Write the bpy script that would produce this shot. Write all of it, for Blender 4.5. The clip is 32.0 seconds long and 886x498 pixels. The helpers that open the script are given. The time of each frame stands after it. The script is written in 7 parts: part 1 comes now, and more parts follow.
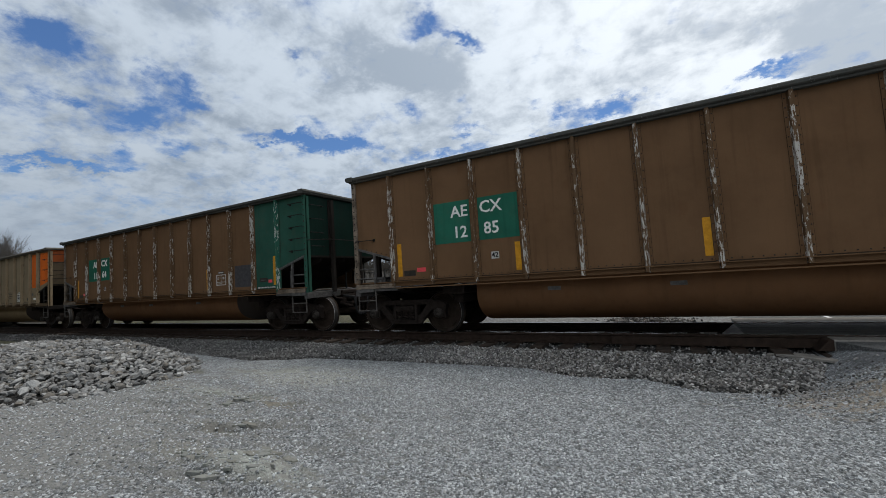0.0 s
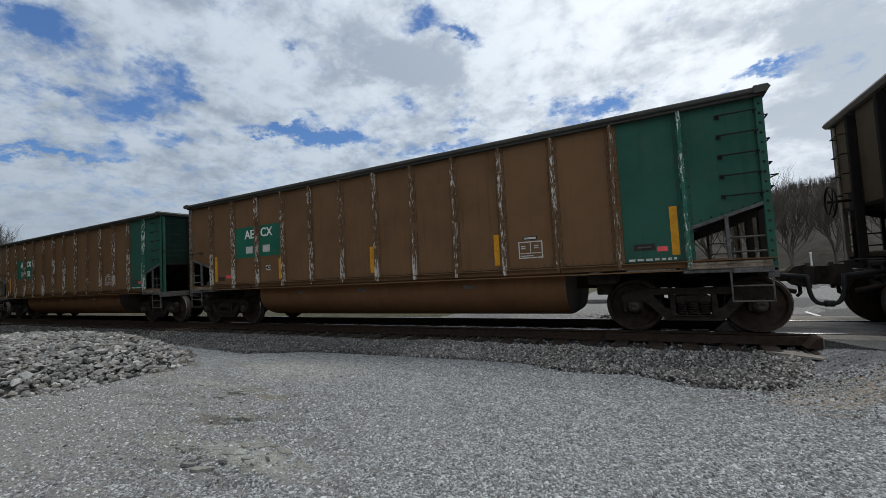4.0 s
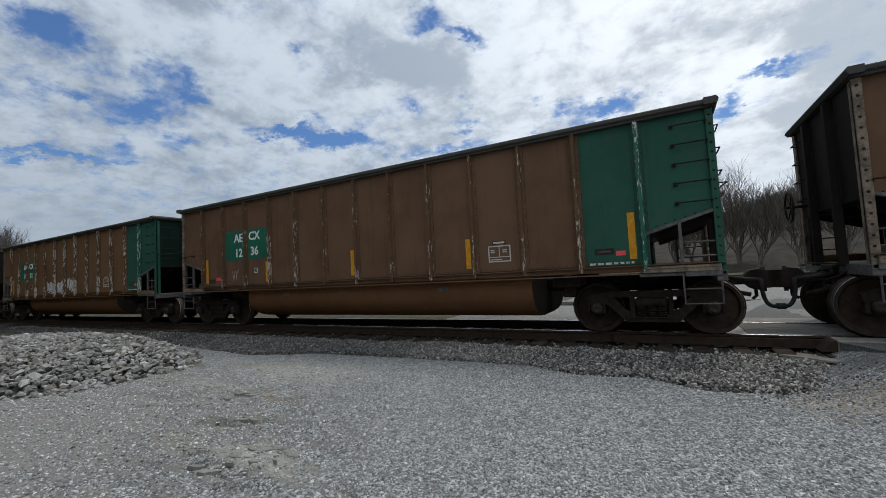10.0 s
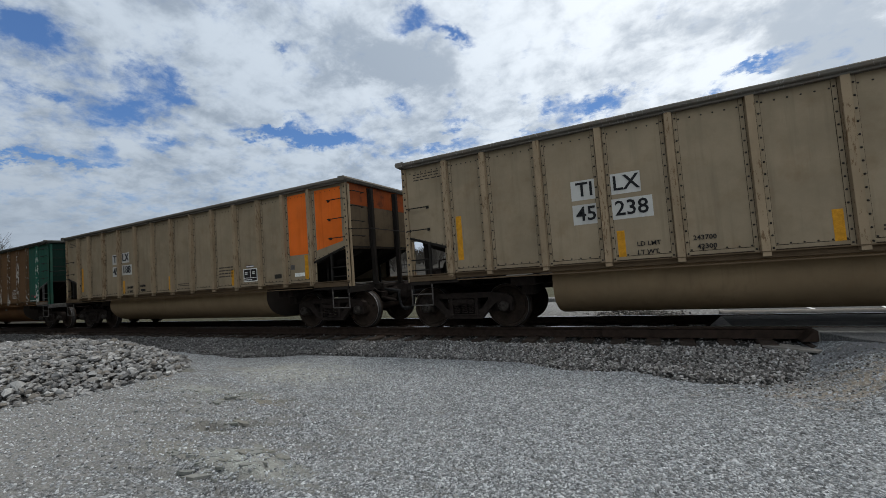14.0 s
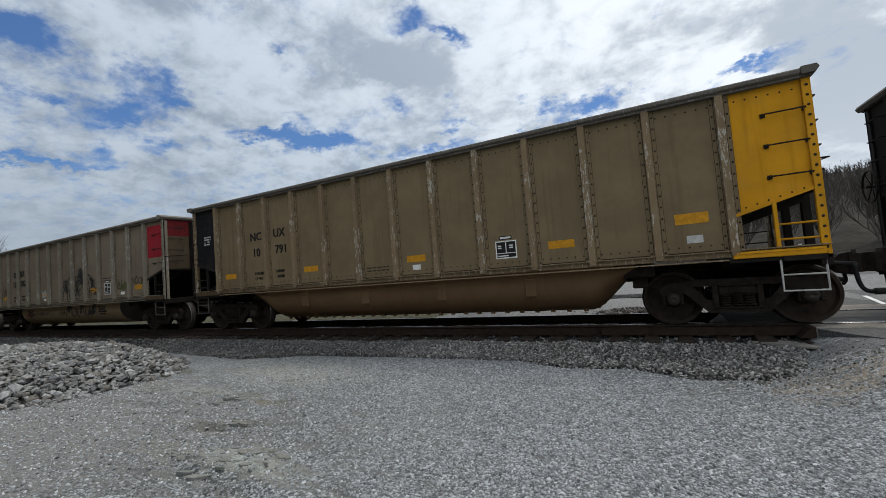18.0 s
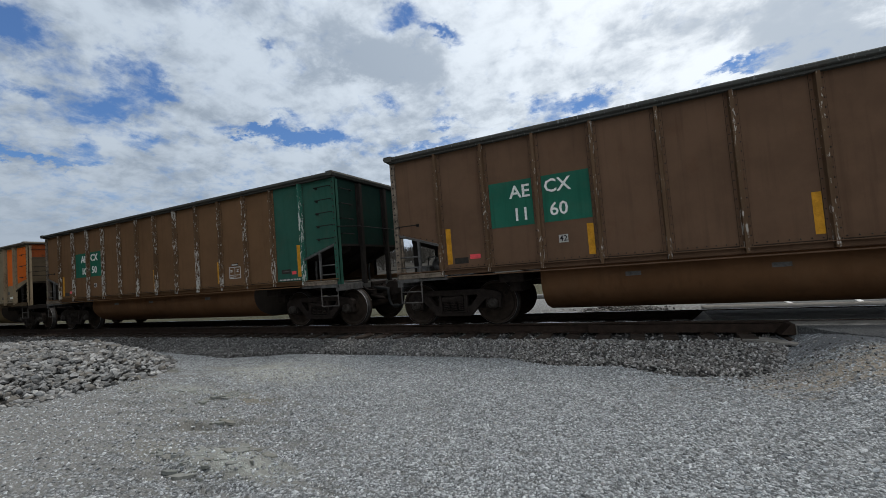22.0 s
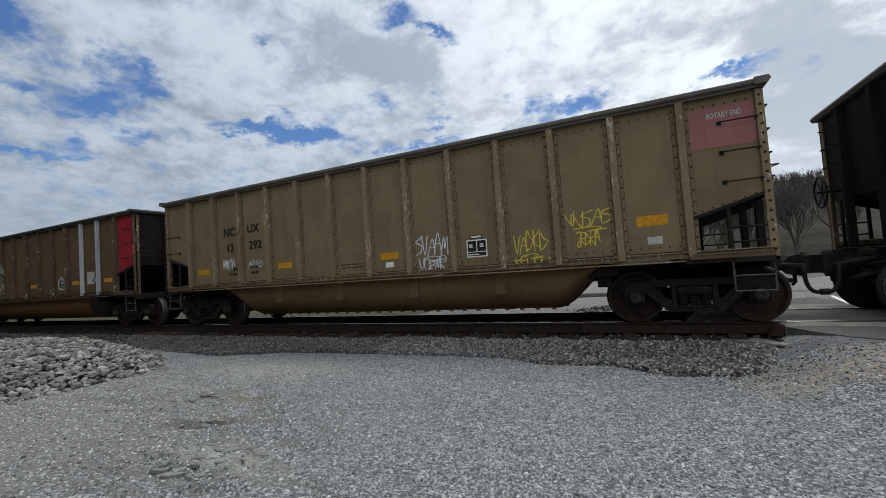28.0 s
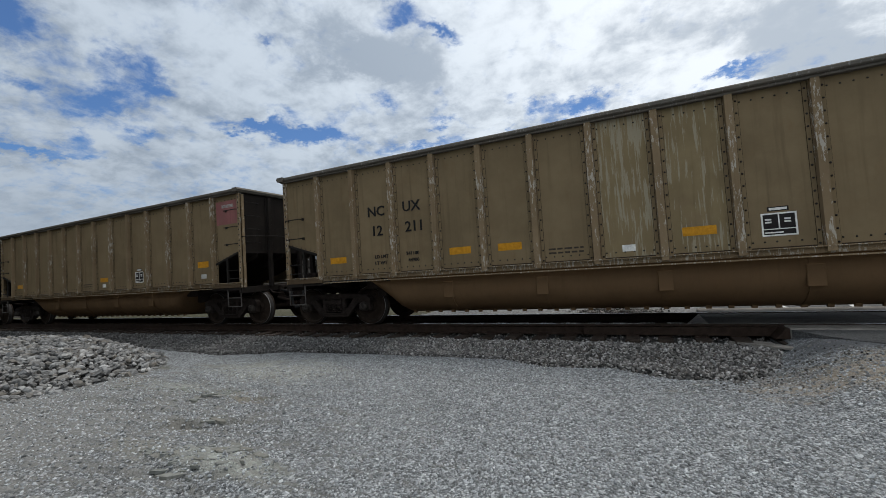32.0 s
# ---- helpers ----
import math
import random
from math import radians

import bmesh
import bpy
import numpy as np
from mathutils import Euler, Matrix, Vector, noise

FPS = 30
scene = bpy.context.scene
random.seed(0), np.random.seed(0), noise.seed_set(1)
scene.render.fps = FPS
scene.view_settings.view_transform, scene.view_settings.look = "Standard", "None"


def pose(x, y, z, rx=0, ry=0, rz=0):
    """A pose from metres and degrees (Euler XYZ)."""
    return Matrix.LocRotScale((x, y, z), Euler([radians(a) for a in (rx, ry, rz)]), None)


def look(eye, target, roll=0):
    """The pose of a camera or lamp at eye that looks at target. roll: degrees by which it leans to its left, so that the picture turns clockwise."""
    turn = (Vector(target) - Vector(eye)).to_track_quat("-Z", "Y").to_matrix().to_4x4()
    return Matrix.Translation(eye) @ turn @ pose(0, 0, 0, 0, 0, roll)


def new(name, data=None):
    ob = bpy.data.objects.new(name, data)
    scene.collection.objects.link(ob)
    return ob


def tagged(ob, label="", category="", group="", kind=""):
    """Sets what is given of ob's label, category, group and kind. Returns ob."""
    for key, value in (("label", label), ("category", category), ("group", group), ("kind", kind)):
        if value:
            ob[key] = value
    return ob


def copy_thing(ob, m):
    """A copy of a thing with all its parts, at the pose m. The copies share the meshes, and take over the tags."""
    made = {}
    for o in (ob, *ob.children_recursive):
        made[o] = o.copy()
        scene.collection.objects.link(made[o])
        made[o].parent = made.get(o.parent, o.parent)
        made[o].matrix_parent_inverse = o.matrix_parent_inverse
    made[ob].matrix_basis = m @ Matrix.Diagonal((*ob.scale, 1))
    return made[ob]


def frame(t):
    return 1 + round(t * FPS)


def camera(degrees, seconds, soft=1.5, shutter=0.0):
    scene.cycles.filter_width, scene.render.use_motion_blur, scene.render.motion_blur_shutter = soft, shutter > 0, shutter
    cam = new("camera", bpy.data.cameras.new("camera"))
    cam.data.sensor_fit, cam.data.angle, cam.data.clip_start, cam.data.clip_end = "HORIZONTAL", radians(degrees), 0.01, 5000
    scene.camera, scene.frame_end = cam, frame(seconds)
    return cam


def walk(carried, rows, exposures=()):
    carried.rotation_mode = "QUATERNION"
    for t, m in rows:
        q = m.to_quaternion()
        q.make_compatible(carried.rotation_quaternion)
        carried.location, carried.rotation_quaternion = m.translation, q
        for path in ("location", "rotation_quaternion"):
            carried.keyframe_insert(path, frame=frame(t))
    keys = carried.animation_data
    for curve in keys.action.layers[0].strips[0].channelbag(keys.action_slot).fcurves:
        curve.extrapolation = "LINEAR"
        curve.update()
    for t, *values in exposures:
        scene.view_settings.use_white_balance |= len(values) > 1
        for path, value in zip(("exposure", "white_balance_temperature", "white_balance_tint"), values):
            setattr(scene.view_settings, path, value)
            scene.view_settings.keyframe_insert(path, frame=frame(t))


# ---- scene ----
cam = camera(94.8, 32.0, soft=0.6)


def eye(x, y, z, yaw, pitch, roll):
    """A held camera's pose: yaw to the left from the track's normal, pitch up, roll as look() has it."""
    return pose(x, y, z, 90 + pitch, 0, yaw) @ pose(0, 0, 0, 0, 0, roll)


walk(cam, [
    (0, eye(0.004, -8.934, 1.246, 28.549, 3.837, -3.674)),
    (0.5, eye(0.010, -8.930, 1.253, 27.440, 3.668, -3.730)),
    (1, eye(-0.014, -8.909, 1.253, 26.735, 3.384, -3.805)),
    (1.5, eye(-0.011, -8.914, 1.253, 26.710, 3.234, -3.864)),
    (2, eye(-0.037, -8.919, 1.252, 26.954, 3.187, -3.827)),
    (2.5, eye(-0.026, -8.920, 1.256, 27.776, 3.098, -3.794)),
    (3, eye(-0.026, -8.945, 1.250, 28.085, 3.189, -3.441)),
    (3.5, eye(-0.009, -8.952, 1.248, 28.131, 3.070, -3.240)),
    (5.5, eye(0.020, -8.933, 1.247, 26.338, 3.650, -3.069)),
    (6, eye(0.008, -8.925, 1.255, 25.454, 3.615, -3.354)),
    (6.5, eye(-0.006, -8.935, 1.258, 25.301, 3.538, -3.421)),
    (7, eye(-0.013, -8.924, 1.248, 25.446, 3.452, -3.614)),
    (7.5, eye(-0.029, -8.949, 1.246, 25.803, 3.538, -3.675)),
    (8, eye(-0.033, -8.962, 1.252, 26.514, 3.424, -3.586)),
    (8.5, eye(-0.039, -8.967, 1.253, 27.007, 3.460, -3.182)),
    (9, eye(-0.044, -8.951, 1.248, 27.691, 3.425, -2.914)),
    (9.5, eye(-0.049, -8.938, 1.250, 28.222, 3.272, -2.881)),
    (10, eye(-0.047, -8.929, 1.249, 28.599, 3.342, -3.085)),
    (10.5, eye(-0.030, -8.929, 1.242, 28.803, 3.452, -3.255)),
    (11, eye(-0.025, -8.924, 1.242, 28.648, 3.442, -3.319)),
    (11.5, eye(-0.014, -8.930, 1.245, 28.416, 3.411, -3.374)),
    (12, eye(-0.030, -8.928, 1.244, 28.126, 3.329, -3.731)),
    (12.5, eye(-0.023, -8.932, 1.236, 27.804, 3.363, -3.902)),
    (13, eye(-0.015, -8.932, 1.241, 27.635, 3.247, -3.953)),
    (13.5, eye(-0.018, -8.936, 1.245, 27.494, 3.227, -4.019)),
    (14, eye(-0.013, -8.930, 1.248, 27.324, 3.098, -4.145)),
    (14.5, eye(-0.033, -8.937, 1.250, 27.222, 3.083, -4.326)),
    (16.5, eye(-0.025, -8.931, 1.242, 27.215, 3.023, -4.616)),
    (17, eye(-0.026, -8.935, 1.238, 27.105, 3.102, -4.540)),
    (17.5, eye(-0.018, -8.938, 1.231, 27.059, 3.208, -4.546)),
    (18, eye(-0.021, -8.935, 1.227, 27.066, 3.151, -4.537)),
    (18.5, eye(-0.016, -8.929, 1.228, 27.088, 2.987, -4.396)),
    (19, eye(-0.005, -8.929, 1.238, 26.987, 2.879, -4.207)),
    (19.5, eye(-0.003, -8.941, 1.241, 26.846, 2.980, -4.292)),
    (20, eye(-0.018, -8.923, 1.237, 26.851, 2.835, -4.439)),
    (20.5, eye(-0.020, -8.935, 1.226, 26.696, 2.902, -4.438)),
    (21, eye(-0.005, -8.929, 1.228, 26.661, 2.766, -4.431)),
    (21.5, eye(0.010, -8.933, 1.234, 26.413, 2.739, -4.499)),
    (22, eye(0.026, -8.939, 1.231, 25.842, 2.738, -4.503)),
    (22.5, eye(0.018, -8.952, 1.227, 24.954, 2.732, -4.473)),
    (23, eye(0.007, -8.941, 1.235, 24.410, 2.572, -4.296)),
    (23.5, eye(0.023, -8.932, 1.245, 24.281, 2.517, -4.011)),
    (24, eye(0.015, -8.935, 1.241, 24.151, 2.598, -3.800)),
    (24.5, eye(-0.003, -8.928, 1.226, 24.111, 2.584, -3.743)),
    (25, eye(-0.005, -8.918, 1.239, 24.426, 2.546, -3.755)),
    (25.5, eye(-0.005, -8.923, 1.232, 24.675, 2.739, -3.754)),
    (27.5, eye(0.004, -8.927, 1.218, 24.911, 2.682, -4.067)),
    (28, eye(0.001, -8.927, 1.216, 24.916, 2.638, -3.989)),
    (28.5, eye(0.011, -8.925, 1.227, 25.007, 2.699, -3.818)),
    (29, eye(0.025, -8.924, 1.226, 25.002, 2.798, -3.645)),
    (29.5, eye(0.023, -8.928, 1.227, 24.795, 2.753, -3.484)),
    (30, eye(0.002, -8.923, 1.224, 24.630, 2.712, -3.479)),
    (30.5, eye(0.009, -8.918, 1.231, 24.673, 2.768, -3.394)),
    (31, eye(0.002, -8.929, 1.233, 24.550, 2.780, -3.341)),
    (31.5, eye(-0.002, -8.910, 1.223, 24.906, 2.609, -3.446)),
    (32, eye(-0.004, -8.903, 1.230, 25.239, 2.639, -3.706)),
])

# ---- world and sun ----
SUN_AZ, SUN_EL = 34.0, 71.0  # degrees from +y towards +x, and above the horizon
SUN_DIR = Vector((math.sin(radians(SUN_AZ)) * math.cos(radians(SUN_EL)),
                  math.cos(radians(SUN_AZ)) * math.cos(radians(SUN_EL)), math.sin(radians(SUN_EL))))
scene.view_settings.exposure = 0.34


class Nodes:
    """A short hand for node trees."""

    def __init__(self, tree):
        self.tree = tree

    def add(self, kind, **settings):
        node = self.tree.nodes.new(kind)
        for key, value in settings.items():
            if key == "operation":
                node.operation = value
            elif key == "data_type":
                node.data_type = value
            elif key == "blend":
                node.blend_type = value
            elif key == "feature":
                node.feature = value
            elif key == "dims":
                node.noise_dimensions = value
        return node

    def put(self, socket, value):
        if value is None:
            return
        if isinstance(value, bpy.types.NodeSocket):
            self.tree.links.new(value, socket)
        else:
            socket.default_value = value

    def math(self, op, a, b=None, c=None, clamp=False):
        node = self.add("ShaderNodeMath", operation=op)
        node.use_clamp = clamp
        self.put(node.inputs[0], a), self.put(node.inputs[1], b), self.put(node.inputs[2], c)
        return node.outputs[0]

    def vec(self, op, a, b=None):
        node = self.add("ShaderNodeVectorMath", operation=op)
        self.put(node.inputs[0], a)
        self.put(node.inputs[3] if op == "SCALE" else node.inputs[1], b)
        return node.outputs["Value"] if op in ("DOT_PRODUCT", "LENGTH", "DISTANCE") else node.outputs[0]

    def noise(self, vector, scale, detail=4.0, rough=0.55, distort=0.0):
        node = self.add("ShaderNodeTexNoise")
        self.put(node.inputs["Vector"], vector)
        node.inputs["Scale"].default_value, node.inputs["Detail"].default_value = scale, detail
        node.inputs["Roughness"].default_value, node.inputs["Distortion"].default_value = rough, distort
        return node.outputs["Fac"]

    def voronoi(self, vector, scale, feature="F1", out="Distance"):
        node = self.add("ShaderNodeTexVoronoi", feature=feature)
        self.put(node.inputs["Vector"], vector)
        node.inputs["Scale"].default_value = scale
        return node.outputs[out]

    def step(self, value, lo, hi, a=0.0, b=1.0):
        node = self.add("ShaderNodeMapRange")
        node.interpolation_type = "SMOOTHSTEP"
        for socket, v in zip(node.inputs, (value, lo, hi, a, b)):
            self.put(socket, v)
        return node.outputs[0]

    def mix(self, fac, a, b, blend="MIX"):
        node = self.add("ShaderNodeMix", data_type="RGBA", blend=blend)
        self.put(node.inputs[0], fac), self.put(node.inputs[6], a), self.put(node.inputs[7], b)
        return node.outputs[2]

    def split(self, vector):
        node = self.add("ShaderNodeSeparateXYZ")
        self.put(node.inputs[0], vector)
        return node.outputs

    def join(self, x, y, z):
        node = self.add("ShaderNodeCombineXYZ")
        for socket, v in zip(node.inputs, (x, y, z)):
            self.put(socket, v)
        return node.outputs[0]


def rgb(r, g, b):
    return (r, g, b, 1.0)


def make_world():
    """A broken deck of cloud with blue gaps, lit from behind on one side."""
    world = bpy.data.worlds.new("sky")
    world.use_nodes = True
    scene.world = world
    world.node_tree.nodes.clear()
    n = Nodes(world.node_tree)
    sky = n.add("ShaderNodeTexSky")
    sky.sky_type, sky.sun_disc = "NISHITA", False
    sky.sun_elevation, sky.sun_rotation = radians(SUN_EL), radians(SUN_AZ)
    way = n.vec("NORMALIZE", n.add("ShaderNodeTexCoord").outputs["Generated"])
    x, y, z = n.split(way)
    deck = n.math("ADD", n.math("MAXIMUM", z, 0.0), 0.34)
    p = n.join(n.math("DIVIDE", x, deck), n.math("DIVIDE", y, deck), 0.0)
    big = n.noise(p, 2.1, 4.0, 0.5, 0.25)
    mid = n.noise(n.vec("ADD", p, (7.3, 2.1, 0.0)), 6.5, 7.0, 0.60, 0.25)
    fine = n.noise(n.vec("ADD", p, (1.9, 6.2, 0.0)), 21.0, 6.0, 0.62, 0.3)
    # thick towards the sun, a thin veil away from it
    cover = n.math("ADD", n.step(x, -0.97, -0.35, 0.40, 0.515), n.math("MULTIPLY", n.math("SUBTRACT", big, 0.5), 0.45))
    cover = n.math("ADD", cover, n.math("MULTIPLY", n.math("SUBTRACT", mid, 0.5), 0.72))
    cover = n.math("ADD", cover, n.math("MULTIPLY", n.math("SUBTRACT", fine, 0.5), 0.46))
    cover = n.math("ADD", cover, n.step(z, 0.02, 0.24, 0.22, 0.0))
    ragged = n.add("ShaderNodeTexNoise")
    n.put(ragged.inputs["Vector"], n.vec("ADD", p, (4.7, 0.6, 0.0)))
    ragged.inputs["Scale"].default_value, ragged.inputs["Detail"].default_value, ragged.inputs["Roughness"].default_value = 7.0, 7.0, 0.68
    torn = n.vec("ADD", way, n.vec("SCALE", n.vec("SUBTRACT", ragged.outputs["Color"], (0.5, 0.5, 0.5)), 0.13))

    def spots(value, rows):
        """Takes soft spots out of a value: azimuth, height, half width, half height, tilt (degrees) and depth."""
        for az, el, wide, high, tilt, depth in rows:
            turn = Matrix.Rotation(radians(-az), 3, "Z") @ Matrix.Rotation(radians(el), 3, "X") @ Matrix.Rotation(radians(-tilt), 3, "Y")
            a = n.vec("DOT_PRODUCT", torn, tuple(turn @ Vector((1 / radians(wide), 0, 0))))
            b = n.vec("DOT_PRODUCT", torn, tuple(turn @ Vector((0, 0, 1 / radians(high)))))
            front = n.math("GREATER_THAN", n.vec("DOT_PRODUCT", torn, tuple(turn @ Vector((0, 1, 0)))), 0.0)
            r2 = n.math("ADD", n.math("MULTIPLY", a, a), n.math("MULTIPLY", b, b))
            hole = n.math("MULTIPLY", n.math("EXPONENT", n.math("MULTIPLY", r2, -0.7)), front)
            value = n.math("SUBTRACT", value, n.math("MULTIPLY", hole, depth))
        return value

    cover = spots(spots(cover, GAPS), SMALL_GAPS)
    mask = n.step(cover, 0.10, 0.46)
    near_sun = n.vec("DOT_PRODUCT", way, tuple(SUN_DIR))
    glow = n.math("POWER", n.math("MAXIMUM", near_sun, 0.0), 3.2)
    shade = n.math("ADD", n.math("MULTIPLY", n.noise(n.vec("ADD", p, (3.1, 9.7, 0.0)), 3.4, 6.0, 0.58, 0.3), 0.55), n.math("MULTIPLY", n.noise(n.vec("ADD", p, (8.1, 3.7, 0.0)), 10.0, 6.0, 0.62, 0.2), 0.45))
    shade = spots(shade, BELLIES)
    belly = n.step(shade, 0.58, 0.36)
    cloud = n.mix(belly, rgb(0.71, 0.775, 0.85), rgb(0.40, 0.46, 0.54))
    cloud = n.mix(n.math("MULTIPLY", n.math("MULTIPLY", glow, 0.6, clamp=True), n.step(shade, 0.30, 0.50)), cloud, rgb(1.0, 1.02, 1.04))
    cloud = n.mix(n.step(z, 0.02, 0.32, 0.8, 0.0), cloud, rgb(0.52, 0.59, 0.68))
    # away from the sun the deck is lit less
    level = n.math("MULTIPLY", n.step(near_sun, -0.35, 0.85, 0.70, 0.97), n.step(x, -0.95, 0.15, 0.72, 1.0))
    level = n.math("MULTIPLY", level, n.step(y, 0.0, -0.8, 1.0, 1.45))
    cloud = n.mix(1.0, cloud, n.join(level, level, level), "MULTIPLY")
    cloud = n.mix(1.0, cloud, n.mix(n.step(x, -0.9, 0.2), rgb(0.95, 1.0, 1.05), rgb(1.04, 1.03, 1.01)), "MULTIPLY")
    blue = n.mix(1.0, sky.outputs[0], rgb(SKY_GAIN * 0.52, SKY_GAIN * 0.74, SKY_GAIN * 1.02), "MULTIPLY")
    colour = n.mix(mask, blue, cloud)
    back = n.add("ShaderNodeBackground")
    n.put(back.inputs["Color"], colour)
    back.inputs["Strength"].default_value = SKY_LEVEL
    out = n.add("ShaderNodeOutputWorld")
    n.put(out.inputs["Surface"], back.outputs[0])


SKY_GAIN, SKY_LEVEL = 0.085, 1.0
# blue gaps and grey bellies of the deck: azimuth, height, half width, half height, tilt, depth
GAPS = [
    (-71.9, 25.4, 1.9, 1.8, 17, 0.30), (-63.0, 24.3, 1.4, 1.1, -9, 0.22), (-59.7, 23.4, 1.0, 1.5, 9, 0.22), (-65.5, 19.6, 2.7, 1.2, 24, 0.28),
    (-58.4, 21.8, 2.3, 0.8, -3, 0.22), (-67.3, 15.5, 1.5, 0.9, 7, 0.28), (-72.1, 13.9, 4.7, 0.5, 2, 0.36), (-44.6, 18.7, 6.4, 0.9, -5, 0.50),
    (-29.3, 32.7, 1.8, 1.2, 17, 0.34), (-23.3, 30.9, 2.5, 0.6, -17, 0.36), (-22.8, 19.8, 3.2, 0.8, -11, 0.36), (-4.8, 19.5, 3.9, 1.1, 2, 0.44),
    (11.1, 19.3, 2.4, 0.6, 8, 0.46), (7.3, 17.1, 1.8, 0.6, 18, 0.34), (-74.5, 25.4, 1.6, 1.0, 19, 0.18),
]
SMALL_GAPS = [
    (-24.5, 23.0, 1.3, 1.5, -6, 0.26), (-15.3, 22.6, 1.3, 0.7, -9, 0.20), (-10.9, 20.6, 1.4, 1.0, 19, 0.28), (-47.8, 29.1, 0.9, 0.5, 6, 0.24),
    (-32.3, 22.6, 1.9, 0.8, -23, 0.20), (-27.9, 17.1, 4.6, 0.7, 0, 0.30), (-61.4, 16.9, 2.5, 0.8, -4, 0.24), (-71.6, 20.6, 1.6, 0.6, -2, 0.2),
    (3.8, 14.0, 1.7, 0.7, 1, 0.24), (-46.2, 21.5, 1.5, 0.5, -8, 0.2), (-14.3, 17.0, 2.9, 0.6, 1, 0.28), (-49.8, 19.5, 3.0, 0.5, 13, 0.26),
]
BELLIES = [(-33.4, 27.8, 6.1, 1.9, -8, 0.30), (16.5, 22.9, 5.9, 2.2, -22, 0.16), (-42.5, 31.9, 4.0, 1.5, -7, 0.10), (18.7, 18.8, 4.5, 1.3, -15, 0.12), (21.0, 14.0, 6.0, 4.0, -10, 0.26)]
make_world()
sun_data = bpy.data.lights.new("sun", "SUN")
sun_data.energy, sun_data.angle, sun_data.color = 1.5, radians(24), (1.0, 0.96, 0.9)
sun = new("sun", sun_data)
sun.matrix_world = look(SUN_DIR * 50, (0, 0, 0))

# ---- materials ----


def material(name, rough=0.8, metal=0.0, spec=0.5):
    mat = bpy.data.materials.new(name)
    mat.use_nodes = True
    n = Nodes(mat.node_tree)
    bsdf = mat.node_tree.nodes["Principled BSDF"]
    bsdf.inputs["Roughness"].default_value, bsdf.inputs["Metallic"].default_value = rough, metal
    bsdf.inputs["Specular IOR Level"].default_value = spec
    return mat, n, bsdf


def bump(n, bsdf, height, strength, distance=0.01):
    node = n.add("ShaderNodeBump")
    node.inputs["Strength"].default_value, node.inputs["Distance"].default_value = strength, distance
    n.put(node.inputs["Height"], height)
    n.put(bsdf.inputs["Normal"], node.outputs[0])


def spot(n):
    """Object space, moved by a chance amount from object to object, and that chance."""
    chance = n.add("ShaderNodeObjectInfo").outputs["Random"]
    place = n.vec("ADD", n.add("ShaderNodeTexCoord").outputs["Object"], n.join(n.math("MULTIPLY", chance, 37.0), n.math("MULTIPLY", chance, 91.0), n.math("MULTIPLY", chance, 13.0)))
    return place, chance


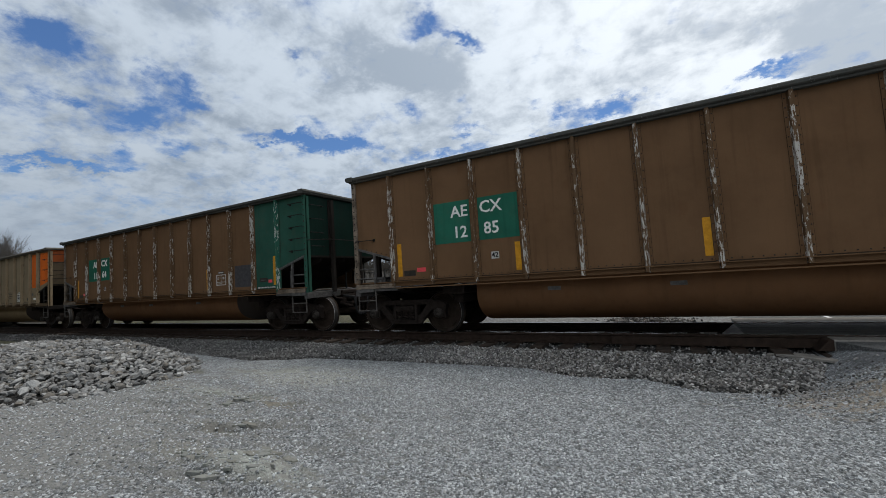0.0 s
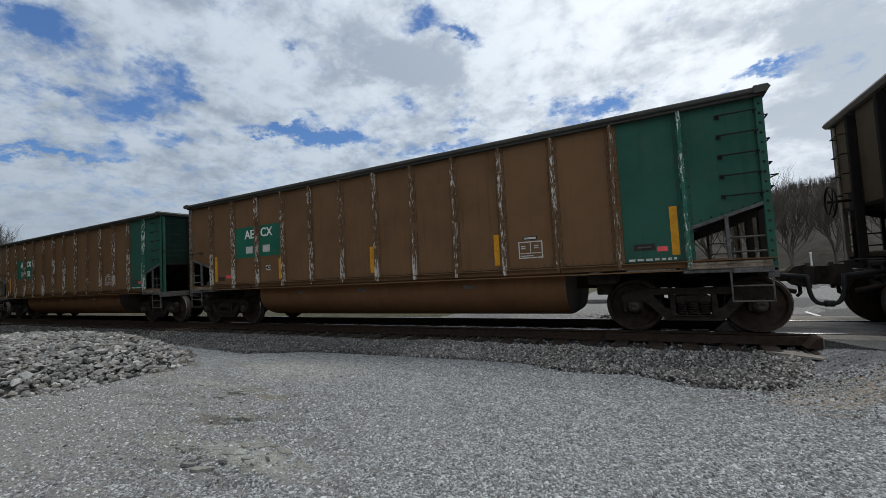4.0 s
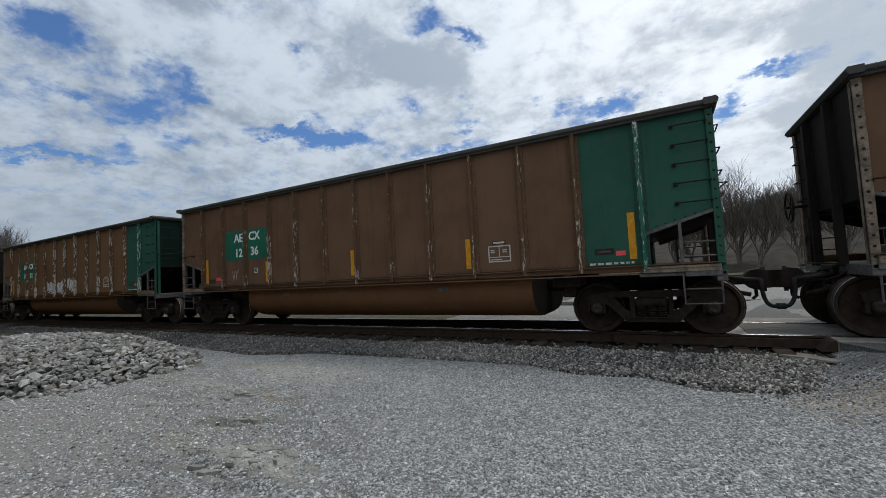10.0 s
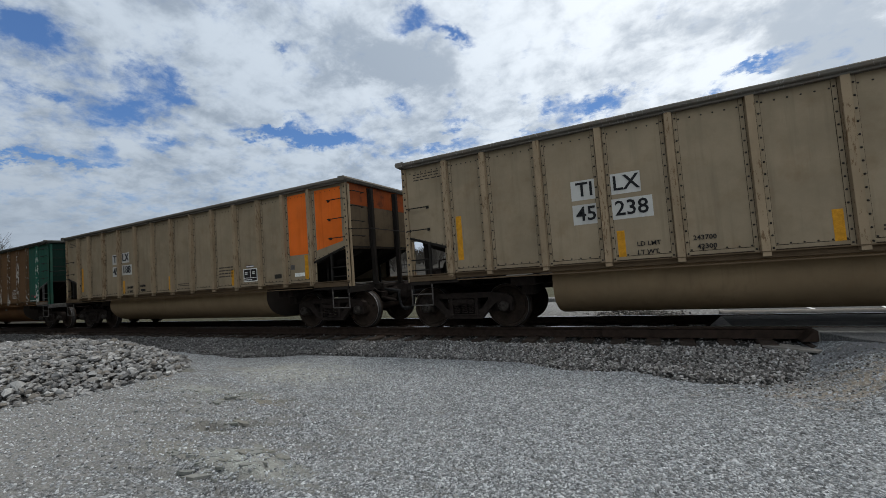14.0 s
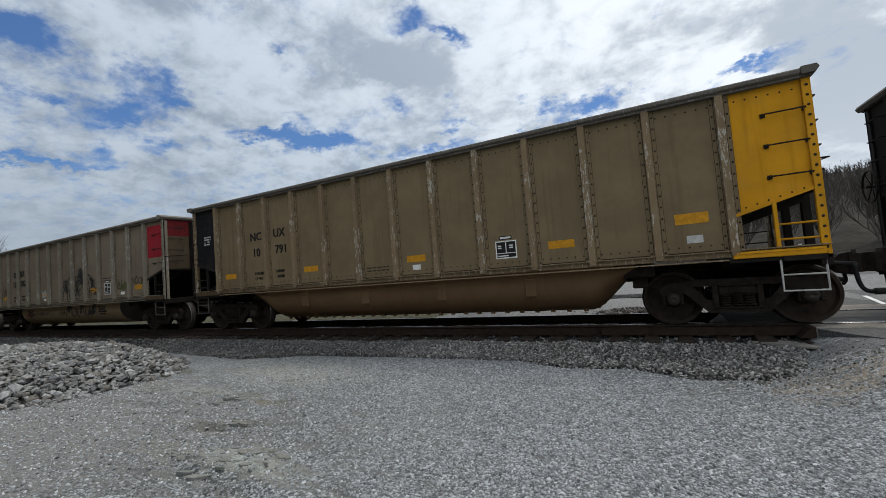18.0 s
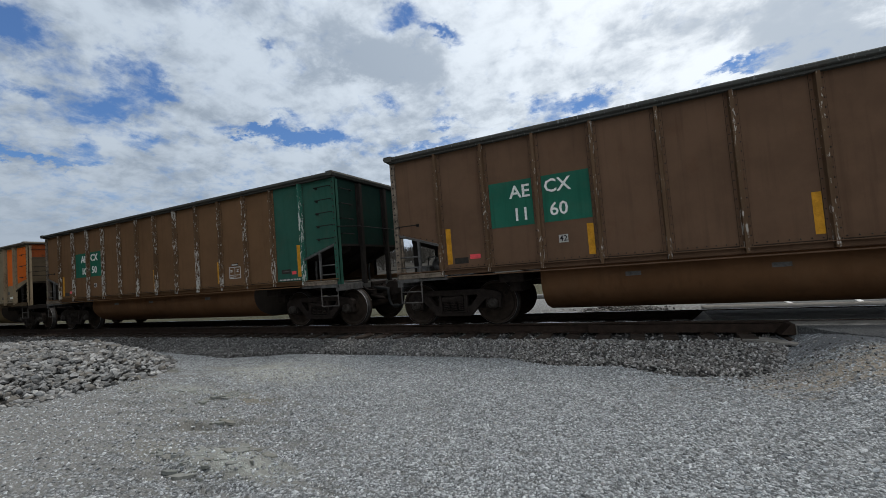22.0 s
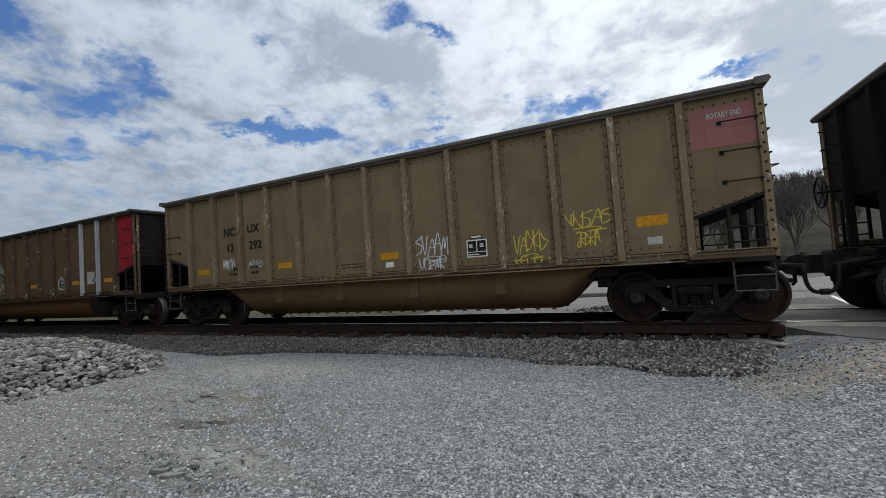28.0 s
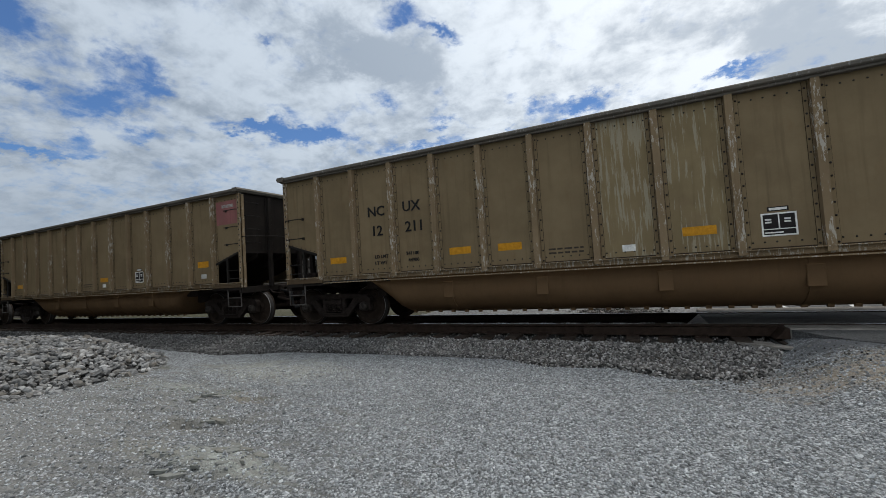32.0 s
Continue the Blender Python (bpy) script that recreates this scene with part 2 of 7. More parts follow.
def paint(name, colour, worn=None, wear=0.0, rough=0.55, dust=(0.16, 0.11, 0.07), dusty=0.35, streaky=0.5, metal=0.0, foot=0.0, across=30.0, along=7.0):
    """Weathered railcar paint: blotches, rain streaks, road dust, and chips down to the worn colour, more of them at the foot where stones strike."""
    mat, n, bsdf = material(name, rough, metal, 0.006)
    p, chance = spot(n)
    x, y, z = n.split(p)
    blotch = n.noise(p, 1.3, 5.0, 0.6)
    grain = n.noise(p, 38.0, 3.0, 0.6)
    streak = n.noise(n.join(n.math("MULTIPLY", x, 9.0), n.math("MULTIPLY", y, 9.0), n.math("MULTIPLY", z, 0.45)), 1.0, 4.0, 0.6)
    base = n.mix(n.step(blotch, 0.3, 0.7), rgb(*[c * 0.86 for c in colour]), rgb(*[min(1, c * 1.12) for c in colour]))
    base = n.mix(n.math("MULTIPLY", n.step(streak, 0.50, 0.75), streaky), base, rgb(*[c * 0.62 for c in colour]))
    base = n.mix(n.math("MULTIPLY", n.step(n.noise(p, 2.7, 6.0, 0.65), 0.45, 0.75), dusty), base, rgb(*dust))
    base = n.mix(n.math("MULTIPLY", n.math("SUBTRACT", chance, 0.5), 0.5), base, rgb(*[c * 1.35 for c in colour]))
    rusty = n.math("MULTIPLY", n.step(n.noise(n.join(n.math("MULTIPLY", x, 2.4), n.math("MULTIPLY", y, 2.4), n.math("MULTIPLY", z, 1.3)), 1.0, 7.0, 0.68), 0.56, 0.72), 0.45 * streaky)
    base = n.mix(rusty, base, rgb(colour[0] * 0.80, colour[1] * 0.58, colour[2] * 0.42))
    scuff = n.noise(n.join(n.math("MULTIPLY", x, 5.0), n.math("MULTIPLY", y, 5.0), n.math("MULTIPLY", z, 17.0)), 1.0, 6.0, 0.72)
    base = n.mix(n.math("MULTIPLY", n.step(scuff, 0.72, 0.76), 0.35), base, rgb(*[min(0.6, 0.10 + c * 1.6) for c in colour]))
    if worn:
        chips = n.noise(n.join(n.math("MULTIPLY", x, across), n.math("MULTIPLY", y, across), n.math("MULTIPLY", z, along)), 1.0, 5.0, 0.7)
        chips = n.math("ADD", chips, n.math("MULTIPLY", n.math("SUBTRACT", n.noise(n.join(n.math("MULTIPLY", chance, 90.0), 0.0, n.math("MULTIPLY", z, 1.1)), 1.0, 2.0), 0.5), 0.5))
        low = n.step(n.split(n.add("ShaderNodeTexCoord").outputs["Object"])[2], 2.3, 1.3)
        chips = n.math("ADD", chips, n.math("MULTIPLY", low, foot))
        edge = 0.648 - wear * 0.22
        base = n.mix(n.step(chips, edge, edge + 0.035), base, rgb(*worn))
    base = n.mix(n.math("MULTIPLY", grain, 0.22), base, rgb(*[c * 0.7 for c in colour]))
    n.put(bsdf.inputs["Base Color"], base)
    n.put(bsdf.inputs["Roughness"], n.step(blotch, 0.2, 0.8, rough - 0.1, rough + 0.15))
    bump(n, bsdf, n.math("ADD", n.math("MULTIPLY", blotch, 1.0), n.math("MULTIPLY", grain, 0.06)), 0.25, 0.02)
    return mat


def plain(name, colour, rough=0.7, metal=0.0, vary=0.25, scale=12.0, relief=0.1):
    mat, n, bsdf = material(name, rough, metal, 0.5 if metal > 0.5 or rough < 0.5 else 0.08)
    p, chance = spot(n)
    a = n.noise(p, scale, 5.0, 0.6)
    b = n.noise(p, scale * 7, 3.0, 0.6)
    f = n.math("ADD", n.math("MULTIPLY", a, 0.65), n.math("MULTIPLY", b, 0.35))
    n.put(bsdf.inputs["Base Color"], n.mix(n.step(f, 0.3, 0.7), rgb(*[c * (1 - vary) for c in colour]), rgb(*[min(1, c * (1 + vary)) for c in colour])))
    bump(n, bsdf, f, relief, 0.01)
    return mat


def stone(name, colours, rough=0.9):
    """Broken stone whose tint varies from stone to stone, joined or single."""
    mat, n, bsdf = material(name, rough, 0.0, 0.3)
    p, chance = spot(n)
    island = n.add("ShaderNodeNewGeometry").outputs["Random Per Island"]
    pick = n.math("FRACT", n.math("ADD", island, n.math("MULTIPLY", chance, 7.31)))
    ramp = n.add("ShaderNodeValToRGB")
    elements = ramp.color_ramp.elements
    while len(elements) < len(colours):
        elements.new(0.5)
    for i, c in enumerate(colours):
        elements[i].position, elements[i].color = i / (len(colours) - 1), rgb(*c)
    n.put(ramp.inputs[0], pick)
    a = n.noise(p, 22.0, 5.0, 0.65)
    n.put(bsdf.inputs["Base Color"], n.mix(n.math("MULTIPLY", n.step(a, 0.35, 0.7), 0.45), ramp.outputs[0], rgb(*[c * 0.6 for c in colours[0]])))
    bump(n, bsdf, a, 0.5, 0.02)
    return mat


def gravel_bed(name, light, dark, tint, size, relief=0.9, patches=0.35, scabs=()):
    """Loose gravel lying flat: stones of that size over a finer bed, worn sandy patches, and scabs of mud or sand and
    darker patches at their places.
    """
    mat, n, bsdf = material(name, 0.93, 0.0, 0.2)
    p = n.add("ShaderNodeTexCoord").outputs["Object"]
    warp = n.vec("ADD", p, n.vec("SCALE", n.join(n.noise(p, 9.0), n.noise(p, 11.0), 0.0), 0.05))
    cells = n.voronoi(warp, 1.0 / size)
    hue = n.voronoi(warp, 1.0 / size, "F1", "Color")
    fine_hue = n.voronoi(warp, 2.3 / size, "F1", "Color")
    small = n.voronoi(warp, 2.3 / size)
    wide = n.noise(p, 0.45, 5.0, 0.6)
    mid = n.noise(p, 2.2, 6.0, 0.65)
    tone = n.math("ADD", n.math("MULTIPLY", n.split(hue)[0], 0.5), n.math("MULTIPLY", n.split(fine_hue)[1], 0.5))
    base = n.mix(n.step(tone, 0.12, 0.88), rgb(*dark), rgb(*light))
    base = n.mix(n.math("MULTIPLY", n.step(tone, 0.78, 0.92), 0.7), base, rgb(*[min(0.8, c * 1.30) for c in light]))
    # gaps between stones painted dark, as crevice shade
    base = n.mix(n.math("MULTIPLY", n.step(cells, 0.40, 0.72), 0.55), base, rgb(*[c * 0.35 for c in dark]))
    base = n.mix(n.math("MULTIPLY", n.step(n.math("ADD", n.math("MULTIPLY", wide, 0.6), n.math("MULTIPLY", mid, 0.4)), 0.48, 0.68), patches), base, rgb(*tint))
    # darker clumps in the colour stand for the shadow of small ridges
    shade_clumps = n.noise(p, 5.5, 5.0, 0.62, 0.6)
    base = n.mix(n.math("MULTIPLY", n.step(shade_clumps, 0.56, 0.36), 0.32), base, rgb(*[c * 0.9 for c in dark]))
    x, y, z = n.split(p)
    smooth = n.math("MULTIPLY", mid, 0.0)
    for sx, sy, rx, ry, colour, cover in scabs:
        dx, dy = n.math("DIVIDE", n.math("SUBTRACT", x, sx), rx), n.math("DIVIDE", n.math("SUBTRACT", y, sy), ry)
        q = n.math("SQRT", n.math("ADD", n.math("MULTIPLY", dx, dx), n.math("MULTIPLY", dy, dy)))
        q = n.math("ADD", q, n.math("MULTIPLY", n.math("SUBTRACT", n.noise(n.join(n.math("ADD", n.math("MULTIPLY", x, 0.6), n.math("MULTIPLY", y, -0.5)), n.math("MULTIPLY", y, 1.8), 0.0), 2.6, 9.0, 0.8), 0.5), 5.5))
        f = n.math("MULTIPLY", n.step(q, 1.35, 0.55), cover)
        base = n.mix(f, base, n.mix(n.noise(p, 30.0, 4.0, 0.7), rgb(*[c * 0.72 for c in colour]), rgb(*[c * 1.15 for c in colour])))
        smooth = n.math("MAXIMUM", smooth, f)
    n.put(bsdf.inputs["Base Color"], base)
    height = n.math("SUBTRACT", n.math("MULTIPLY", mid, 0.5), n.math("ADD", n.math("MULTIPLY", cells, 1.0), n.math("MULTIPLY", small, 0.5)))
    height = n.math("MULTIPLY", height, n.math("SUBTRACT", 1.0, n.math("MULTIPLY", smooth, 0.7)))
    bump(n, bsdf, height, relief, size * 0.9)
    return mat


CLAY, MUD, SAND, DARK_PATCH = (0.17, 0.13, 0.085), (0.315, 0.33, 0.29), (0.29, 0.235, 0.165), (0.085, 0.078, 0.055)
# dark entries sit in the lot's hollows; the last darkens its left broadly
SCABS = [(-9.0, -4.4, 0.55, 0.30, CLAY, 0.85), (-8.2, -4.75, 0.5, 0.16, (0.25, 0.22, 0.15), 0.6), (-4.95, -5.05, 0.30, 0.10, CLAY, 0.7), (-3.6, -6.42, 0.85, 0.20, MUD, 0.75), (-4.6, -6.45, 0.7, 0.16, (0.25, 0.24, 0.18), 0.55), (-6.9, -4.75, 1.0, 0.24, MUD, 0.8), (-5.5, -4.95, 0.8, 0.16, (0.25, 0.23, 0.18), 0.7), (-4.9, -5.88, 0.42, 0.13, DARK_PATCH, 0.9),
         (-4.3, -5.6, 0.5, 0.06, DARK_PATCH, 0.5), (-8.9, -3.9, 0.5, 0.18, DARK_PATCH, 0.7), (2.7, -2.9, 1.6, 0.55, SAND, 0.6), (2.5, -1.9, 0.8, 0.35, (0.12, 0.12, 0.125), 0.8), (-6.0, -3.6, 1.6, 0.6, (0.36, 0.355, 0.29), 0.4), (-8.0, -6.6, 4.6, 2.3, (0.160, 0.155, 0.143), 0.80)]
BROWN = paint("brown_car_paint", (0.131, 0.075, 0.040), dust=(0.141, 0.085, 0.047))
PLUM = paint("dark_plum_brown_paint", (0.118, 0.070, 0.044), dust=(0.122, 0.075, 0.047))
RUST = paint("rusty_brown_paint", (0.138, 0.078, 0.041), dust=(0.143, 0.083, 0.045), dusty=0.5)
BROWN_RIB = paint("worn_brown_rib", (0.105, 0.064, 0.036), worn=(0.46, 0.44, 0.40), wear=0.43, dusty=0.2, foot=0.05)
DULL_RIB = paint("dull_brown_rib", (0.100, 0.061, 0.036), worn=(0.40, 0.37, 0.33), wear=0.22, dusty=0.2, foot=0.04)
GREEN_RIB = paint("worn_green_rib", (0.030, 0.110, 0.078), worn=(0.52, 0.52, 0.48), wear=0.40, dusty=0.2, foot=0.05)
BROWN_TUB = paint("dusty_brown_tub", (0.112, 0.057, 0.028), dust=(0.135, 0.080, 0.045))
TAUPE = paint("taupe_car_paint", (0.142, 0.096, 0.056), dust=(0.14, 0.100, 0.063))
COCOA = paint("cocoa_car_paint", (0.117, 0.075, 0.044), dust=(0.119, 0.081, 0.049))
TAUPE_RIB = paint("taupe_rib", (0.100, 0.072, 0.045), worn=(0.40, 0.38, 0.34), wear=0.25)
SILVER = paint("silver_tan_aluminium", (0.250, 0.200, 0.135), dust=(0.180, 0.127, 0.073), rough=0.6, dusty=0.5)
DINGY = paint("dingy_aluminium", (0.215, 0.170, 0.112), dust=(0.160, 0.110, 0.062), rough=0.6, dusty=0.6)
TARNISHED = paint("tarnished_aluminium", (0.166, 0.123, 0.076), dust=(0.136, 0.090, 0.052), rough=0.6, dusty=0.6)
SILL_RUST = paint("rust_stained_sill", (0.105, 0.074, 0.046), dust=(0.07, 0.048, 0.032), dusty=0.6)
SILVER_RIB = paint("silver_tan_rib", (0.268, 0.204, 0.132), worn=(0.150, 0.098, 0.056), wear=0.34, rough=0.6)
GREY = paint("grey_tan_aluminium", (0.196, 0.158, 0.116), dust=(0.152, 0.112, 0.073), rough=0.6)
GREY_RIB = paint("grey_tan_rib", (0.235, 0.205, 0.160), worn=(0.42, 0.40, 0.36), wear=0.25, rough=0.6)
OLIVE = paint("olive_tan_aluminium", (0.182, 0.137, 0.080), dust=(0.158, 0.109, 0.060), rough=0.6)
OLIVE_RIB = paint("olive_tan_rib", (0.205, 0.150, 0.090), worn=(0.40, 0.37, 0.31), wear=0.3, rough=0.6)
OLIVE_STREAKED = paint("streaked_olive_aluminium", (0.205, 0.158, 0.088), worn=(0.29, 0.255, 0.18), wear=0.60, rough=0.6, across=18.0, along=1.1)
BARE = paint("bare_aluminium", (0.46, 0.48, 0.50), dust=(0.3, 0.3, 0.3), rough=0.45, metal=0.3, dusty=0.2)
TUB_GREY = paint("scuffed_grey_tub", (0.23, 0.235, 0.235), worn=(0.34, 0.34, 0.34), wear=0.2, rough=0.5, metal=0.2)
TUB_TAN = paint("tan_tub", (0.196, 0.142, 0.084), dust=(0.16, 0.112, 0.066))
TUB_OLIVE = paint("rust_olive_tub", (0.128, 0.080, 0.043), dust=(0.15, 0.085, 0.042))
GREEN = paint("green_car_paint", (0.028, 0.082, 0.060), dust=(0.052, 0.068, 0.047), dusty=0.45)
GREEN_BOX = paint("green_number_paint", (0.022, 0.112, 0.074), dusty=0.2, dust=(0.08, 0.09, 0.06))
ORANGE = paint("orange_panel_paint", (0.62, 0.13, 0.022), dusty=0.15, dust=(0.3, 0.12, 0.05))
DULL_YELLOW = paint("grimy_yellow_paint", (0.22, 0.115, 0.020), dusty=0.9, dust=(0.035, 0.025, 0.018))
DULL_ORANGE = paint("grimy_orange_paint", (0.24, 0.060, 0.020), dusty=0.9, dust=(0.035, 0.025, 0.020))
DULL_RED = paint("grimy_red_paint", (0.17, 0.024, 0.026), dusty=0.9, dust=(0.035, 0.022, 0.020))
YELLOW = paint("yellow_panel_paint", (0.56, 0.265, 0.018), dusty=0.25, dust=(0.3, 0.2, 0.07))
RED = paint("red_panel_paint", (0.29, 0.026, 0.034), dusty=0.25, dust=(0.2, 0.08, 0.06))
PINK = paint("faded_red_panel_paint", (0.27, 0.115, 0.110), dusty=0.5, dust=(0.2, 0.13, 0.1))
BLACK = paint("black_car_paint", (0.018, 0.018, 0.020), dusty=0.1)
# darker colours for end sheets, end posts, slope sheets, platforms and tub ends
DARK_GREEN = paint("sooty_green_end_sheet", (0.010, 0.024, 0.019), dusty=0.6, dust=(0.017, 0.021, 0.018))
DARK_TAN = paint("sooty_tan_end_sheet", (0.098, 0.074, 0.048), dusty=0.6, dust=(0.040, 0.032, 0.025))
DARK_END = paint("sooty_end_sheet", (0.022, 0.019, 0.017), dusty=0.25, dust=(0.045, 0.036, 0.029))
CAP_DARK = paint("worn_top_chord", (0.062, 0.062, 0.056), worn=(0.20, 0.20, 0.19), wear=0.10, dusty=0.2)
CAP_GREY = paint("pale_grey_top_chord", (0.205, 0.19, 0.165), worn=(0.27, 0.26, 0.24), wear=0.1, rough=0.6)
CAP_LIGHT = paint("grey_top_chord", (0.120, 0.110, 0.094), worn=(0.22, 0.21, 0.19), wear=0.12, rough=0.6)
# rusty seam, its colour darkened to stand for the ribs' shadow line
SEAM = plain("rusty_seam", (0.034, 0.024, 0.016), 0.85, 0.0, 0.4, 14.0)
STRIPE = plain("yellow_reflective_stripe", (0.47, 0.22, 0.018), 0.5)
OCHRE = plain("orange_reflective_field", (0.50, 0.175, 0.012), 0.5)
REDTAG = plain("red_reflector", (0.62, 0.06, 0.07), 0.4)
WHITE = plain("white_stencil", (0.66, 0.66, 0.62), 0.6)
DIRTY_WHITE = plain("dirty_white_stencil", (0.42, 0.41, 0.38), 0.7)
INK = plain("black_stencil", (0.016, 0.016, 0.017), 0.6)
FAINT_INK = plain("faded_dark_stencil", (0.045, 0.036, 0.028), 0.7)
BOX_BLACK = plain("black_stencil_box", (0.02, 0.018, 0.017), 0.6)
SPRAY_WHITE = plain("white_spray_paint", (0.58, 0.60, 0.62), 0.6)
SPRAY_BLACK = plain("black_spray_paint", (0.02, 0.02, 0.02), 0.6)
SPRAY_RED = plain("dark_red_spray_paint", (0.16, 0.025, 0.03), 0.6)
SPRAY_YELLOW = plain("yellow_spray_paint", (0.55, 0.46, 0.06), 0.6)
SPRAY_OLIVE = plain("olive_spray", (0.075, 0.085, 0.030), 0.7)
SPRAY_BLUE = plain("pale_blue_spray_paint", (0.30, 0.50, 0.58), 0.6)
DARK_PRIMER = plain("dark_grey_primer", (0.050, 0.048, 0.050), 0.7)
RIVET = plain("dark_rivet", (0.030, 0.026, 0.022), 0.6)
STEEL = plain("dark_cast_steel", (0.021, 0.016, 0.0135), 0.75, 0.0, 0.5, 8.0, 0.25)
BEARING = plain("dusty_bearing_cap", (0.042, 0.036, 0.031), 0.6, 0.3, 0.4, 20.0)
GRAB = plain("grey_painted_iron", (0.090, 0.086, 0.082), 0.6, 0.2, 0.45)
STEP_GREY = plain("dull_grey_step_iron", (0.085, 0.077, 0.070), 0.6, 0.0, 0.5, 9.0)
POST_GREY = plain("worn_brown_post", (0.150, 0.118, 0.090), 0.7, 0.0, 0.6, 5.0)
TUB_DARK = paint("dark_brown_tub", (0.060, 0.042, 0.028), dust=(0.05, 0.038, 0.028))
GRAB_DARK = plain("dark_iron", (0.018, 0.016, 0.014), 0.7)
HOSE = plain("black_rubber_hose", (0.020, 0.020, 0.020), 0.6)
WHEEL = plain("rusty_wheel_plate", (0.029, 0.021, 0.016), 0.8, 0.0, 0.4, 6.0, 0.15)
# tread face painted dark for the dark surroundings its polish would mirror
SHADED_TREAD = plain("dull_wheel_tread", (0.045, 0.042, 0.040), 0.8, 0.0, 0.3)
TREAD = plain("polished_wheel_tread", (0.26, 0.25, 0.24), 0.38, 0.9, 0.2)
RAIL = plain("rusty_rail", (0.031, 0.021, 0.016), 0.85, 0.0, 0.35, 9.0, 0.2)
RAIL_HEAD = plain("polished_rail_head", (0.40, 0.39, 0.38), 0.25, 0.95, 0.15)
TIE = plain("weathered_tie_wood", (0.040, 0.031, 0.025), 0.9, 0.0, 0.4, 7.0, 0.5)
PLANK = plain("grey_crossing_timber", (0.20, 0.185, 0.165), 0.9, 0.0, 0.3, 5.0, 0.5)
PALE_PLATE_STEEL = plain("pale_deflector_plate", (0.36, 0.345, 0.32), 0.8, 0.0, 0.25, 6.0)
PANEL = plain("grey_crossing_panel", (0.125, 0.121, 0.117), 0.85, 0.0, 0.25, 5.0, 0.3)
GRAVEL = gravel_bed("pale_limestone_gravel", (0.462, 0.484, 0.494), (0.096, 0.101, 0.104), (0.30, 0.304, 0.290), 0.023, 1.0, 0.30, SCABS)
BALLAST = gravel_bed("grey_ballast_bed", (0.085, 0.082, 0.078), (0.022, 0.021, 0.020), (0.05, 0.043, 0.038), 0.06, 1.0)
DARK_BALLAST = stone("dark_ballast_stone", [(0.040, 0.040, 0.040), (0.12, 0.118, 0.115), (0.060, 0.058, 0.056), (0.22, 0.216, 0.21), (0.075, 0.068, 0.062), (0.30, 0.295, 0.288), (0.045, 0.044, 0.043)])
BALLAST_STONE = stone("ballast_stone", [(0.035, 0.033, 0.031), (0.17, 0.162, 0.154), (0.060, 0.057, 0.053), (0.38, 0.365, 0.345), (0.095, 0.078, 0.066), (0.46, 0.45, 0.43), (0.042, 0.040, 0.038)])
GRAVEL_STONE = stone("gravel_stone", [(0.19, 0.200, 0.206), (0.43, 0.450, 0.458), (0.127, 0.132, 0.135), (0.57, 0.59, 0.60), (0.29, 0.288, 0.278), (0.098, 0.101, 0.103), (0.39, 0.408, 0.415)])
CRUST = stone("dried_mud", [(0.145, 0.148, 0.130), (0.19, 0.197, 0.185), (0.165, 0.158, 0.135), (0.215, 0.222, 0.21)])
RIPRAP = stone("riprap_stone", [(0.085, 0.085, 0.083), (0.26, 0.26, 0.257), (0.135, 0.132, 0.127), (0.39, 0.39, 0.38), (0.14, 0.125, 0.106), (0.21, 0.208, 0.203)])
FAR_LOT = gravel_bed("pale_concrete_lot", (0.25, 0.25, 0.244), (0.16, 0.159, 0.155), (0.17, 0.163, 0.146), 0.05, 0.3, 0.6)
ROAD = gravel_bed("worn_grey_asphalt", (0.150, 0.149, 0.147), (0.085, 0.085, 0.083), (0.13, 0.122, 0.115), 0.02, 0.4, 0.4)
FIELD = gravel_bed("dry_spring_grass", (0.10, 0.094, 0.058), (0.06, 0.06, 0.036), (0.11, 0.092, 0.062), 0.09, 0.6, 0.6)
BARK = plain("grey_brown_bark", (0.105, 0.094, 0.082), 0.95, 0.0, 0.35, 8.0, 0.4)
FAR_TWIG = plain("far_bare_twigs", (0.050, 0.044, 0.037), 0.95, 0.0, 0.35, 8.0, 0.2)
TWIG = plain("bare_twigs", (0.085, 0.076, 0.066), 0.95, 0.0, 0.35, 8.0, 0.2)
WOODS = plain("leafless_woods", (0.032, 0.029, 0.024), 0.95, 0.0, 0.55, 0.35, 0.3)
GALVANISED = plain("galvanised_pole", (0.52, 0.53, 0.54), 0.45, 0.5)
SIGNAL_BLACK = plain("signal_black", (0.02, 0.02, 0.02), 0.5)
LINE = plain("white_road_paint", (0.70, 0.70, 0.68), 0.7, 0.0, 0.15)

# lens colours raised to stand for glare and for the lit red lamp
LENS_GLARE = plain("pale_reflecting_lens", (0.62, 0.50, 0.52), 0.15)
LENS_RED = plain("unlit_red_lens", (0.45, 0.025, 0.035), 0.2)

# ---- mesh tools ----


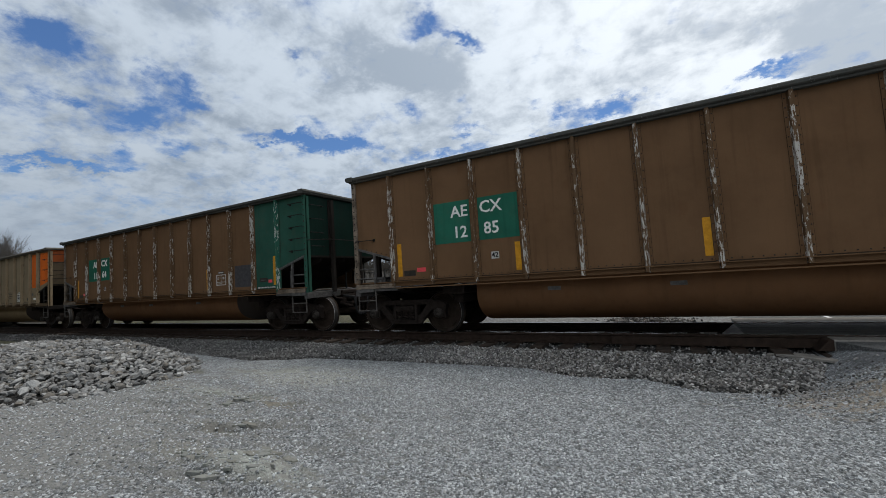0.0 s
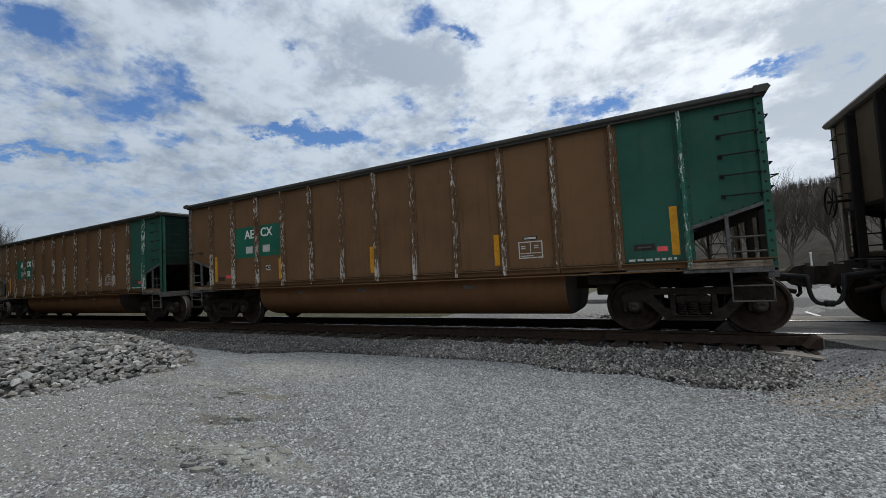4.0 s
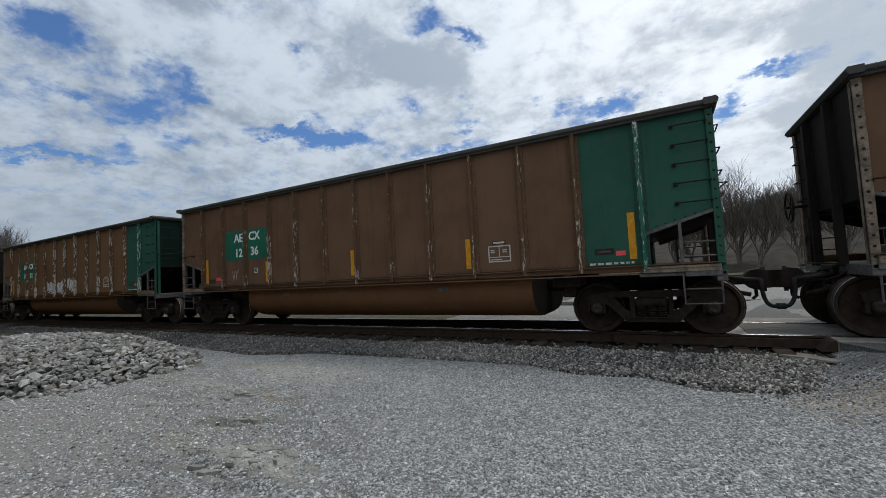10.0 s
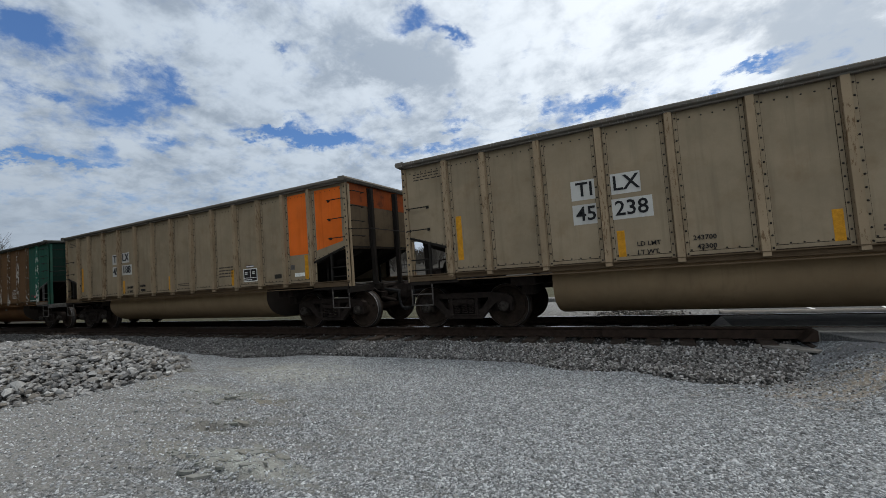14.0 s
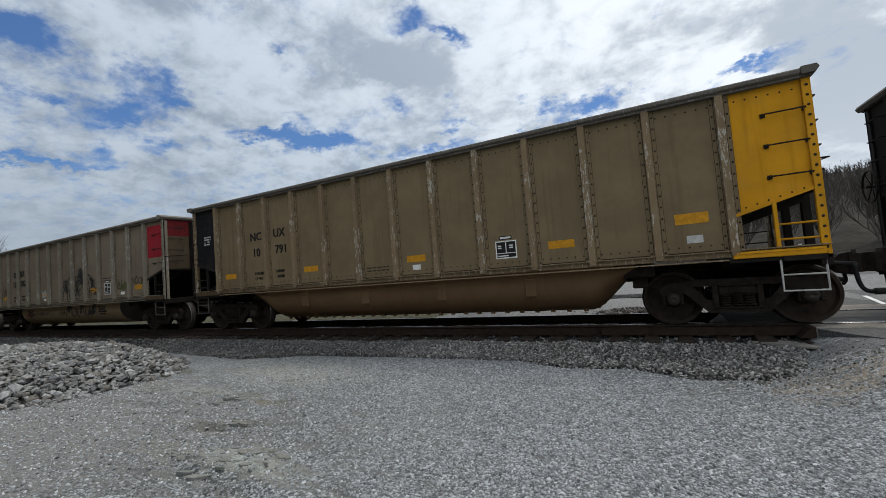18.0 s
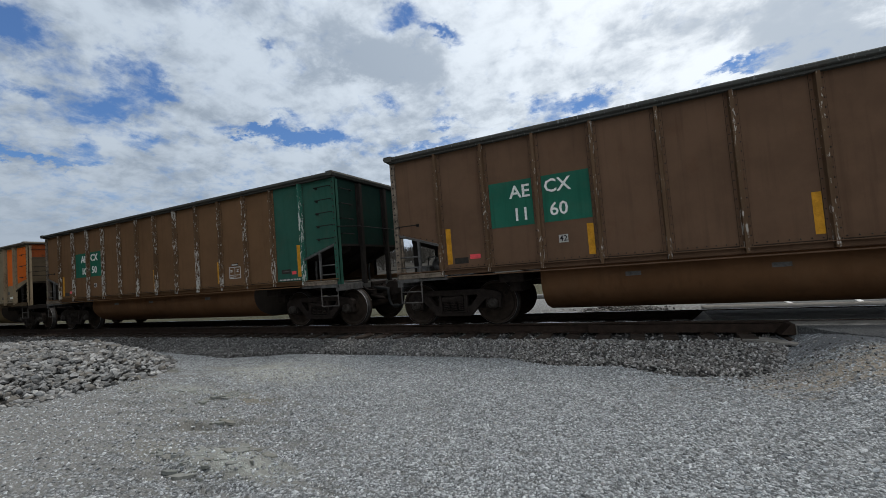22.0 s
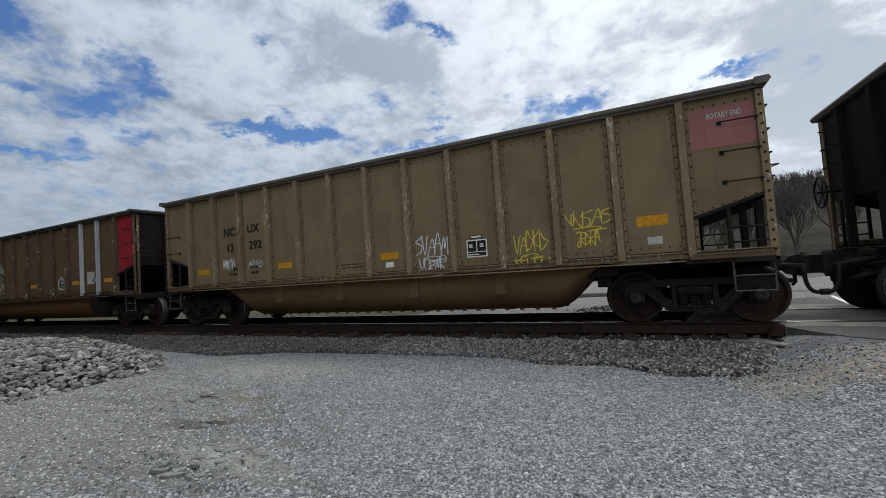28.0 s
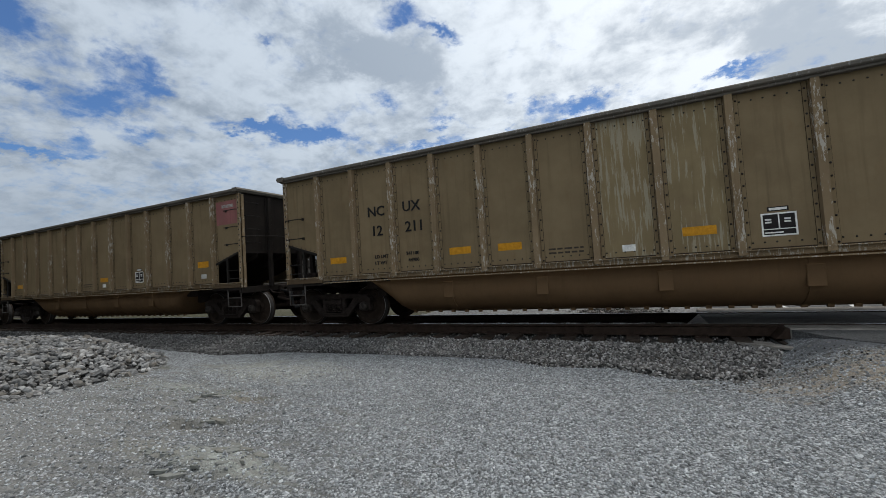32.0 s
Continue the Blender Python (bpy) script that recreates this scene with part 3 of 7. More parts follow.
class Shape:
    """Gathers faces for one mesh. Each call adds one closed piece; slot picks the material slot."""

    def __init__(self):
        self.v, self.f, self.slots, self.smooth = [], [], [], []

    def add(self, verts, faces, slot=0, smooth=False):
        o = len(self.v)
        self.v.extend(verts)
        self.f.extend([tuple(i + o for i in face) for face in faces])
        self.slots.extend([slot] * len(faces)), self.smooth.extend([smooth] * len(faces))
        return self

    def box(self, x0, x1, y0, y1, z0, z1, bevel=0.0, slot=0):
        if bevel <= 0:
            v = [(x, y, z) for x in (x0, x1) for y in (y0, y1) for z in (z0, z1)]
            return self.add(v, [(0, 1, 3, 2), (4, 6, 7, 5), (0, 4, 5, 1), (2, 3, 7, 6), (0, 2, 6, 4), (1, 5, 7, 3)], slot)
        b = min(bevel, (x1 - x0) / 2.01, (y1 - y0) / 2.01, (z1 - z0) / 2.01)
        v, where = [], {}
        for sx, x in ((-1, x0), (1, x1)):
            for sy, y in ((-1, y0), (1, y1)):
                for sz, z in ((-1, z0), (1, z1)):
                    for k in range(3):
                        where[sx, sy, sz, k] = len(v)
                        v.append((x - sx * b * (k != 0), y - sy * b * (k != 1), z - sz * b * (k != 2)))
        faces = []
        for k in range(3):
            i, j = [a for a in range(3) if a != k]
            for s in (-1, 1):
                ring = []
                for p, q in ((-1, -1), (1, -1), (1, 1), (-1, 1)):
                    key = [0, 0, 0]
                    key[k], key[i], key[j] = s, p, q
                    ring.append(where[(*key, k)])
                flip = (s > 0) == (k == 1)
                faces.append(tuple(reversed(ring)) if flip else tuple(ring))
        for k in range(3):
            i, j = [a for a in range(3) if a != k]
            for p in (-1, 1):
                for q in (-1, 1):
                    key0, key1 = [0, 0, 0], [0, 0, 0]
                    key0[k], key0[i], key0[j] = -1, p, q
                    key1[k], key1[i], key1[j] = 1, p, q
                    faces.append((where[(*key0, i)], where[(*key1, i)], where[(*key1, j)], where[(*key0, j)]))
        for sx in (-1, 1):
            for sy in (-1, 1):
                for sz in (-1, 1):
                    faces.append(tuple(where[sx, sy, sz, k] for k in range(3)))
        return self.add(v, faces, slot)

    def prism(self, outline, axis, a, b, slot=0):
        """An outline of 2D points pushed along an axis from a to b."""
        n = len(outline)

        def at(p, q, h):
            return {"x": (h, p, q), "y": (p, h, q), "z": (p, q, h)}[axis]
        v = [at(p, q, a) for p, q in outline] + [at(p, q, b) for p, q in outline]
        f = [tuple(range(n))[::-1], tuple(range(n, 2 * n))] + [(i, (i + 1) % n, n + (i + 1) % n, n + i) for i in range(n)]
        return self.add(v, f, slot)

    def rod(self, points, r, sides=6, slot=0, r_end=None, smooth=True):
        """A round bar along a line of points, tapering to r_end."""
        pts = [Vector(p) for p in points]
        v, f = [], []
        last = None
        for i, p in enumerate(pts):
            d = (pts[min(i + 1, len(pts) - 1)] - pts[max(i - 1, 0)]).normalized()
            if last is None:
                last = d.orthogonal().normalized()
            last = (last - d * last.dot(d))
            last = last.normalized() if last.length > 1e-6 else d.orthogonal().normalized()
            side = d.cross(last)
            k = i / max(1, len(pts) - 1)
            rr = r if r_end is None else r + (r_end - r) * k
            for s in range(sides):
                a = 2 * math.pi * s / sides
                v.append(tuple(p + last * (rr * math.cos(a)) + side * (rr * math.sin(a))))
        for i in range(len(pts) - 1):
            for s in range(sides):
                t = (s + 1) % sides
                f.append((i * sides + s, i * sides + t, (i + 1) * sides + t, (i + 1) * sides + s))
        f.append(tuple(range(sides))[::-1])
        f.append(tuple((len(pts) - 1) * sides + s for s in range(sides)))
        return self.add(v, f, slot, smooth)

    def lathe(self, profile, sides=32, slot=0, slots=None, smooth=True, offset=(0, 0, 0)):
        """A closed ring of (y, radius) points turned round the y axis."""
        v, f, sl = [], [], []
        n = len(profile)
        ox, oy, oz = offset
        for s in range(sides):
            a = 2 * math.pi * s / sides
            for y, r in profile:
                v.append((ox + r * math.cos(a), oy + y, oz + r * math.sin(a)))
        for s in range(sides):
            t = (s + 1) % sides
            for i in range(n):
                j = (i + 1) % n
                f.append((s * n + i, s * n + j, t * n + j, t * n + i))
                sl.append(slots[i] if slots else slot)
        self.add(v, f, slot, smooth)
        self.slots[-len(sl):] = sl
        return self

    def mesh(self, name, mats=()):
        me = bpy.data.meshes.new(name)
        me.from_pydata(self.v, [], self.f)
        for mat in mats:
            me.materials.append(mat)
        me.polygons.foreach_set("material_index", self.slots)
        me.polygons.foreach_set("use_smooth", self.smooth)
        bm = bmesh.new()
        bm.from_mesh(me)
        bmesh.ops.recalc_face_normals(bm, faces=bm.faces)
        bm.to_mesh(me)
        bm.free()
        me.update()
        return me


def part(name, mesh, mat, parent, at=None, label=""):
    """One mesh object under a thing or part. The first slot's material belongs to the object, so alike parts share a mesh."""
    ob = new(name, mesh)
    if mat is not None:
        if not mesh.materials:
            mesh.materials.append(mat)
        ob.material_slots[0].link = "OBJECT"
        ob.material_slots[0].material = mat
    ob.parent = parent
    if at is not None:
        ob.matrix_basis = at
    if label:
        ob["label"] = label
    return ob


def thing(name, label, category, group="", kind="", at=None, mesh=None, mat=None):
    ob = new(name, mesh)
    if mesh is not None and mat is not None:
        if not mesh.materials:
            mesh.materials.append(mat)
        ob.material_slots[0].link = "OBJECT"
        ob.material_slots[0].material = mat
    if at is not None:
        ob.matrix_basis = at
    return tagged(ob, label, category, group, kind)


WORDS = {}


def word(text):
    """Flat raised lettering as a mesh, one unit high, centred, facing -y."""
    if text not in WORDS:
        data = bpy.data.curves.new("lettering", "FONT")
        data.body, data.size, data.extrude, data.resolution_u, data.offset = text, 1.0, 0.004, 2, 0.012
        data.align_x, data.align_y = "CENTER", "CENTER"
        ob = bpy.data.objects.new("lettering", data)
        me = bpy.data.meshes.new_from_object(ob)
        me.transform(Matrix.Rotation(radians(90), 4, "X") @ Matrix.Scale(1.4, 4))
        bpy.data.objects.remove(ob)
        bpy.data.curves.remove(data)
        WORDS[text] = me
    return WORDS[text]


def smoothstep(a, b, x):
    t = min(1.0, max(0.0, (x - a) / (b - a)))
    return t * t * (3 - 2 * t)

# ---- the coal cars: one set of meshes, shared by all cars ----
HALF, SIDE, TOP, FLOOR = 7.19, 1.53, 3.75, 1.20  # half length of body, half width over ribs, heights over the rail
TRUCK, AXLE, WHEEL_R = 6.12, 0.889, 0.456
SKIN = 1.44  # outer face of the side sheets
KIT = {}


def ribs_of(style):
    """Rib places along the side: thirteen even ones, or thirteen with wider bays amidships."""
    if style == "uneven":
        return [-6.14, -5.30, -4.22, -3.15, -2.08, -1.01, 0.05, 1.10, 2.13, 3.14, 4.12, 5.07, 6.00]
    return [1.0167 * (i - 6) for i in range(13)]


def dome(shape, x, y, z, r=0.018, slot=1):
    v = [(x + r * math.cos(a), y, z + r * math.sin(a)) for a in [math.pi / 3 * i for i in range(6)]]
    v += [(x + r * 0.5 * math.cos(a), y - r * 0.7, z + r * 0.5 * math.sin(a)) for a in [math.pi / 3 * i for i in range(6)]]
    shape.add(v, [(i, (i + 1) % 6, 6 + (i + 1) % 6, 6 + i) for i in range(6)] + [(6, 7, 8, 9, 10, 11)], slot)


def panel_mesh(width, riveted, strip=False):
    key = ("panel", round(width, 3), riveted, strip)
    if key not in KIT:
        s = Shape().box(-width / 2, width / 2, -SKIN, -SKIN + 0.02, FLOOR, 3.66)
        s.box(-width / 2, width / 2, -SKIN - 0.003, -SKIN, FLOOR, FLOOR + 0.018, 0, 2)
        if strip:  # a lapped foot strip under the rivet row
            s.box(-width / 2, width / 2, -SKIN - 0.003, -SKIN, 1.272, 1.284, 0, 2)
            s.box(-width / 2, width / 2, -SKIN - 0.005, -SKIN, FLOOR + 0.018, 1.272)
        if riveted:
            for i in range(6):
                x = (i / 5 - 0.5) * (width - 0.30)
                dome(s, x, -SKIN, 3.50, 0.015), dome(s, x, -SKIN, 1.30, 0.015)
        else:
            for i in range(7):
                dome(s, (i / 6 - 0.5) * (width - 0.25), -SKIN, 1.25, 0.012)
        KIT[key] = s.mesh("side_panel", [BROWN, RIVET, SEAM])
    return KIT[key]


def end_panel_mesh(width, sign, riveted):
    """The last bay, whose foot climbs towards the car's end; sign +1 for the leading end."""
    key = ("end_panel", round(width, 3), sign, riveted)
    if key not in KIT:
        outline = [(-width / 2, 1.72 if sign > 0 else 2.02), (width / 2, 2.02 if sign > 0 else 1.72), (width / 2, 3.66), (-width / 2, 3.66)]
        s = Shape().prism(outline, "y", -SKIN, -SKIN + 0.02)
        n = 8
        for i in range(n):
            x = (i / (n - 1) - 0.5) * (width - 0.12)
            z = 1.76 + (x * sign / width + 0.5) * 0.30
            dome(s, x, -SKIN, z + 0.02, 0.014)
            if riveted:
                dome(s, x, -SKIN, 3.50, 0.015)
        KIT[key] = s.mesh("end_panel", [BROWN, RIVET])
    return KIT[key]


def rib_mesh(kind):
    key = ("rib", kind)
    if key not in KIT:
        s = Shape()
        if kind == "narrow":
            s.box(-0.090, 0.090, -SKIN - 0.003, -SKIN + 0.004, 1.16, 3.62, 0, 2)
            s.box(-0.085, 0.085, -SKIN - 0.010, -SKIN + 0.004, 1.14, 3.63, 0, 3)
            s.prism([(-0.042, -SKIN - 0.008), (-0.026, -SIDE), (0.026, -SIDE), (0.042, -SKIN - 0.008)], "z", 1.10, 3.63)
            for i in range(17):
                for x in (-0.066, 0.066):
                    dome(s, x, -SKIN - 0.010, 1.22 + i * 0.145, 0.011)
        elif kind == "double":
            s.box(-0.100, 0.100, -SKIN - 0.003, -SKIN + 0.004, 1.16, 3.62, 0, 2)
            s.box(-0.095, 0.095, -SKIN - 0.010, -SKIN + 0.004, 1.14, 3.63, 0, 3)
            s.box(-0.044, -0.016, -SIDE, -SKIN - 0.006, 1.12, 3.61, 0.004)
            s.box(0.016, 0.044, -SIDE, -SKIN - 0.006, 1.12, 3.61, 0.004)
            for i in range(12):
                for x in (-0.076, 0.076):
                    dome(s, x, -SKIN - 0.010, 1.25 + i * 0.205, 0.012)
        else:
            s.box(-0.130, 0.130, -SKIN - 0.003, -SKIN + 0.004, 1.18, 3.62, 0, 2)
            s.box(-0.072, 0.072, -SKIN - 0.0115, -SKIN + 0.004, 1.15, 3.62, 0, 2)
            s.box(-0.125, 0.125, -SKIN - 0.010, -SKIN + 0.004, 1.16, 3.63, 0, 3)
            s.prism([(-0.066, -SKIN - 0.008), (-0.052, -SIDE), (0.052, -SIDE), (0.066, -SKIN - 0.008)], "z", 1.12, 3.63)
            for i in range(13):
                for x in (-0.100, 0.100):
                    dome(s, x, -SKIN - 0.010, 1.24 + i * 0.19, 0.017)
        KIT[key] = s.mesh("rib", [BROWN_RIB, RIVET, SEAM, BROWN])
    return KIT[key]


def kit(name, make):
    if name not in KIT:
        KIT[name] = make(Shape()).mesh(name)
    return KIT[name]


def make_tub(s, straight=True):
    """A trough hung between the bogies: an arched belly with closed ends."""
    outer = [(1.30, 1.10), (1.335, 0.95), (1.34, 0.84), (1.325, 0.74), (1.29, 0.64), (1.235, 0.55), (1.155, 0.465), (1.05, 0.39), (0.90, 0.325), (0.70, 0.28), (0.40, 0.26)]
    ring = [(-y, z) for y, z in outer] + [(y, z) for y, z in reversed(outer)]
    if straight:
        stops = [(-4.16, 0.97), (-4.12, 1.0), (0.0, 1.0), (4.10, 1.0), (4.14, 0.97)]
    else:
        stops = [(-4.85, 0.12), (-4.45, 0.62), (-4.22, 0.90), (-4.05, 1.0), (0.0, 1.0), (3.90, 1.0), (4.08, 0.90), (4.32, 0.62), (4.72, 0.12)]
    v, f, n = [], [], len(ring)
    for x, depth in stops:
        v += [(x, y, 1.10 - (1.10 - z) * depth) for y, z in ring]
    for i in range(len(stops) - 1):
        f += [(i * n + j, i * n + j + 1, (i + 1) * n + j + 1, (i + 1) * n + j) for j in range(n - 1)]
    s.add(v, f, 0, True)
    s.add(v[:n], [tuple(range(n))[::-1]], 1), s.add(v[-n:], [tuple(range(n))], 1)
    s.box(-4.1, 3.95, -0.12, 0.12, 0.235, 0.27)
    if not straight:
        for x in (-2.9, -1.0, 1.0, 2.9):
            s.prism([(y * 1.012, z - 0.008) for y, z in ring], "x", x - 0.07, x + 0.07)
            for y in (-1.36, 1.36):
                s.box(x - 0.11, x + 0.11, min(y, y * 0.96), max(y, y * 0.96), 0.62, 0.95, 0.01)
        for i in range(26):
            s.box(-4.0 + i * 0.31, -3.92 + i * 0.31, -0.9, -0.85, 0.27, 0.33)
    return s


def make_chord(s):
    s.box(-HALF - 0.06, HALF + 0.06, -1.575, -1.40, 3.665, TOP, 0.02)
    s.box(-HALF - 0.02, HALF + 0.02, -1.53, -1.42, 3.625, 3.668)
    return s


def make_end_chord(s):
    s.prism([(7.08, 3.65), (7.24, 3.65), (7.28, 3.71), (7.25, TOP + 0.01), (7.08, TOP + 0.01)], "y", -1.60, 1.60)
    return s


def make_sill(s):
    s.box(-HALF, HALF, -1.47, -1.38, 1.09, 1.195, 0.01)
    s.box(-6.0, 6.0, -1.545, -1.40, 1.045, 1.065)
    s.box(-HALF, HALF, -1.535, -1.40, 1.185, 1.20)
    return s


def make_post(s, sign):
    x0, x1 = sorted((sign * 7.09, sign * 7.195))
    s.box(x0, x1, -1.485, -1.42, 1.00, 3.62, 0.006)
    x2, x3 = sorted((sign * 7.17, sign * 7.195))
    s.box(x2, x3, -1.46, -1.34, 1.00, 3.60)
    for i in range(17):
        dome(s, sign * 7.145, -1.485, 1.15 + i * 0.148, 0.022)
    return s


def make_end_sheet(s, sign):
    x0, x1 = sorted((sign * 7.14, sign * 7.16))
    s.box(x0, x1, -1.42, 1.42, 1.98, 3.67)
    return s


def make_end_rail(s, sign):
    a, b = sorted((sign * 7.155, sign * 7.175))
    s.box(a, b, -1.36, 1.36, 0.0, 0.05)
    return s


def make_end_post(s, sign):
    a, b = sorted((sign * 7.155, sign * 7.27))
    s.box(a, b, -0.05, 0.05, 1.02, 3.60, 0.01)
    c, d = sorted((sign * 7.155, sign * 7.19))
    s.box(c, d, -0.09, 0.09, 1.98, 3.60)
    return s


def make_slope(s, sign):
    s.prism([(sign * 7.15, 2.00), (sign * 4.30, 1.02), (sign * 4.30, 1.05), (sign * 7.15, 2.04)], "y", -1.42, 1.42)
    for y in (-0.9, 0.0, 0.9):
        s.prism([(sign * 7.1, 1.97), (sign * 6.3, 1.71), (sign * 6.3, 1.58), (sign * 7.1, 1.85)], "y", y - 0.02, y + 0.02)
    return s


def make_platform(s, sign):
    a, b = sorted((sign * 6, sign * 7.19))
    s.box(a, b, -1.49, 1.49, 1.00, 1.055, 0.008)
    a, b = sorted((sign * 7.06, sign * 7.2))
    s.box(a, b, -1.49, 1.49, 0.90, 1.06, 0.01)
    a, b = sorted((sign * 6.65, sign * 7.14))
    s.box(a, b, -1.515, -1.47, 0.985, 1.10, 0.006)
    return s


def make_end_sill(s, sign):
    """The side sill's low end under the slope's opening."""
    s.box(*sorted((sign * 6.06, sign * 7.13)), -1.525, -1.455, 1.062, 1.165, 0.008)
    s.box(*sorted((sign * 6.10, sign * 7.10)), -1.535, -1.525, 1.128, 1.150, 0.003)
    return s


def make_railing(s, sign):
    y = -1.455
    for z in (1.30, 1.52):
        s.rod([(sign * 6.62, y, z), (sign * 7.12, y, z)], 0.016, 5)
    s.box(*sorted((sign * 6.6, sign * 6.65)), y - 0.03, y + 0.03, 1.05, 1.86, 0.006)
    s.prism([(sign * 6.06, 1.66), (sign * 7.12, 1.98), (sign * 7.12, 2.03), (sign * 6.06, 1.71)], "y", y - 0.02, y + 0.05)
    s.rod([(sign * 6.15, -1.1, 1.06), (sign * 6.15, -1.1, 1.70)], 0.03, 5)
    return s


def make_steps(s, sign):
    y = -1.475
    a, b = sign * 6.62, sign * 7.12
    s.rod([(a, y, 1.02), (a, y, 0.56), (b, y, 0.56), (b, y, 1.02)], 0.017, 5, smooth=False)
    s.rod([(a, y, 0.79), (b, y, 0.79)], 0.014, 5)
    return s


def make_grab(s):
    s.rod([(-0.24, -SKIN - 0.01, 0), (-0.24, -SKIN - 0.09, 0), (0.24, -SKIN - 0.09, 0), (0.24, -SKIN - 0.01, 0)], 0.012, 5, smooth=False)
    s.box(-0.27, -0.21, -SKIN - 0.02, -SKIN + 0.002, -0.03, 0.03)
    s.box(0.21, 0.27, -SKIN - 0.02, -SKIN + 0.002, -0.03, 0.03)
    return s


def make_end_grab(s):
    s.rod([(0.0, -0.22, 0), (0.10, -0.22, 0), (0.10, 0.22, 0), (0.0, 0.22, 0)], 0.012, 5, smooth=False)
    return s


def make_lever(s):
    s.rod([(0.0, -1.46, 0.0), (0.12, -1.44, 0.0), (0.12, -0.7, 0.05), (0.10, 0.9, 0.05)], 0.012, 5)
    return s


def make_brake_wheel(s):
    ring = [(0, 0.28 * math.cos(a), 0.28 * math.sin(a)) for a in [math.pi * 2 * i / 24 for i in range(25)]]
    s.rod(ring, 0.018, 6)
    return s


def make_spoke(s):
    s.rod([(0.03, 0, 0), (0.0, 0.28, 0.0)], 0.010, 5)
    return s


def make_hub(s):
    s.rod([(-0.05, 0, 0), (0.28, 0, 0)], 0.028, 8)
    return s


def make_brake_gear(s):
    s.box(-7.18, -6.96, 0.62, 1.06, 1.92, 2.30, 0.03)
    s.rod([(-7.22, 0.84, 1.92), (-7.22, 0.84, 1.02)], 0.028, 6)
    s.rod([(-7.22, 0.60, 1.92), (-7.22, 0.60, 1.02)], 0.020, 6)
    return s


def make_tank(s):
    s.lathe([(-0.42, 0.02), (-0.42, 0.10), (-0.36, 0.18), (0.36, 0.18), (0.42, 0.10), (0.42, 0.02)], 14)
    return s


def make_valve(s):
    s.box(-0.16, 0.16, -0.12, 0.12, 0.0, 0.26, 0.03)
    s.rod([(0.0, -0.16, 0.12), (0.0, 0.18, 0.14)], 0.07, 8)
    s.rod([(-0.3, 0.0, 0.05), (0.4, 0.05, 0.05)], 0.02, 6)
    s.rod([(0.1, -0.05, 0.2), (0.15, -0.1, 0.42), (0.35, -0.1, 0.45)], 0.016, 6)
    return s


def make_centre_sill(s):
    s.box(-HALF, HALF, -0.20, 0.20, 0.74, 1.00, 0.01)
    for x in (-TRUCK, TRUCK):
        s.prism([(-1.38, 1.05), (-0.25, 0.76), (0.25, 0.76), (1.38, 1.05)], "x", x - 0.14, x + 0.14)
    for x0, x1 in ((-7.1, -4.3), (4.3, 7.1)):
        s.rod([(x0, 0.45, 0.90), (x1, 0.45, 0.88)], 0.025, 6)
        s.rod([(x0, -0.5, 0.93), (x1, -0.55, 0.86)], 0.02, 6)
    for x in (-4.75, 4.75):
        s.box(x - 0.12, x + 0.12, -1.0, -0.3, 0.66, 1.02, 0.02)
        s.box(x - 0.25, x + 0.25, -1.25, 1.25, 0.86, 1.04, 0.02)
    return s


def make_coupler(s, sign):
    a, b = sorted((sign * 7.1, sign * 7.66))
    s.box(a, b, -0.085, 0.085, 0.76, 0.93, 0.03)
    for y in (-0.62, 0.58):
        s.rod([(sign * 7.12, y, 1.00), (sign * 7.32, y, 0.86), (sign * 7.40, y * 0.55, 0.80)], 0.022, 5)
    s.rod([(sign * 7.2, -0.34, 0.70), (sign * 7.62, -0.30, 0.60)], 0.04, 6)
    # the head: a flared body, the guard arm, the knuckle on its pin, and the lock lifter beneath
    s.prism([(sign * 7.58, 0.77), (sign * 7.58, 0.93), (sign * 7.66, 1.01), (sign * 7.80, 1.03), (sign * 7.86, 0.97), (sign * 7.86, 0.72), (sign * 7.79, 0.66), (sign * 7.66, 0.69)], "y", -0.17, 0.13)
    s.prism([(sign * 7.84, 0.05), (sign * 8.0, 0.13), (sign * 8.015, 0.20), (sign * 7.74, 0.21), (sign * 7.72, 0.10)], "z", 0.72, 0.98)
    s.prism([(sign * 7.76, -0.20), (sign * 7.90, -0.19), (sign * 8.01, -0.06), (sign * 7.95, 0.02), (sign * 7.86, -0.07), (sign * 7.78, -0.08)], "z", 0.70, 1.00)
    s.rod([(sign * 7.84, -0.14, 0.64), (sign * 7.84, -0.14, 1.06)], 0.032, 8)
    s.rod([(sign * 7.74, 0.0, 0.68), (sign * 7.74, -0.02, 0.56), (sign * 7.68, -0.10, 0.52)], 0.028, 6)
    # the striker's casting round the shank
    a, b = sorted((sign * 7.17, sign * 7.27))
    s.box(a, b, -0.30, 0.30, 0.95, 1.05, 0.02), s.box(a, b, -0.30, -0.14, 0.66, 0.97, 0.02), s.box(a, b, 0.14, 0.30, 0.66, 0.97, 0.02), s.box(a, b, -0.30, 0.30, 0.62, 0.72, 0.02)
    return s


def make_hose(s):
    pts = []
    for i in range(19):
        a = math.pi * i / 18
        pts.append((7.985 - 0.22 * math.copysign(abs(math.cos(a)) ** 0.55, math.cos(a)), -0.36, 0.86 - 0.46 * math.sin(a) ** 0.75))
    s.rod(pts, 0.032, 8)
    s.rod([(7.935, -0.40, 0.41), (8.055, -0.40, 0.41)], 0.05, 8)
    s.rod([(7.3, -0.3, 0.90), (7.775, -0.34, 0.84)], 0.036, 8)
    s.rod([(8.195, -0.34, 0.84), (8.715, -0.3, 0.90)], 0.036, 8)
    return s


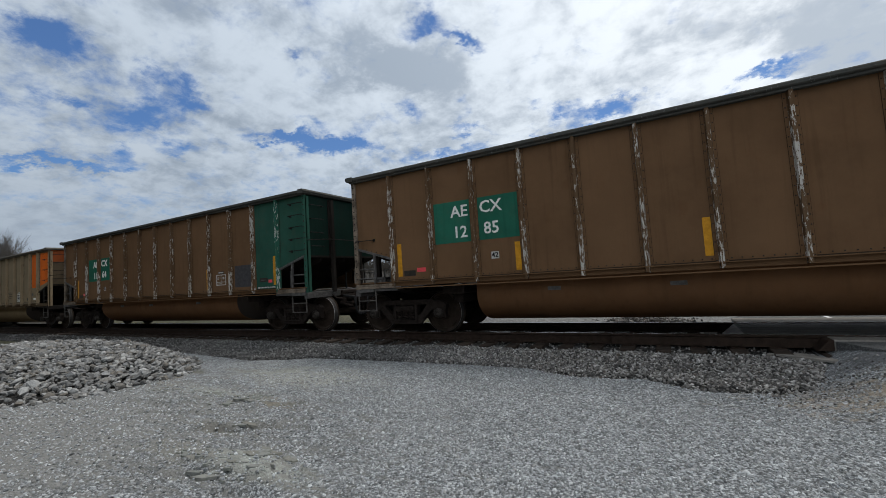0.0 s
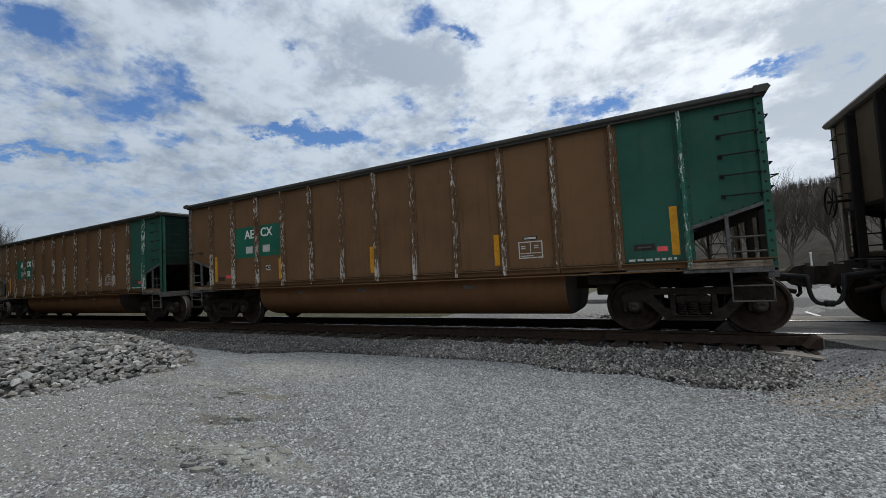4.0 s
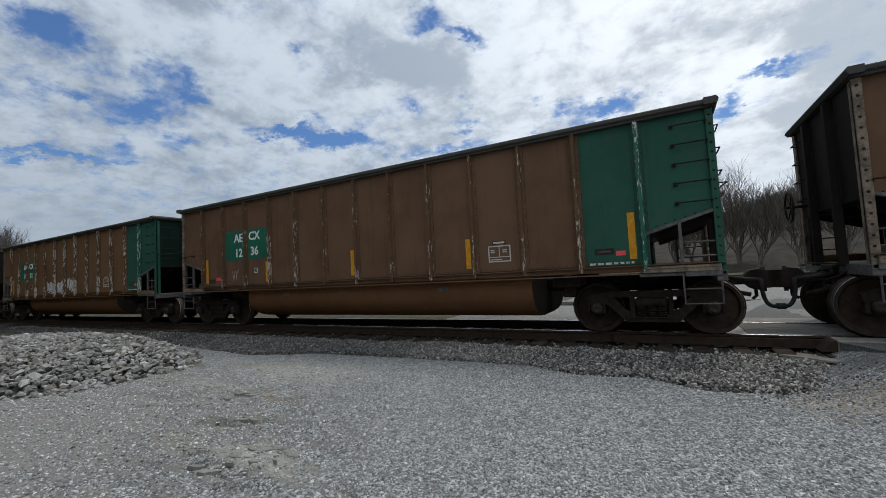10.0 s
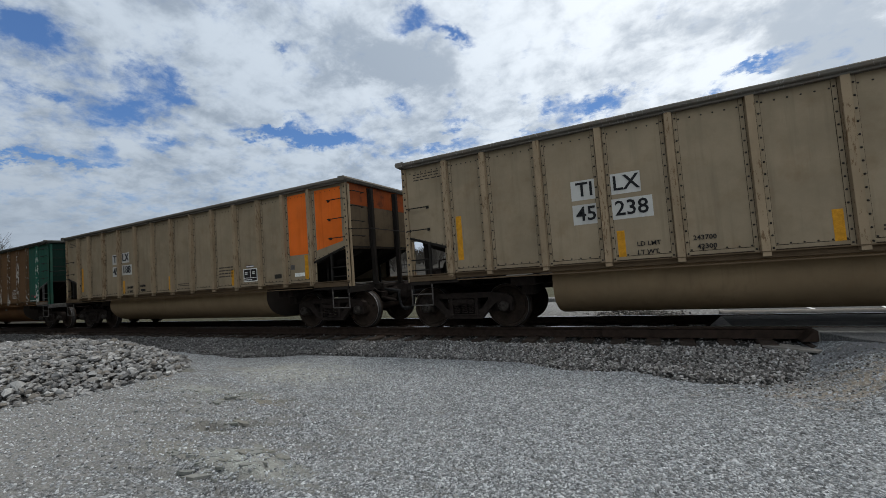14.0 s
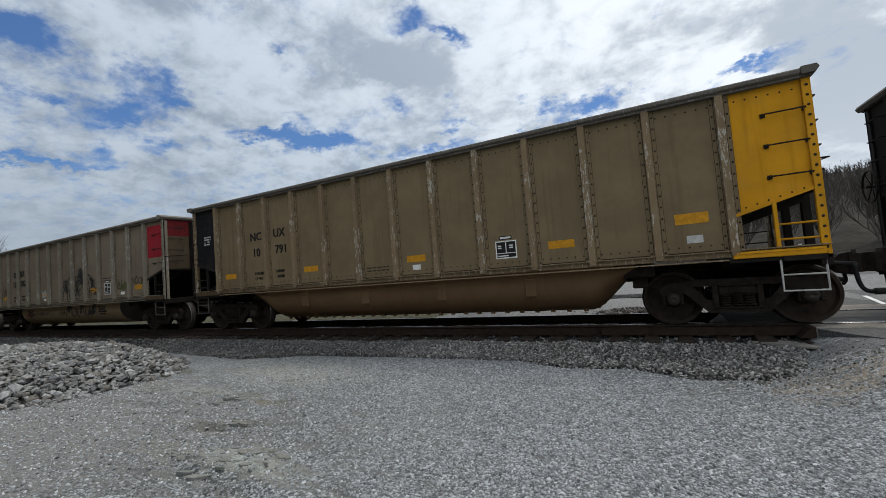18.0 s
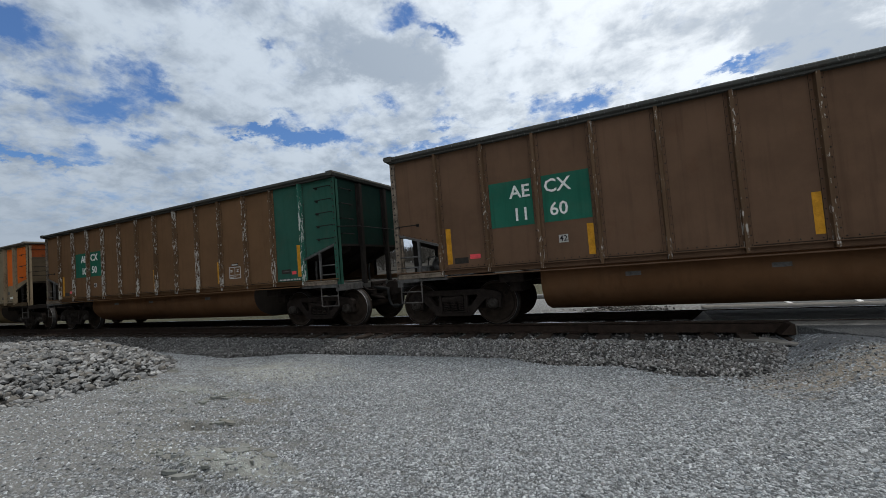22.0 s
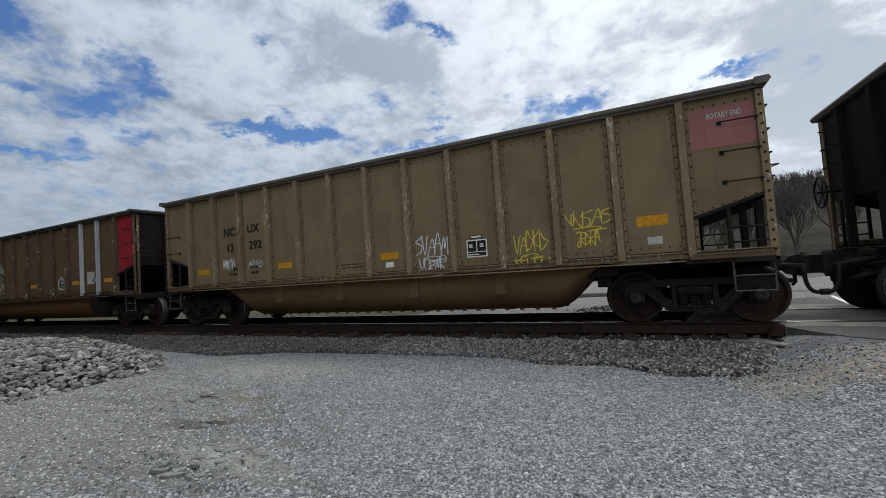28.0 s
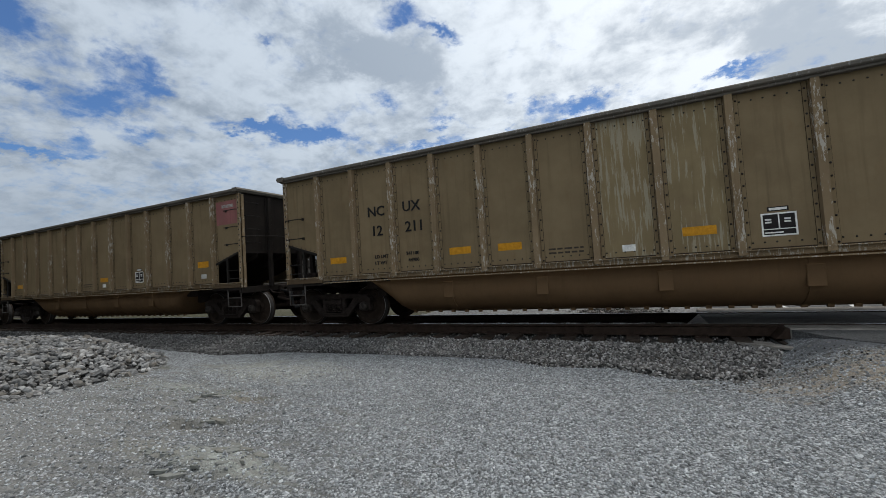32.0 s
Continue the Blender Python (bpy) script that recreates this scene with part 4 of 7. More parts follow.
def make_frame(s):
    """A cast side frame in the plane of the wheels: compression bar, slanting ties, columns and journal jaws."""
    y0, y1 = -1.075, -0.945
    s.prism([(-1.08, 0.54), (-1.08, 0.64), (-0.97, 0.71), (-0.60, 0.755), (0.60, 0.755), (0.97, 0.71), (1.08, 0.64), (1.08, 0.54), (0.74, 0.56), (0.60, 0.645), (-0.60, 0.645), (-0.74, 0.56)], "y", y0, y1)
    for k in (-1, 1):
        s.prism([(k * 0.82, 0.60), (k * 0.59, 0.65), (k * 0.41, 0.43), (k * 0.30, 0.40), (k * 0.30, 0.22), (k * 0.40, 0.22), (k * 0.68, 0.50)], "y", y0 + 0.01, y1 - 0.01)
        s.box(*sorted((k * 0.255, k * 0.335)), y0 - 0.01, y1, 0.24, 0.66, 0.01)
        s.box(*sorted((k * 0.76, k * 1.03)), y0 + 0.01, y1 - 0.005, 0.50, 0.62, 0.02)
        s.box(*sorted((k * 0.74, k * 0.79)), y0 + 0.005, y1, 0.36, 0.56, 0.01)
        s.box(*sorted((k * 1.00, k * 1.06)), y0 + 0.005, y1, 0.36, 0.60, 0.01)
    s.prism([(-0.40, 0.215), (0.40, 0.215), (0.36, 0.30), (-0.36, 0.30)], "y", y0, y1)
    s.box(-0.33, 0.33, y0 - 0.03, y1 + 0.05, 0.285, 0.31, 0.005)
    s.box(-0.25, 0.25, y0 - 0.03, y1 + 0.08, 0.50, 0.625, 0.02)
    s.box(-0.12, 0.12, y0 - 0.045, y0, 0.53, 0.60, 0.01)
    return s


def make_springs(s):
    for cx in (-0.165, 0.0, 0.165):
        pts = []
        for i in range(5 * 8 + 1):
            a = math.pi / 4 * i
            pts.append((cx + 0.068 * math.cos(a), -1.02 + 0.068 * math.sin(a), 0.31 + 0.19 * i / 40))
        s.rod(pts, 0.016, 4)
    return s


def make_bolster(s):
    s.prism([(-1.10, 0.64), (-0.9, 0.50), (0.9, 0.50), (1.10, 0.64), (0.5, 0.74), (-0.5, 0.74)], "x", -0.2, 0.2)
    # hidden centre block, added to keep daylight out of the spring windows
    s.box(-0.30, 0.30, -0.55, 0.55, 0.27, 0.50, 0.03)
    for x in (-0.52, 0.52):
        s.rod([(x, -0.72, 0.42), (x, 0.72, 0.42)], 0.05, 6)
        for y in (-0.76, 0.76):
            s.box(x - 0.06 + (0.04 if x > 0 else -0.10), x + 0.06 + (0.10 if x > 0 else -0.04), y - 0.05, y + 0.05, 0.33, 0.62, 0.01)
    return s


def make_cap(s):
    s.lathe([(-1.145, 0.0005), (-1.145, 0.075), (-1.12, 0.10), (-1.04, 0.115), (-0.95, 0.115), (-0.95, 0.0005)], 14)
    for i in range(3):
        a = math.pi * 2 / 3 * i + 0.4
        s.rod([(0.05 * math.cos(a), -1.15, 0.05 * math.sin(a)), (0.05 * math.cos(a), -1.17, 0.05 * math.sin(a))], 0.015, 6)
    return s


def make_wheelset():
    s = Shape()
    for k in (1, -1):
        prof = [(-0.845, 0.395), (-0.845, 0.441), (-0.838, 0.448), (-0.735, 0.460), (-0.715, 0.482), (-0.700, 0.482), (-0.690, 0.465), (-0.690, 0.395),
                (-0.745, 0.370), (-0.765, 0.170), (-0.700, 0.140), (-0.700, 0.085), (-0.870, 0.085), (-0.870, 0.140), (-0.800, 0.170), (-0.790, 0.365)]
        slots = [0, 1, 3, 0, 0, 0, 0, 0, 0, 0, 0, 0, 0, 0, 0, 0]
        if k < 0:
            prof, slots = [(-y, r) for y, r in prof], slots
        s.lathe(prof, 40, slots=slots, smooth=False)
        for i in range(2):  # forged marks on the plate, so that the turning shows
            a = math.pi * i + 0.3
            s.box(0.28 * math.cos(a) - 0.03, 0.28 * math.cos(a) + 0.03, *sorted((-0.800 * k, -0.786 * k)), 0.28 * math.sin(a) - 0.03, 0.28 * math.sin(a) + 0.03, 0.0, 2)
    s.rod([(0, -1.08, 0), (0, 1.08, 0)], 0.082, 12)
    return s.mesh("wheelset", [WHEEL, TREAD, STEEL, SHADED_TREAD])


WHEELSET = make_wheelset()
SIGNED = {}


def signed(name, make, sign):
    if (name, sign) not in SIGNED:
        SIGNED[name, sign] = make(Shape(), sign).mesh(name, [STEEL, RIVET])
    return SIGNED[name, sign]


ROUND = pose(0, 0, 0, 0, 0, 180)


def plate(width, height, mat, car, x, z, name="marking", label="", depth=0.004):
    """A thin painted or fixed plate on the near side sheet."""
    key = ("plate", round(width, 3), round(height, 3), depth)
    if key not in KIT:
        KIT[key] = Shape().box(-width / 2, width / 2, -depth, 0.0, -height / 2, height / 2).mesh("plate")
    return part(name, KIT[key], mat, car, pose(x, -SKIN, z), label)


def letters(text, height, mat, car, x, z, y=-SKIN - 0.006, wide=1.0, name="lettering"):
    m = pose(x, y, z) @ Matrix.Diagonal((height * wide, 1.0, height, 1.0))
    return part(name, word(text), mat, car, m)


def stencil_box(car, x, z, w=0.46, h=0.32, dark=True):
    key = ("stencil", round(w, 3), round(h, 3), dark)
    if key not in KIT:
        s = Shape()
        t = 0.022
        if dark:
            s.box(-w / 2, w / 2, -0.003, 0, -h / 2, h / 2, 0, 1)
        s.box(-w / 2, w / 2, -0.006, -0.003, h / 2 - t, h / 2), s.box(-w / 2, w / 2, -0.006, -0.003, -h / 2, -h / 2 + t)
        s.box(-w / 2, -w / 2 + t, -0.006, -0.003, -h / 2 + t, h / 2 - t), s.box(w / 2 - t, w / 2, -0.006, -0.003, -h / 2 + t, h / 2 - t)
        s.box(-w / 2 + t, w / 2 - t, -0.006, -0.003, -h * 0.22, -h * 0.22 + 0.014), s.box(-0.008, 0.008, -0.006, -0.003, -h * 0.17, h / 2 - t)
        for bx in (-0.30, 0.24):
            for bz in (0.22, 0.10):
                s.box(w * bx - w * 0.09, w * bx + w * 0.09, -0.006, -0.003, h * bz - 0.012, h * bz + 0.012)
        s.box(-w * 0.42, w * 0.1, -0.006, -0.003, -h * 0.38, -h * 0.32)
        s.box(-w * 0.30, w * 0.30, -0.003, 0, h / 2 + 0.025, h / 2 + 0.09, 0, 1), s.box(-w * 0.25, w * 0.25, -0.006, -0.003, h / 2 + 0.04, h / 2 + 0.075)
        KIT[key] = s.mesh("stencil_box", [WHITE, BOX_BLACK])
    return tagged(part("stencil_box", KIT[key], WHITE if dark else DIRTY_WHITE, car, pose(x, -SKIN, z), "stencil box with a white frame and small bars of writing"), kind="stuff")


def bars(car, x, z, w, rows, mat, gap=0.085, h=0.035):
    """Small writing too fine to read, as plain bars."""
    rng = random.Random(int(abs(x) * 977 + rows * 31))
    s = Shape()
    for i in range(rows):
        left = -w / 2
        while left < w / 2 - 0.03:
            run = rng.uniform(0.05, 0.14)
            s.box(left, min(left + run, w / 2), -0.004, 0, -i * gap, -i * gap + h)
            left += run + 0.03
    return tagged(part("small_writing", s.mesh("small_writing"), mat, car, pose(x, -SKIN, z)), kind="stuff")


def ribbon(s, pts, thick, layer=0, curved=True):
    """A sprayed line through the points (x, z): a raised ribbon that thins and swells."""
    fine = []
    for i in range(len(pts) - 1):
        p0, p1, p2, p3 = pts[max(0, i - 1)], pts[i], pts[i + 1], pts[min(len(pts) - 1, i + 2)]
        for j in range(5 if curved else 2):
            u = j / (5 if curved else 2)
            if curved:
                fine.append(tuple(0.5 * ((2 * p1[a]) + (-p0[a] + p2[a]) * u + (2 * p0[a] - 5 * p1[a] + 4 * p2[a] - p3[a]) * u * u + (-p0[a] + 3 * p1[a] - 3 * p2[a] + p3[a]) * u ** 3) for a in (0, 1)))
            else:
                fine.append(tuple(p1[a] + (p2[a] - p1[a]) * u for a in (0, 1)))
    fine.append(pts[-1])
    v, f = [], []
    for i, (px, pz) in enumerate(fine):
        qx, qz = fine[min(i + 1, len(fine) - 1)]
        ox, oz = fine[max(i - 1, 0)]
        dx, dz = qx - ox, qz - oz
        ln = math.hypot(dx, dz) or 1.0
        t = thick * (0.8 + 0.2 * math.sin(i * 0.7 + layer))
        nx, nz = -dz / ln * t / 2, dx / ln * t / 2
        yy = -0.004 - (layer % 5) * 0.0012
        v += [(px + nx, yy, pz + nz), (px - nx, yy, pz - nz), (px + nx, 0, pz + nz), (px - nx, 0, pz - nz)]
    for i in range(len(fine) - 1):
        a, b = 4 * i, 4 * i + 4
        f += [(a, b, b + 1, a + 1), (a, a + 2, b + 2, b), (a + 1, b + 1, b + 3, a + 3)]
    s.add(v, f)


# strokes of a sprayed tag, on a grid five wide and seven high; none is a letter by itself
STROKES = ("06 20 35;35 46", "00 26 41;13 43", "01 05 40 46", "00 06 24 43 21 00", "10 06;46 03 41", "46 15 04 33 31 10 00", "20 02 05 26 44 42 20 41",
           "00 06 36 34 03 40", "06 46 10 40", "06 02 20 42 46", "00 16 22 36 40", "46 24 20;05 24")


def scrawl(car, x, z, w, h, mat, seed, count=5, thick=0.022, y=-SKIN, label="", curved=True, rise=0.0):
    """A sprayed tag: a row of hooked strokes that lean and overlap, with a flourish below."""
    rng = random.Random(seed)
    s = Shape()
    pitch = w / count
    layer = 0
    for k in range(count):
        tall, lean = h * rng.uniform(0.72, 1.0), rng.uniform(0.05, 0.30)
        left = -w / 2 + pitch * k + rng.uniform(-0.1, 0.05) * pitch
        foot = -h / 2 + rise * (k / max(1, count - 1) - 0.5) + rng.uniform(-0.08, 0.08) * h
        for line in STROKES[rng.randrange(len(STROKES))].split(";"):
            pts = []
            for code in line.split():
                u, q = int(code[0]) / 4, int(code[1]) / 6
                pts.append((left + (u * 1.1 + lean * q) * pitch + rng.uniform(-0.03, 0.03) * pitch, foot + q * tall))
            ribbon(s, pts, thick, layer, curved)
            layer += 1
    if rng.random() < 0.7:
        a = rng.uniform(0.15, 0.35)
        ribbon(s, [(-w * a, -h * 0.62), (w * 0.1, -h * 0.55), (w * a, -h * 0.66), (0, -h * 0.78), (w * 0.4, -h * 0.70)], thick * 0.9, layer, True)
    return tagged(part("graffiti", s.mesh("graffiti"), mat, car, pose(x, y, z), label or "sprayed graffiti tag of hooked strokes"), kind="stuff")


def loops(car, x, z, rows, mat, thick, y=-SKIN, label="sprayed looping line"):
    """Sprayed arcs: centre, radii, and the angles in degrees from which and to which each runs."""
    s = Shape()
    for n, (cx, cz, rx, rz, a0, a1) in enumerate(rows):
        steps = max(4, int(abs(a1 - a0) / 24))
        ribbon(s, [(cx + rx * math.cos(radians(a0 + (a1 - a0) * i / steps)), cz + rz * math.sin(radians(a0 + (a1 - a0) * i / steps))) for i in range(steps + 1)], thick, n)
    return tagged(part("graffiti", s.mesh("graffiti"), mat, car, pose(x, y, z), label), kind="stuff")


def flower(car, x, z, r, mat, first=0, last=360, y=-SKIN):
    """A sprayed daisy: a solid heart and a ring of tapering petals, or a part of the ring."""
    s = Shape()
    s.prism([(0.34 * r * math.cos(radians(a)), 0.34 * r * math.sin(radians(a))) for a in range(0, 360, 30)], "y", -0.005, 0.0)
    for a in range(first, last, 18):
        c, d = math.cos(radians(a)), math.sin(radians(a))
        w, far = r * 0.070, r * (0.88 + 0.14 * math.sin(a * 1.7))
        s.prism([(c * r * 0.36 - d * w * 0.5, d * r * 0.36 + c * w * 0.5), (c * r * 0.36 + d * w * 0.5, d * r * 0.36 - c * w * 0.5), (c * far + d * w, d * far - c * w), (c * far - d * w, d * far + c * w)], "y", -0.006, 0.0)
    return tagged(part("graffiti", s.mesh("graffiti"), mat, car, pose(x, y, z), "sprayed black daisy"), kind="stuff")


def chalk(car, x, z, text, h, mat, lean=0.35):
    """Words chalked by hand in a slanting script."""
    m = pose(x, -SKIN - 0.006, z, 0, -8, 0) @ Matrix(((h * 0.8, 0, h * lean, 0), (0, 1, 0, 0), (0, 0, h, 0), (0, 0, 0, 1)))
    me = word(text).copy()
    me.transform(m)
    return part("lettering", me, mat, car, None, "hand-chalked words")


STYLES = {
    # body, ribs, rib kind, tub, top chord, end iron, rib plan, straight tub
    "brown": (BROWN, BROWN_RIB, "narrow", BROWN_TUB, CAP_DARK, GRAB, "even", True),
    "taupe": (TAUPE, TAUPE_RIB, "double", TUB_DARK, CAP_LIGHT, GRAB_DARK, "even", True),
    "silver": (SILVER, SILVER_RIB, "wide", TUB_TAN, CAP_LIGHT, GRAB_DARK, "uneven", True),
    "grey": (GREY, GREY_RIB, "wide", TUB_TAN, CAP_GREY, GRAB_DARK, "even", True),
    "olive": (OLIVE, OLIVE_RIB, "wide", TUB_OLIVE, CAP_LIGHT, GRAB_DARK, "even", False),
    "cocoa": (COCOA, TAUPE_RIB, "wide", BROWN_TUB, CAP_DARK, GRAB_DARK, "even", True),
}


LOW = {"brown": 0.982, "taupe": 0.985, "silver": 0.955, "grey": 0.985, "olive": 0.975, "cocoa": 0.985}


def make_bogie(car, x):
    """A freight bogie: bolster, two side frames with springs and bearing caps, two wheelsets."""
    bogie = part("bogie", kit("bolster", make_bolster), STEEL, car, pose(x, 0, 0), "dark cast-steel freight bogie")
    for turn in (0, 180):
        m = pose(0, 0, 0, 0, 0, turn)
        part("side_frame", kit("side_frame", make_frame), STEEL, bogie, m)
        part("spring_nest", kit("springs", make_springs), STEEL, bogie, m)
        for k in (-1, 1):
            part("bearing_cap", kit("bearing_cap", make_cap), BEARING, bogie, m @ pose(k * AXLE, 0, WHEEL_R))
    sets = []
    for k in (-1, 1):
        sets.append(part("wheelset", WHEELSET, None, bogie, pose(k * AXLE, 0, WHEEL_R), "steel wheelset with polished treads"))
    return sets


def rib(kind, mat, flange, car, at):
    """A side rib: the worn ridge, and flanges in the car's own paint."""
    ob = part("rib", rib_mesh(kind), mat, car, at)
    ob.material_slots[3].link = "OBJECT"
    ob.material_slots[3].material = flange
    return ob


def make_car(style, label):
    """One open-top coal car with its plain parts. Returns the car, its ribs' places and its wheelsets."""
    body, rib_mat, rib_kind, tub, cap, iron, plan, straight = STYLES[style]
    car = thing("coal_car", label, "coal car", "cars of the coal train")
    xs = ribs_of(plan)
    riveted = rib_kind == "wide"
    bays = [(a + b) / 2 for a, b in zip(xs, xs[1:])], [b - a for a, b in zip(xs, xs[1:])]
    end_w = HALF - xs[-1]
    tail_w = xs[0] + HALF
    panels = [part("side_panel", end_panel_mesh(tail_w, -1, riveted), body, car, pose(-HALF + tail_w / 2, 0, 0))]
    for x, w in zip(*bays):
        panels.append(part("side_panel", panel_mesh(w, riveted, style == "silver"), body, car, pose(x, 0, 0)))
    panels.append(part("side_panel", end_panel_mesh(end_w, 1, riveted), body, car, pose(HALF - end_w / 2, 0, 0)))
    ribs = [rib(rib_kind, rib_mat, body, car, pose(x, 0, 0)) for x in xs]
    # the far side, which stays turned away
    part("side_panel", end_panel_mesh(tail_w, -1, riveted), body, car, ROUND @ pose(-HALF + tail_w / 2, 0, 0))
    part("side_panel", end_panel_mesh(end_w, 1, riveted), body, car, ROUND @ pose(HALF - end_w / 2, 0, 0))
    for x, w in zip(*bays):
        part("side_panel", panel_mesh(w, riveted, style == "silver"), body, car, ROUND @ pose(x, 0, 0))
    for x in xs:
        rib(rib_kind, rib_mat, body, car, ROUND @ pose(x, 0, 0))
    for m in (pose(0, 0, 0), ROUND):
        part("top_chord", kit("top_chord", make_chord), cap, car, m)
        part("end_chord", kit("end_chord", make_end_chord), cap, car, m)
        part("side_sill", kit("side_sill", make_sill), SILL_RUST if style == "silver" else rib_mat if riveted else body, car, m)
        for sign in (-1, 1):
            part("corner_post", signed("corner_post", make_post, sign), rib_mat if riveted else (POST_GREY if style == "brown" else iron), car, m)
            part("railing", signed("railing", make_railing, sign), iron, car, m)
            part("step", signed("step", make_steps, sign), STEP_GREY, car, m)
            part("end_sill", signed("end_sill", make_end_sill, sign), SILL_RUST if riveted else POST_GREY, car, m)
    for sign in (-1, 1):
        part("end_sheet", signed("end_sheet", make_end_sheet, sign), DARK_END if not riveted else DARK_TAN, car)
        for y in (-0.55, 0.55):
            part("end_post", signed("end_post", make_end_post, sign), DARK_END, car, pose(0, y, 0))
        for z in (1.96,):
            part("end_rail", signed("end_rail", make_end_rail, sign), DARK_END, car, pose(0, 0, z))
        part("slope_sheet", signed("slope_sheet", make_slope, sign), DARK_END, car)
        part("platform", signed("platform", make_platform, sign), iron if style == "brown" else DARK_END, car)
        part("coupler", signed("coupler", make_coupler, sign), STEEL, car)
        for i in range(4):
            part("grab_iron", kit("end_grab", make_end_grab), GRAB_DARK, car, pose(sign * 7.16, -1.12 if sign > 0 else 1.12, 2.25 + i * 0.36) @ pose(0, 0, 0, 0, 0, 0 if sign > 0 else 180))
        part("lever", kit("lever", make_lever), GRAB_DARK, car, pose(sign * 7.18, 0, 2.40 if sign > 0 else 1.02) @ pose(0, 0, 0, 0, 0, 0 if sign > 0 else 180))
    rungs = 5 if style in ("brown", "taupe") else 3
    for i in range(rungs):
        part("grab_iron", kit("grab", make_grab), GRAB_DARK, car, pose(HALF - 0.33, 0, (2.15 + i * 0.31) if rungs == 5 else (2.22 + i * 0.46)))
    for z in ((2.18,) if style == "brown" else (2.15, 2.62)):
        part("grab_iron", kit("grab", make_grab), GRAB_DARK, car, pose(-HALF + 0.33, 0, z))
    brake = part("brake_wheel", kit("brake_wheel", make_brake_wheel), GRAB_DARK, car, pose(-7.48, 0.86, 2.12), "spoked brake wheel")
    part("hub", kit("brake_hub", make_hub), GRAB_DARK, brake)
    for i in range(6):
        part("spoke", kit("spoke", make_spoke), GRAB_DARK, brake, pose(0, 0, 0, 60 * i, 0, 0))
    part("brake_gear", kit("brake_gear", make_brake_gear), STEEL, car)
    part("air_tank", kit("air_tank", make_tank), GRAB if style == "brown" else STEEL, car, pose(-6.45, -0.55, 1.32))
    part("brake_valve", kit("brake_valve", make_valve), GRAB if style == "brown" else STEEL, car, pose(-6.75, -1.02, 1.06))
    part("centre_sill", kit("centre_sill", make_centre_sill), STEEL, car)
    part("air_hose", kit("air_hose", make_hose), HOSE, car, None, "hanging black air hose")
    if "tub" + str(straight) not in KIT:
        KIT["tub" + str(straight)] = make_tub(Shape(), straight).mesh("tub", [BROWN_TUB, DARK_END])
    tub_ob = part("tub", KIT["tub" + str(straight)], tub, car)
    if LOW[style] < 1.0:  # the kinds differ a little in height
        lower = Matrix.Translation((0, 0, FLOOR * (1 - LOW[style]))) @ Matrix.Diagonal((1, 1, LOW[style], 1))
        for c in car.children:
            if c.name.split(".")[0] in ("side_panel", "rib", "top_chord", "end_chord", "corner_post", "end_sheet", "end_post"):
                c.matrix_basis = lower @ c.matrix_basis
    wheels = make_bogie(car, -TRUCK) + make_bogie(car, TRUCK)
    return car, xs, panels, ribs, tub_ob, wheels


def recolour(ob, mat, label=""):
    ob.material_slots[0].material = mat
    if label:
        ob["label"] = label


def upper_patch(car, x, width, z0, z1, mat, slope=0.0, label=""):
    """A painted field on the upper sheet of a bay; its foot may climb with the end's slope."""
    s = Shape().prism([(-width / 2, z0), (width / 2, z0 + slope), (width / 2, z1), (-width / 2, z1)], "y", -0.004, 0.0)
    return part("painted_field", s.mesh("painted_field"), mat, car, pose(x, -SKIN, 0), label)


def number(car, xs, at, left, right, low_left, low_right, mat, h=0.24, plates=None, box=None, spread=0.0, low=0.0):
    """Reporting mark and number either side of a rib."""
    x = xs[at]
    gap = 0.345 + spread
    if box:
        w = xs[1] - xs[0]
        for k in (-1, 1):
            plate(w - 0.185, 0.86, box, car, x + k * w / 2, 2.35, "number_field", "green painted field behind the number")
    for text, z, k in ((left, 2.55 - low, -1), (right, 2.57 - low, 1), (low_left, 2.12 - low, -1), (low_right, 2.14 - low, 1)):
        if not text:
            continue
        width = 0.72 * h * len(text)
        px = x + 0.02 + k * (gap if len(text) < 3 else gap + 0.06) - (0.03 * k if k < 0 and len(text) < 3 and low else 0.0)
        if plates and (plates is not WHITE_FIRST or (k < 0 and z > 2.3)):
            plate(width + 0.10, h + 0.10, plates, car, px, z, "number_field", "pale field behind the lettering")
        letters(text, h, mat, car, px, z, -SKIN - 0.009)

# ---- the train: what sets each car apart ----
DULLED = {"orange_panel_paint": DULL_ORANGE, "yellow_panel_paint": DULL_YELLOW, "red_panel_paint": DULL_RED}
PITCH = 15.97  # from car to car
PALE_PLATE = paint("pale_number_plate", (0.43, 0.42, 0.39), dusty=0.3, dust=(0.33, 0.30, 0.24))
WHITE_FIRST = paint("white_letter_field", (0.44, 0.43, 0.40), dusty=0.2)
EDGE_PLATE = paint("worn_edge_strip", (0.33, 0.30, 0.235), dusty=0.6, dust=(0.26, 0.215, 0.14))
GREY_PLATE = paint("grey_number_plate", (0.26, 0.27, 0.26), dusty=0.2)
BLUE_PLATE = paint("pale_repair_patch", (0.42, 0.46, 0.47), dusty=0.15)
WHITE_PATCH = paint("white_repair_patch", (0.40, 0.385, 0.335), dusty=0.5, dust=(0.22, 0.17, 0.11))
ROLLING = []  # each car's index, object and wheelsets


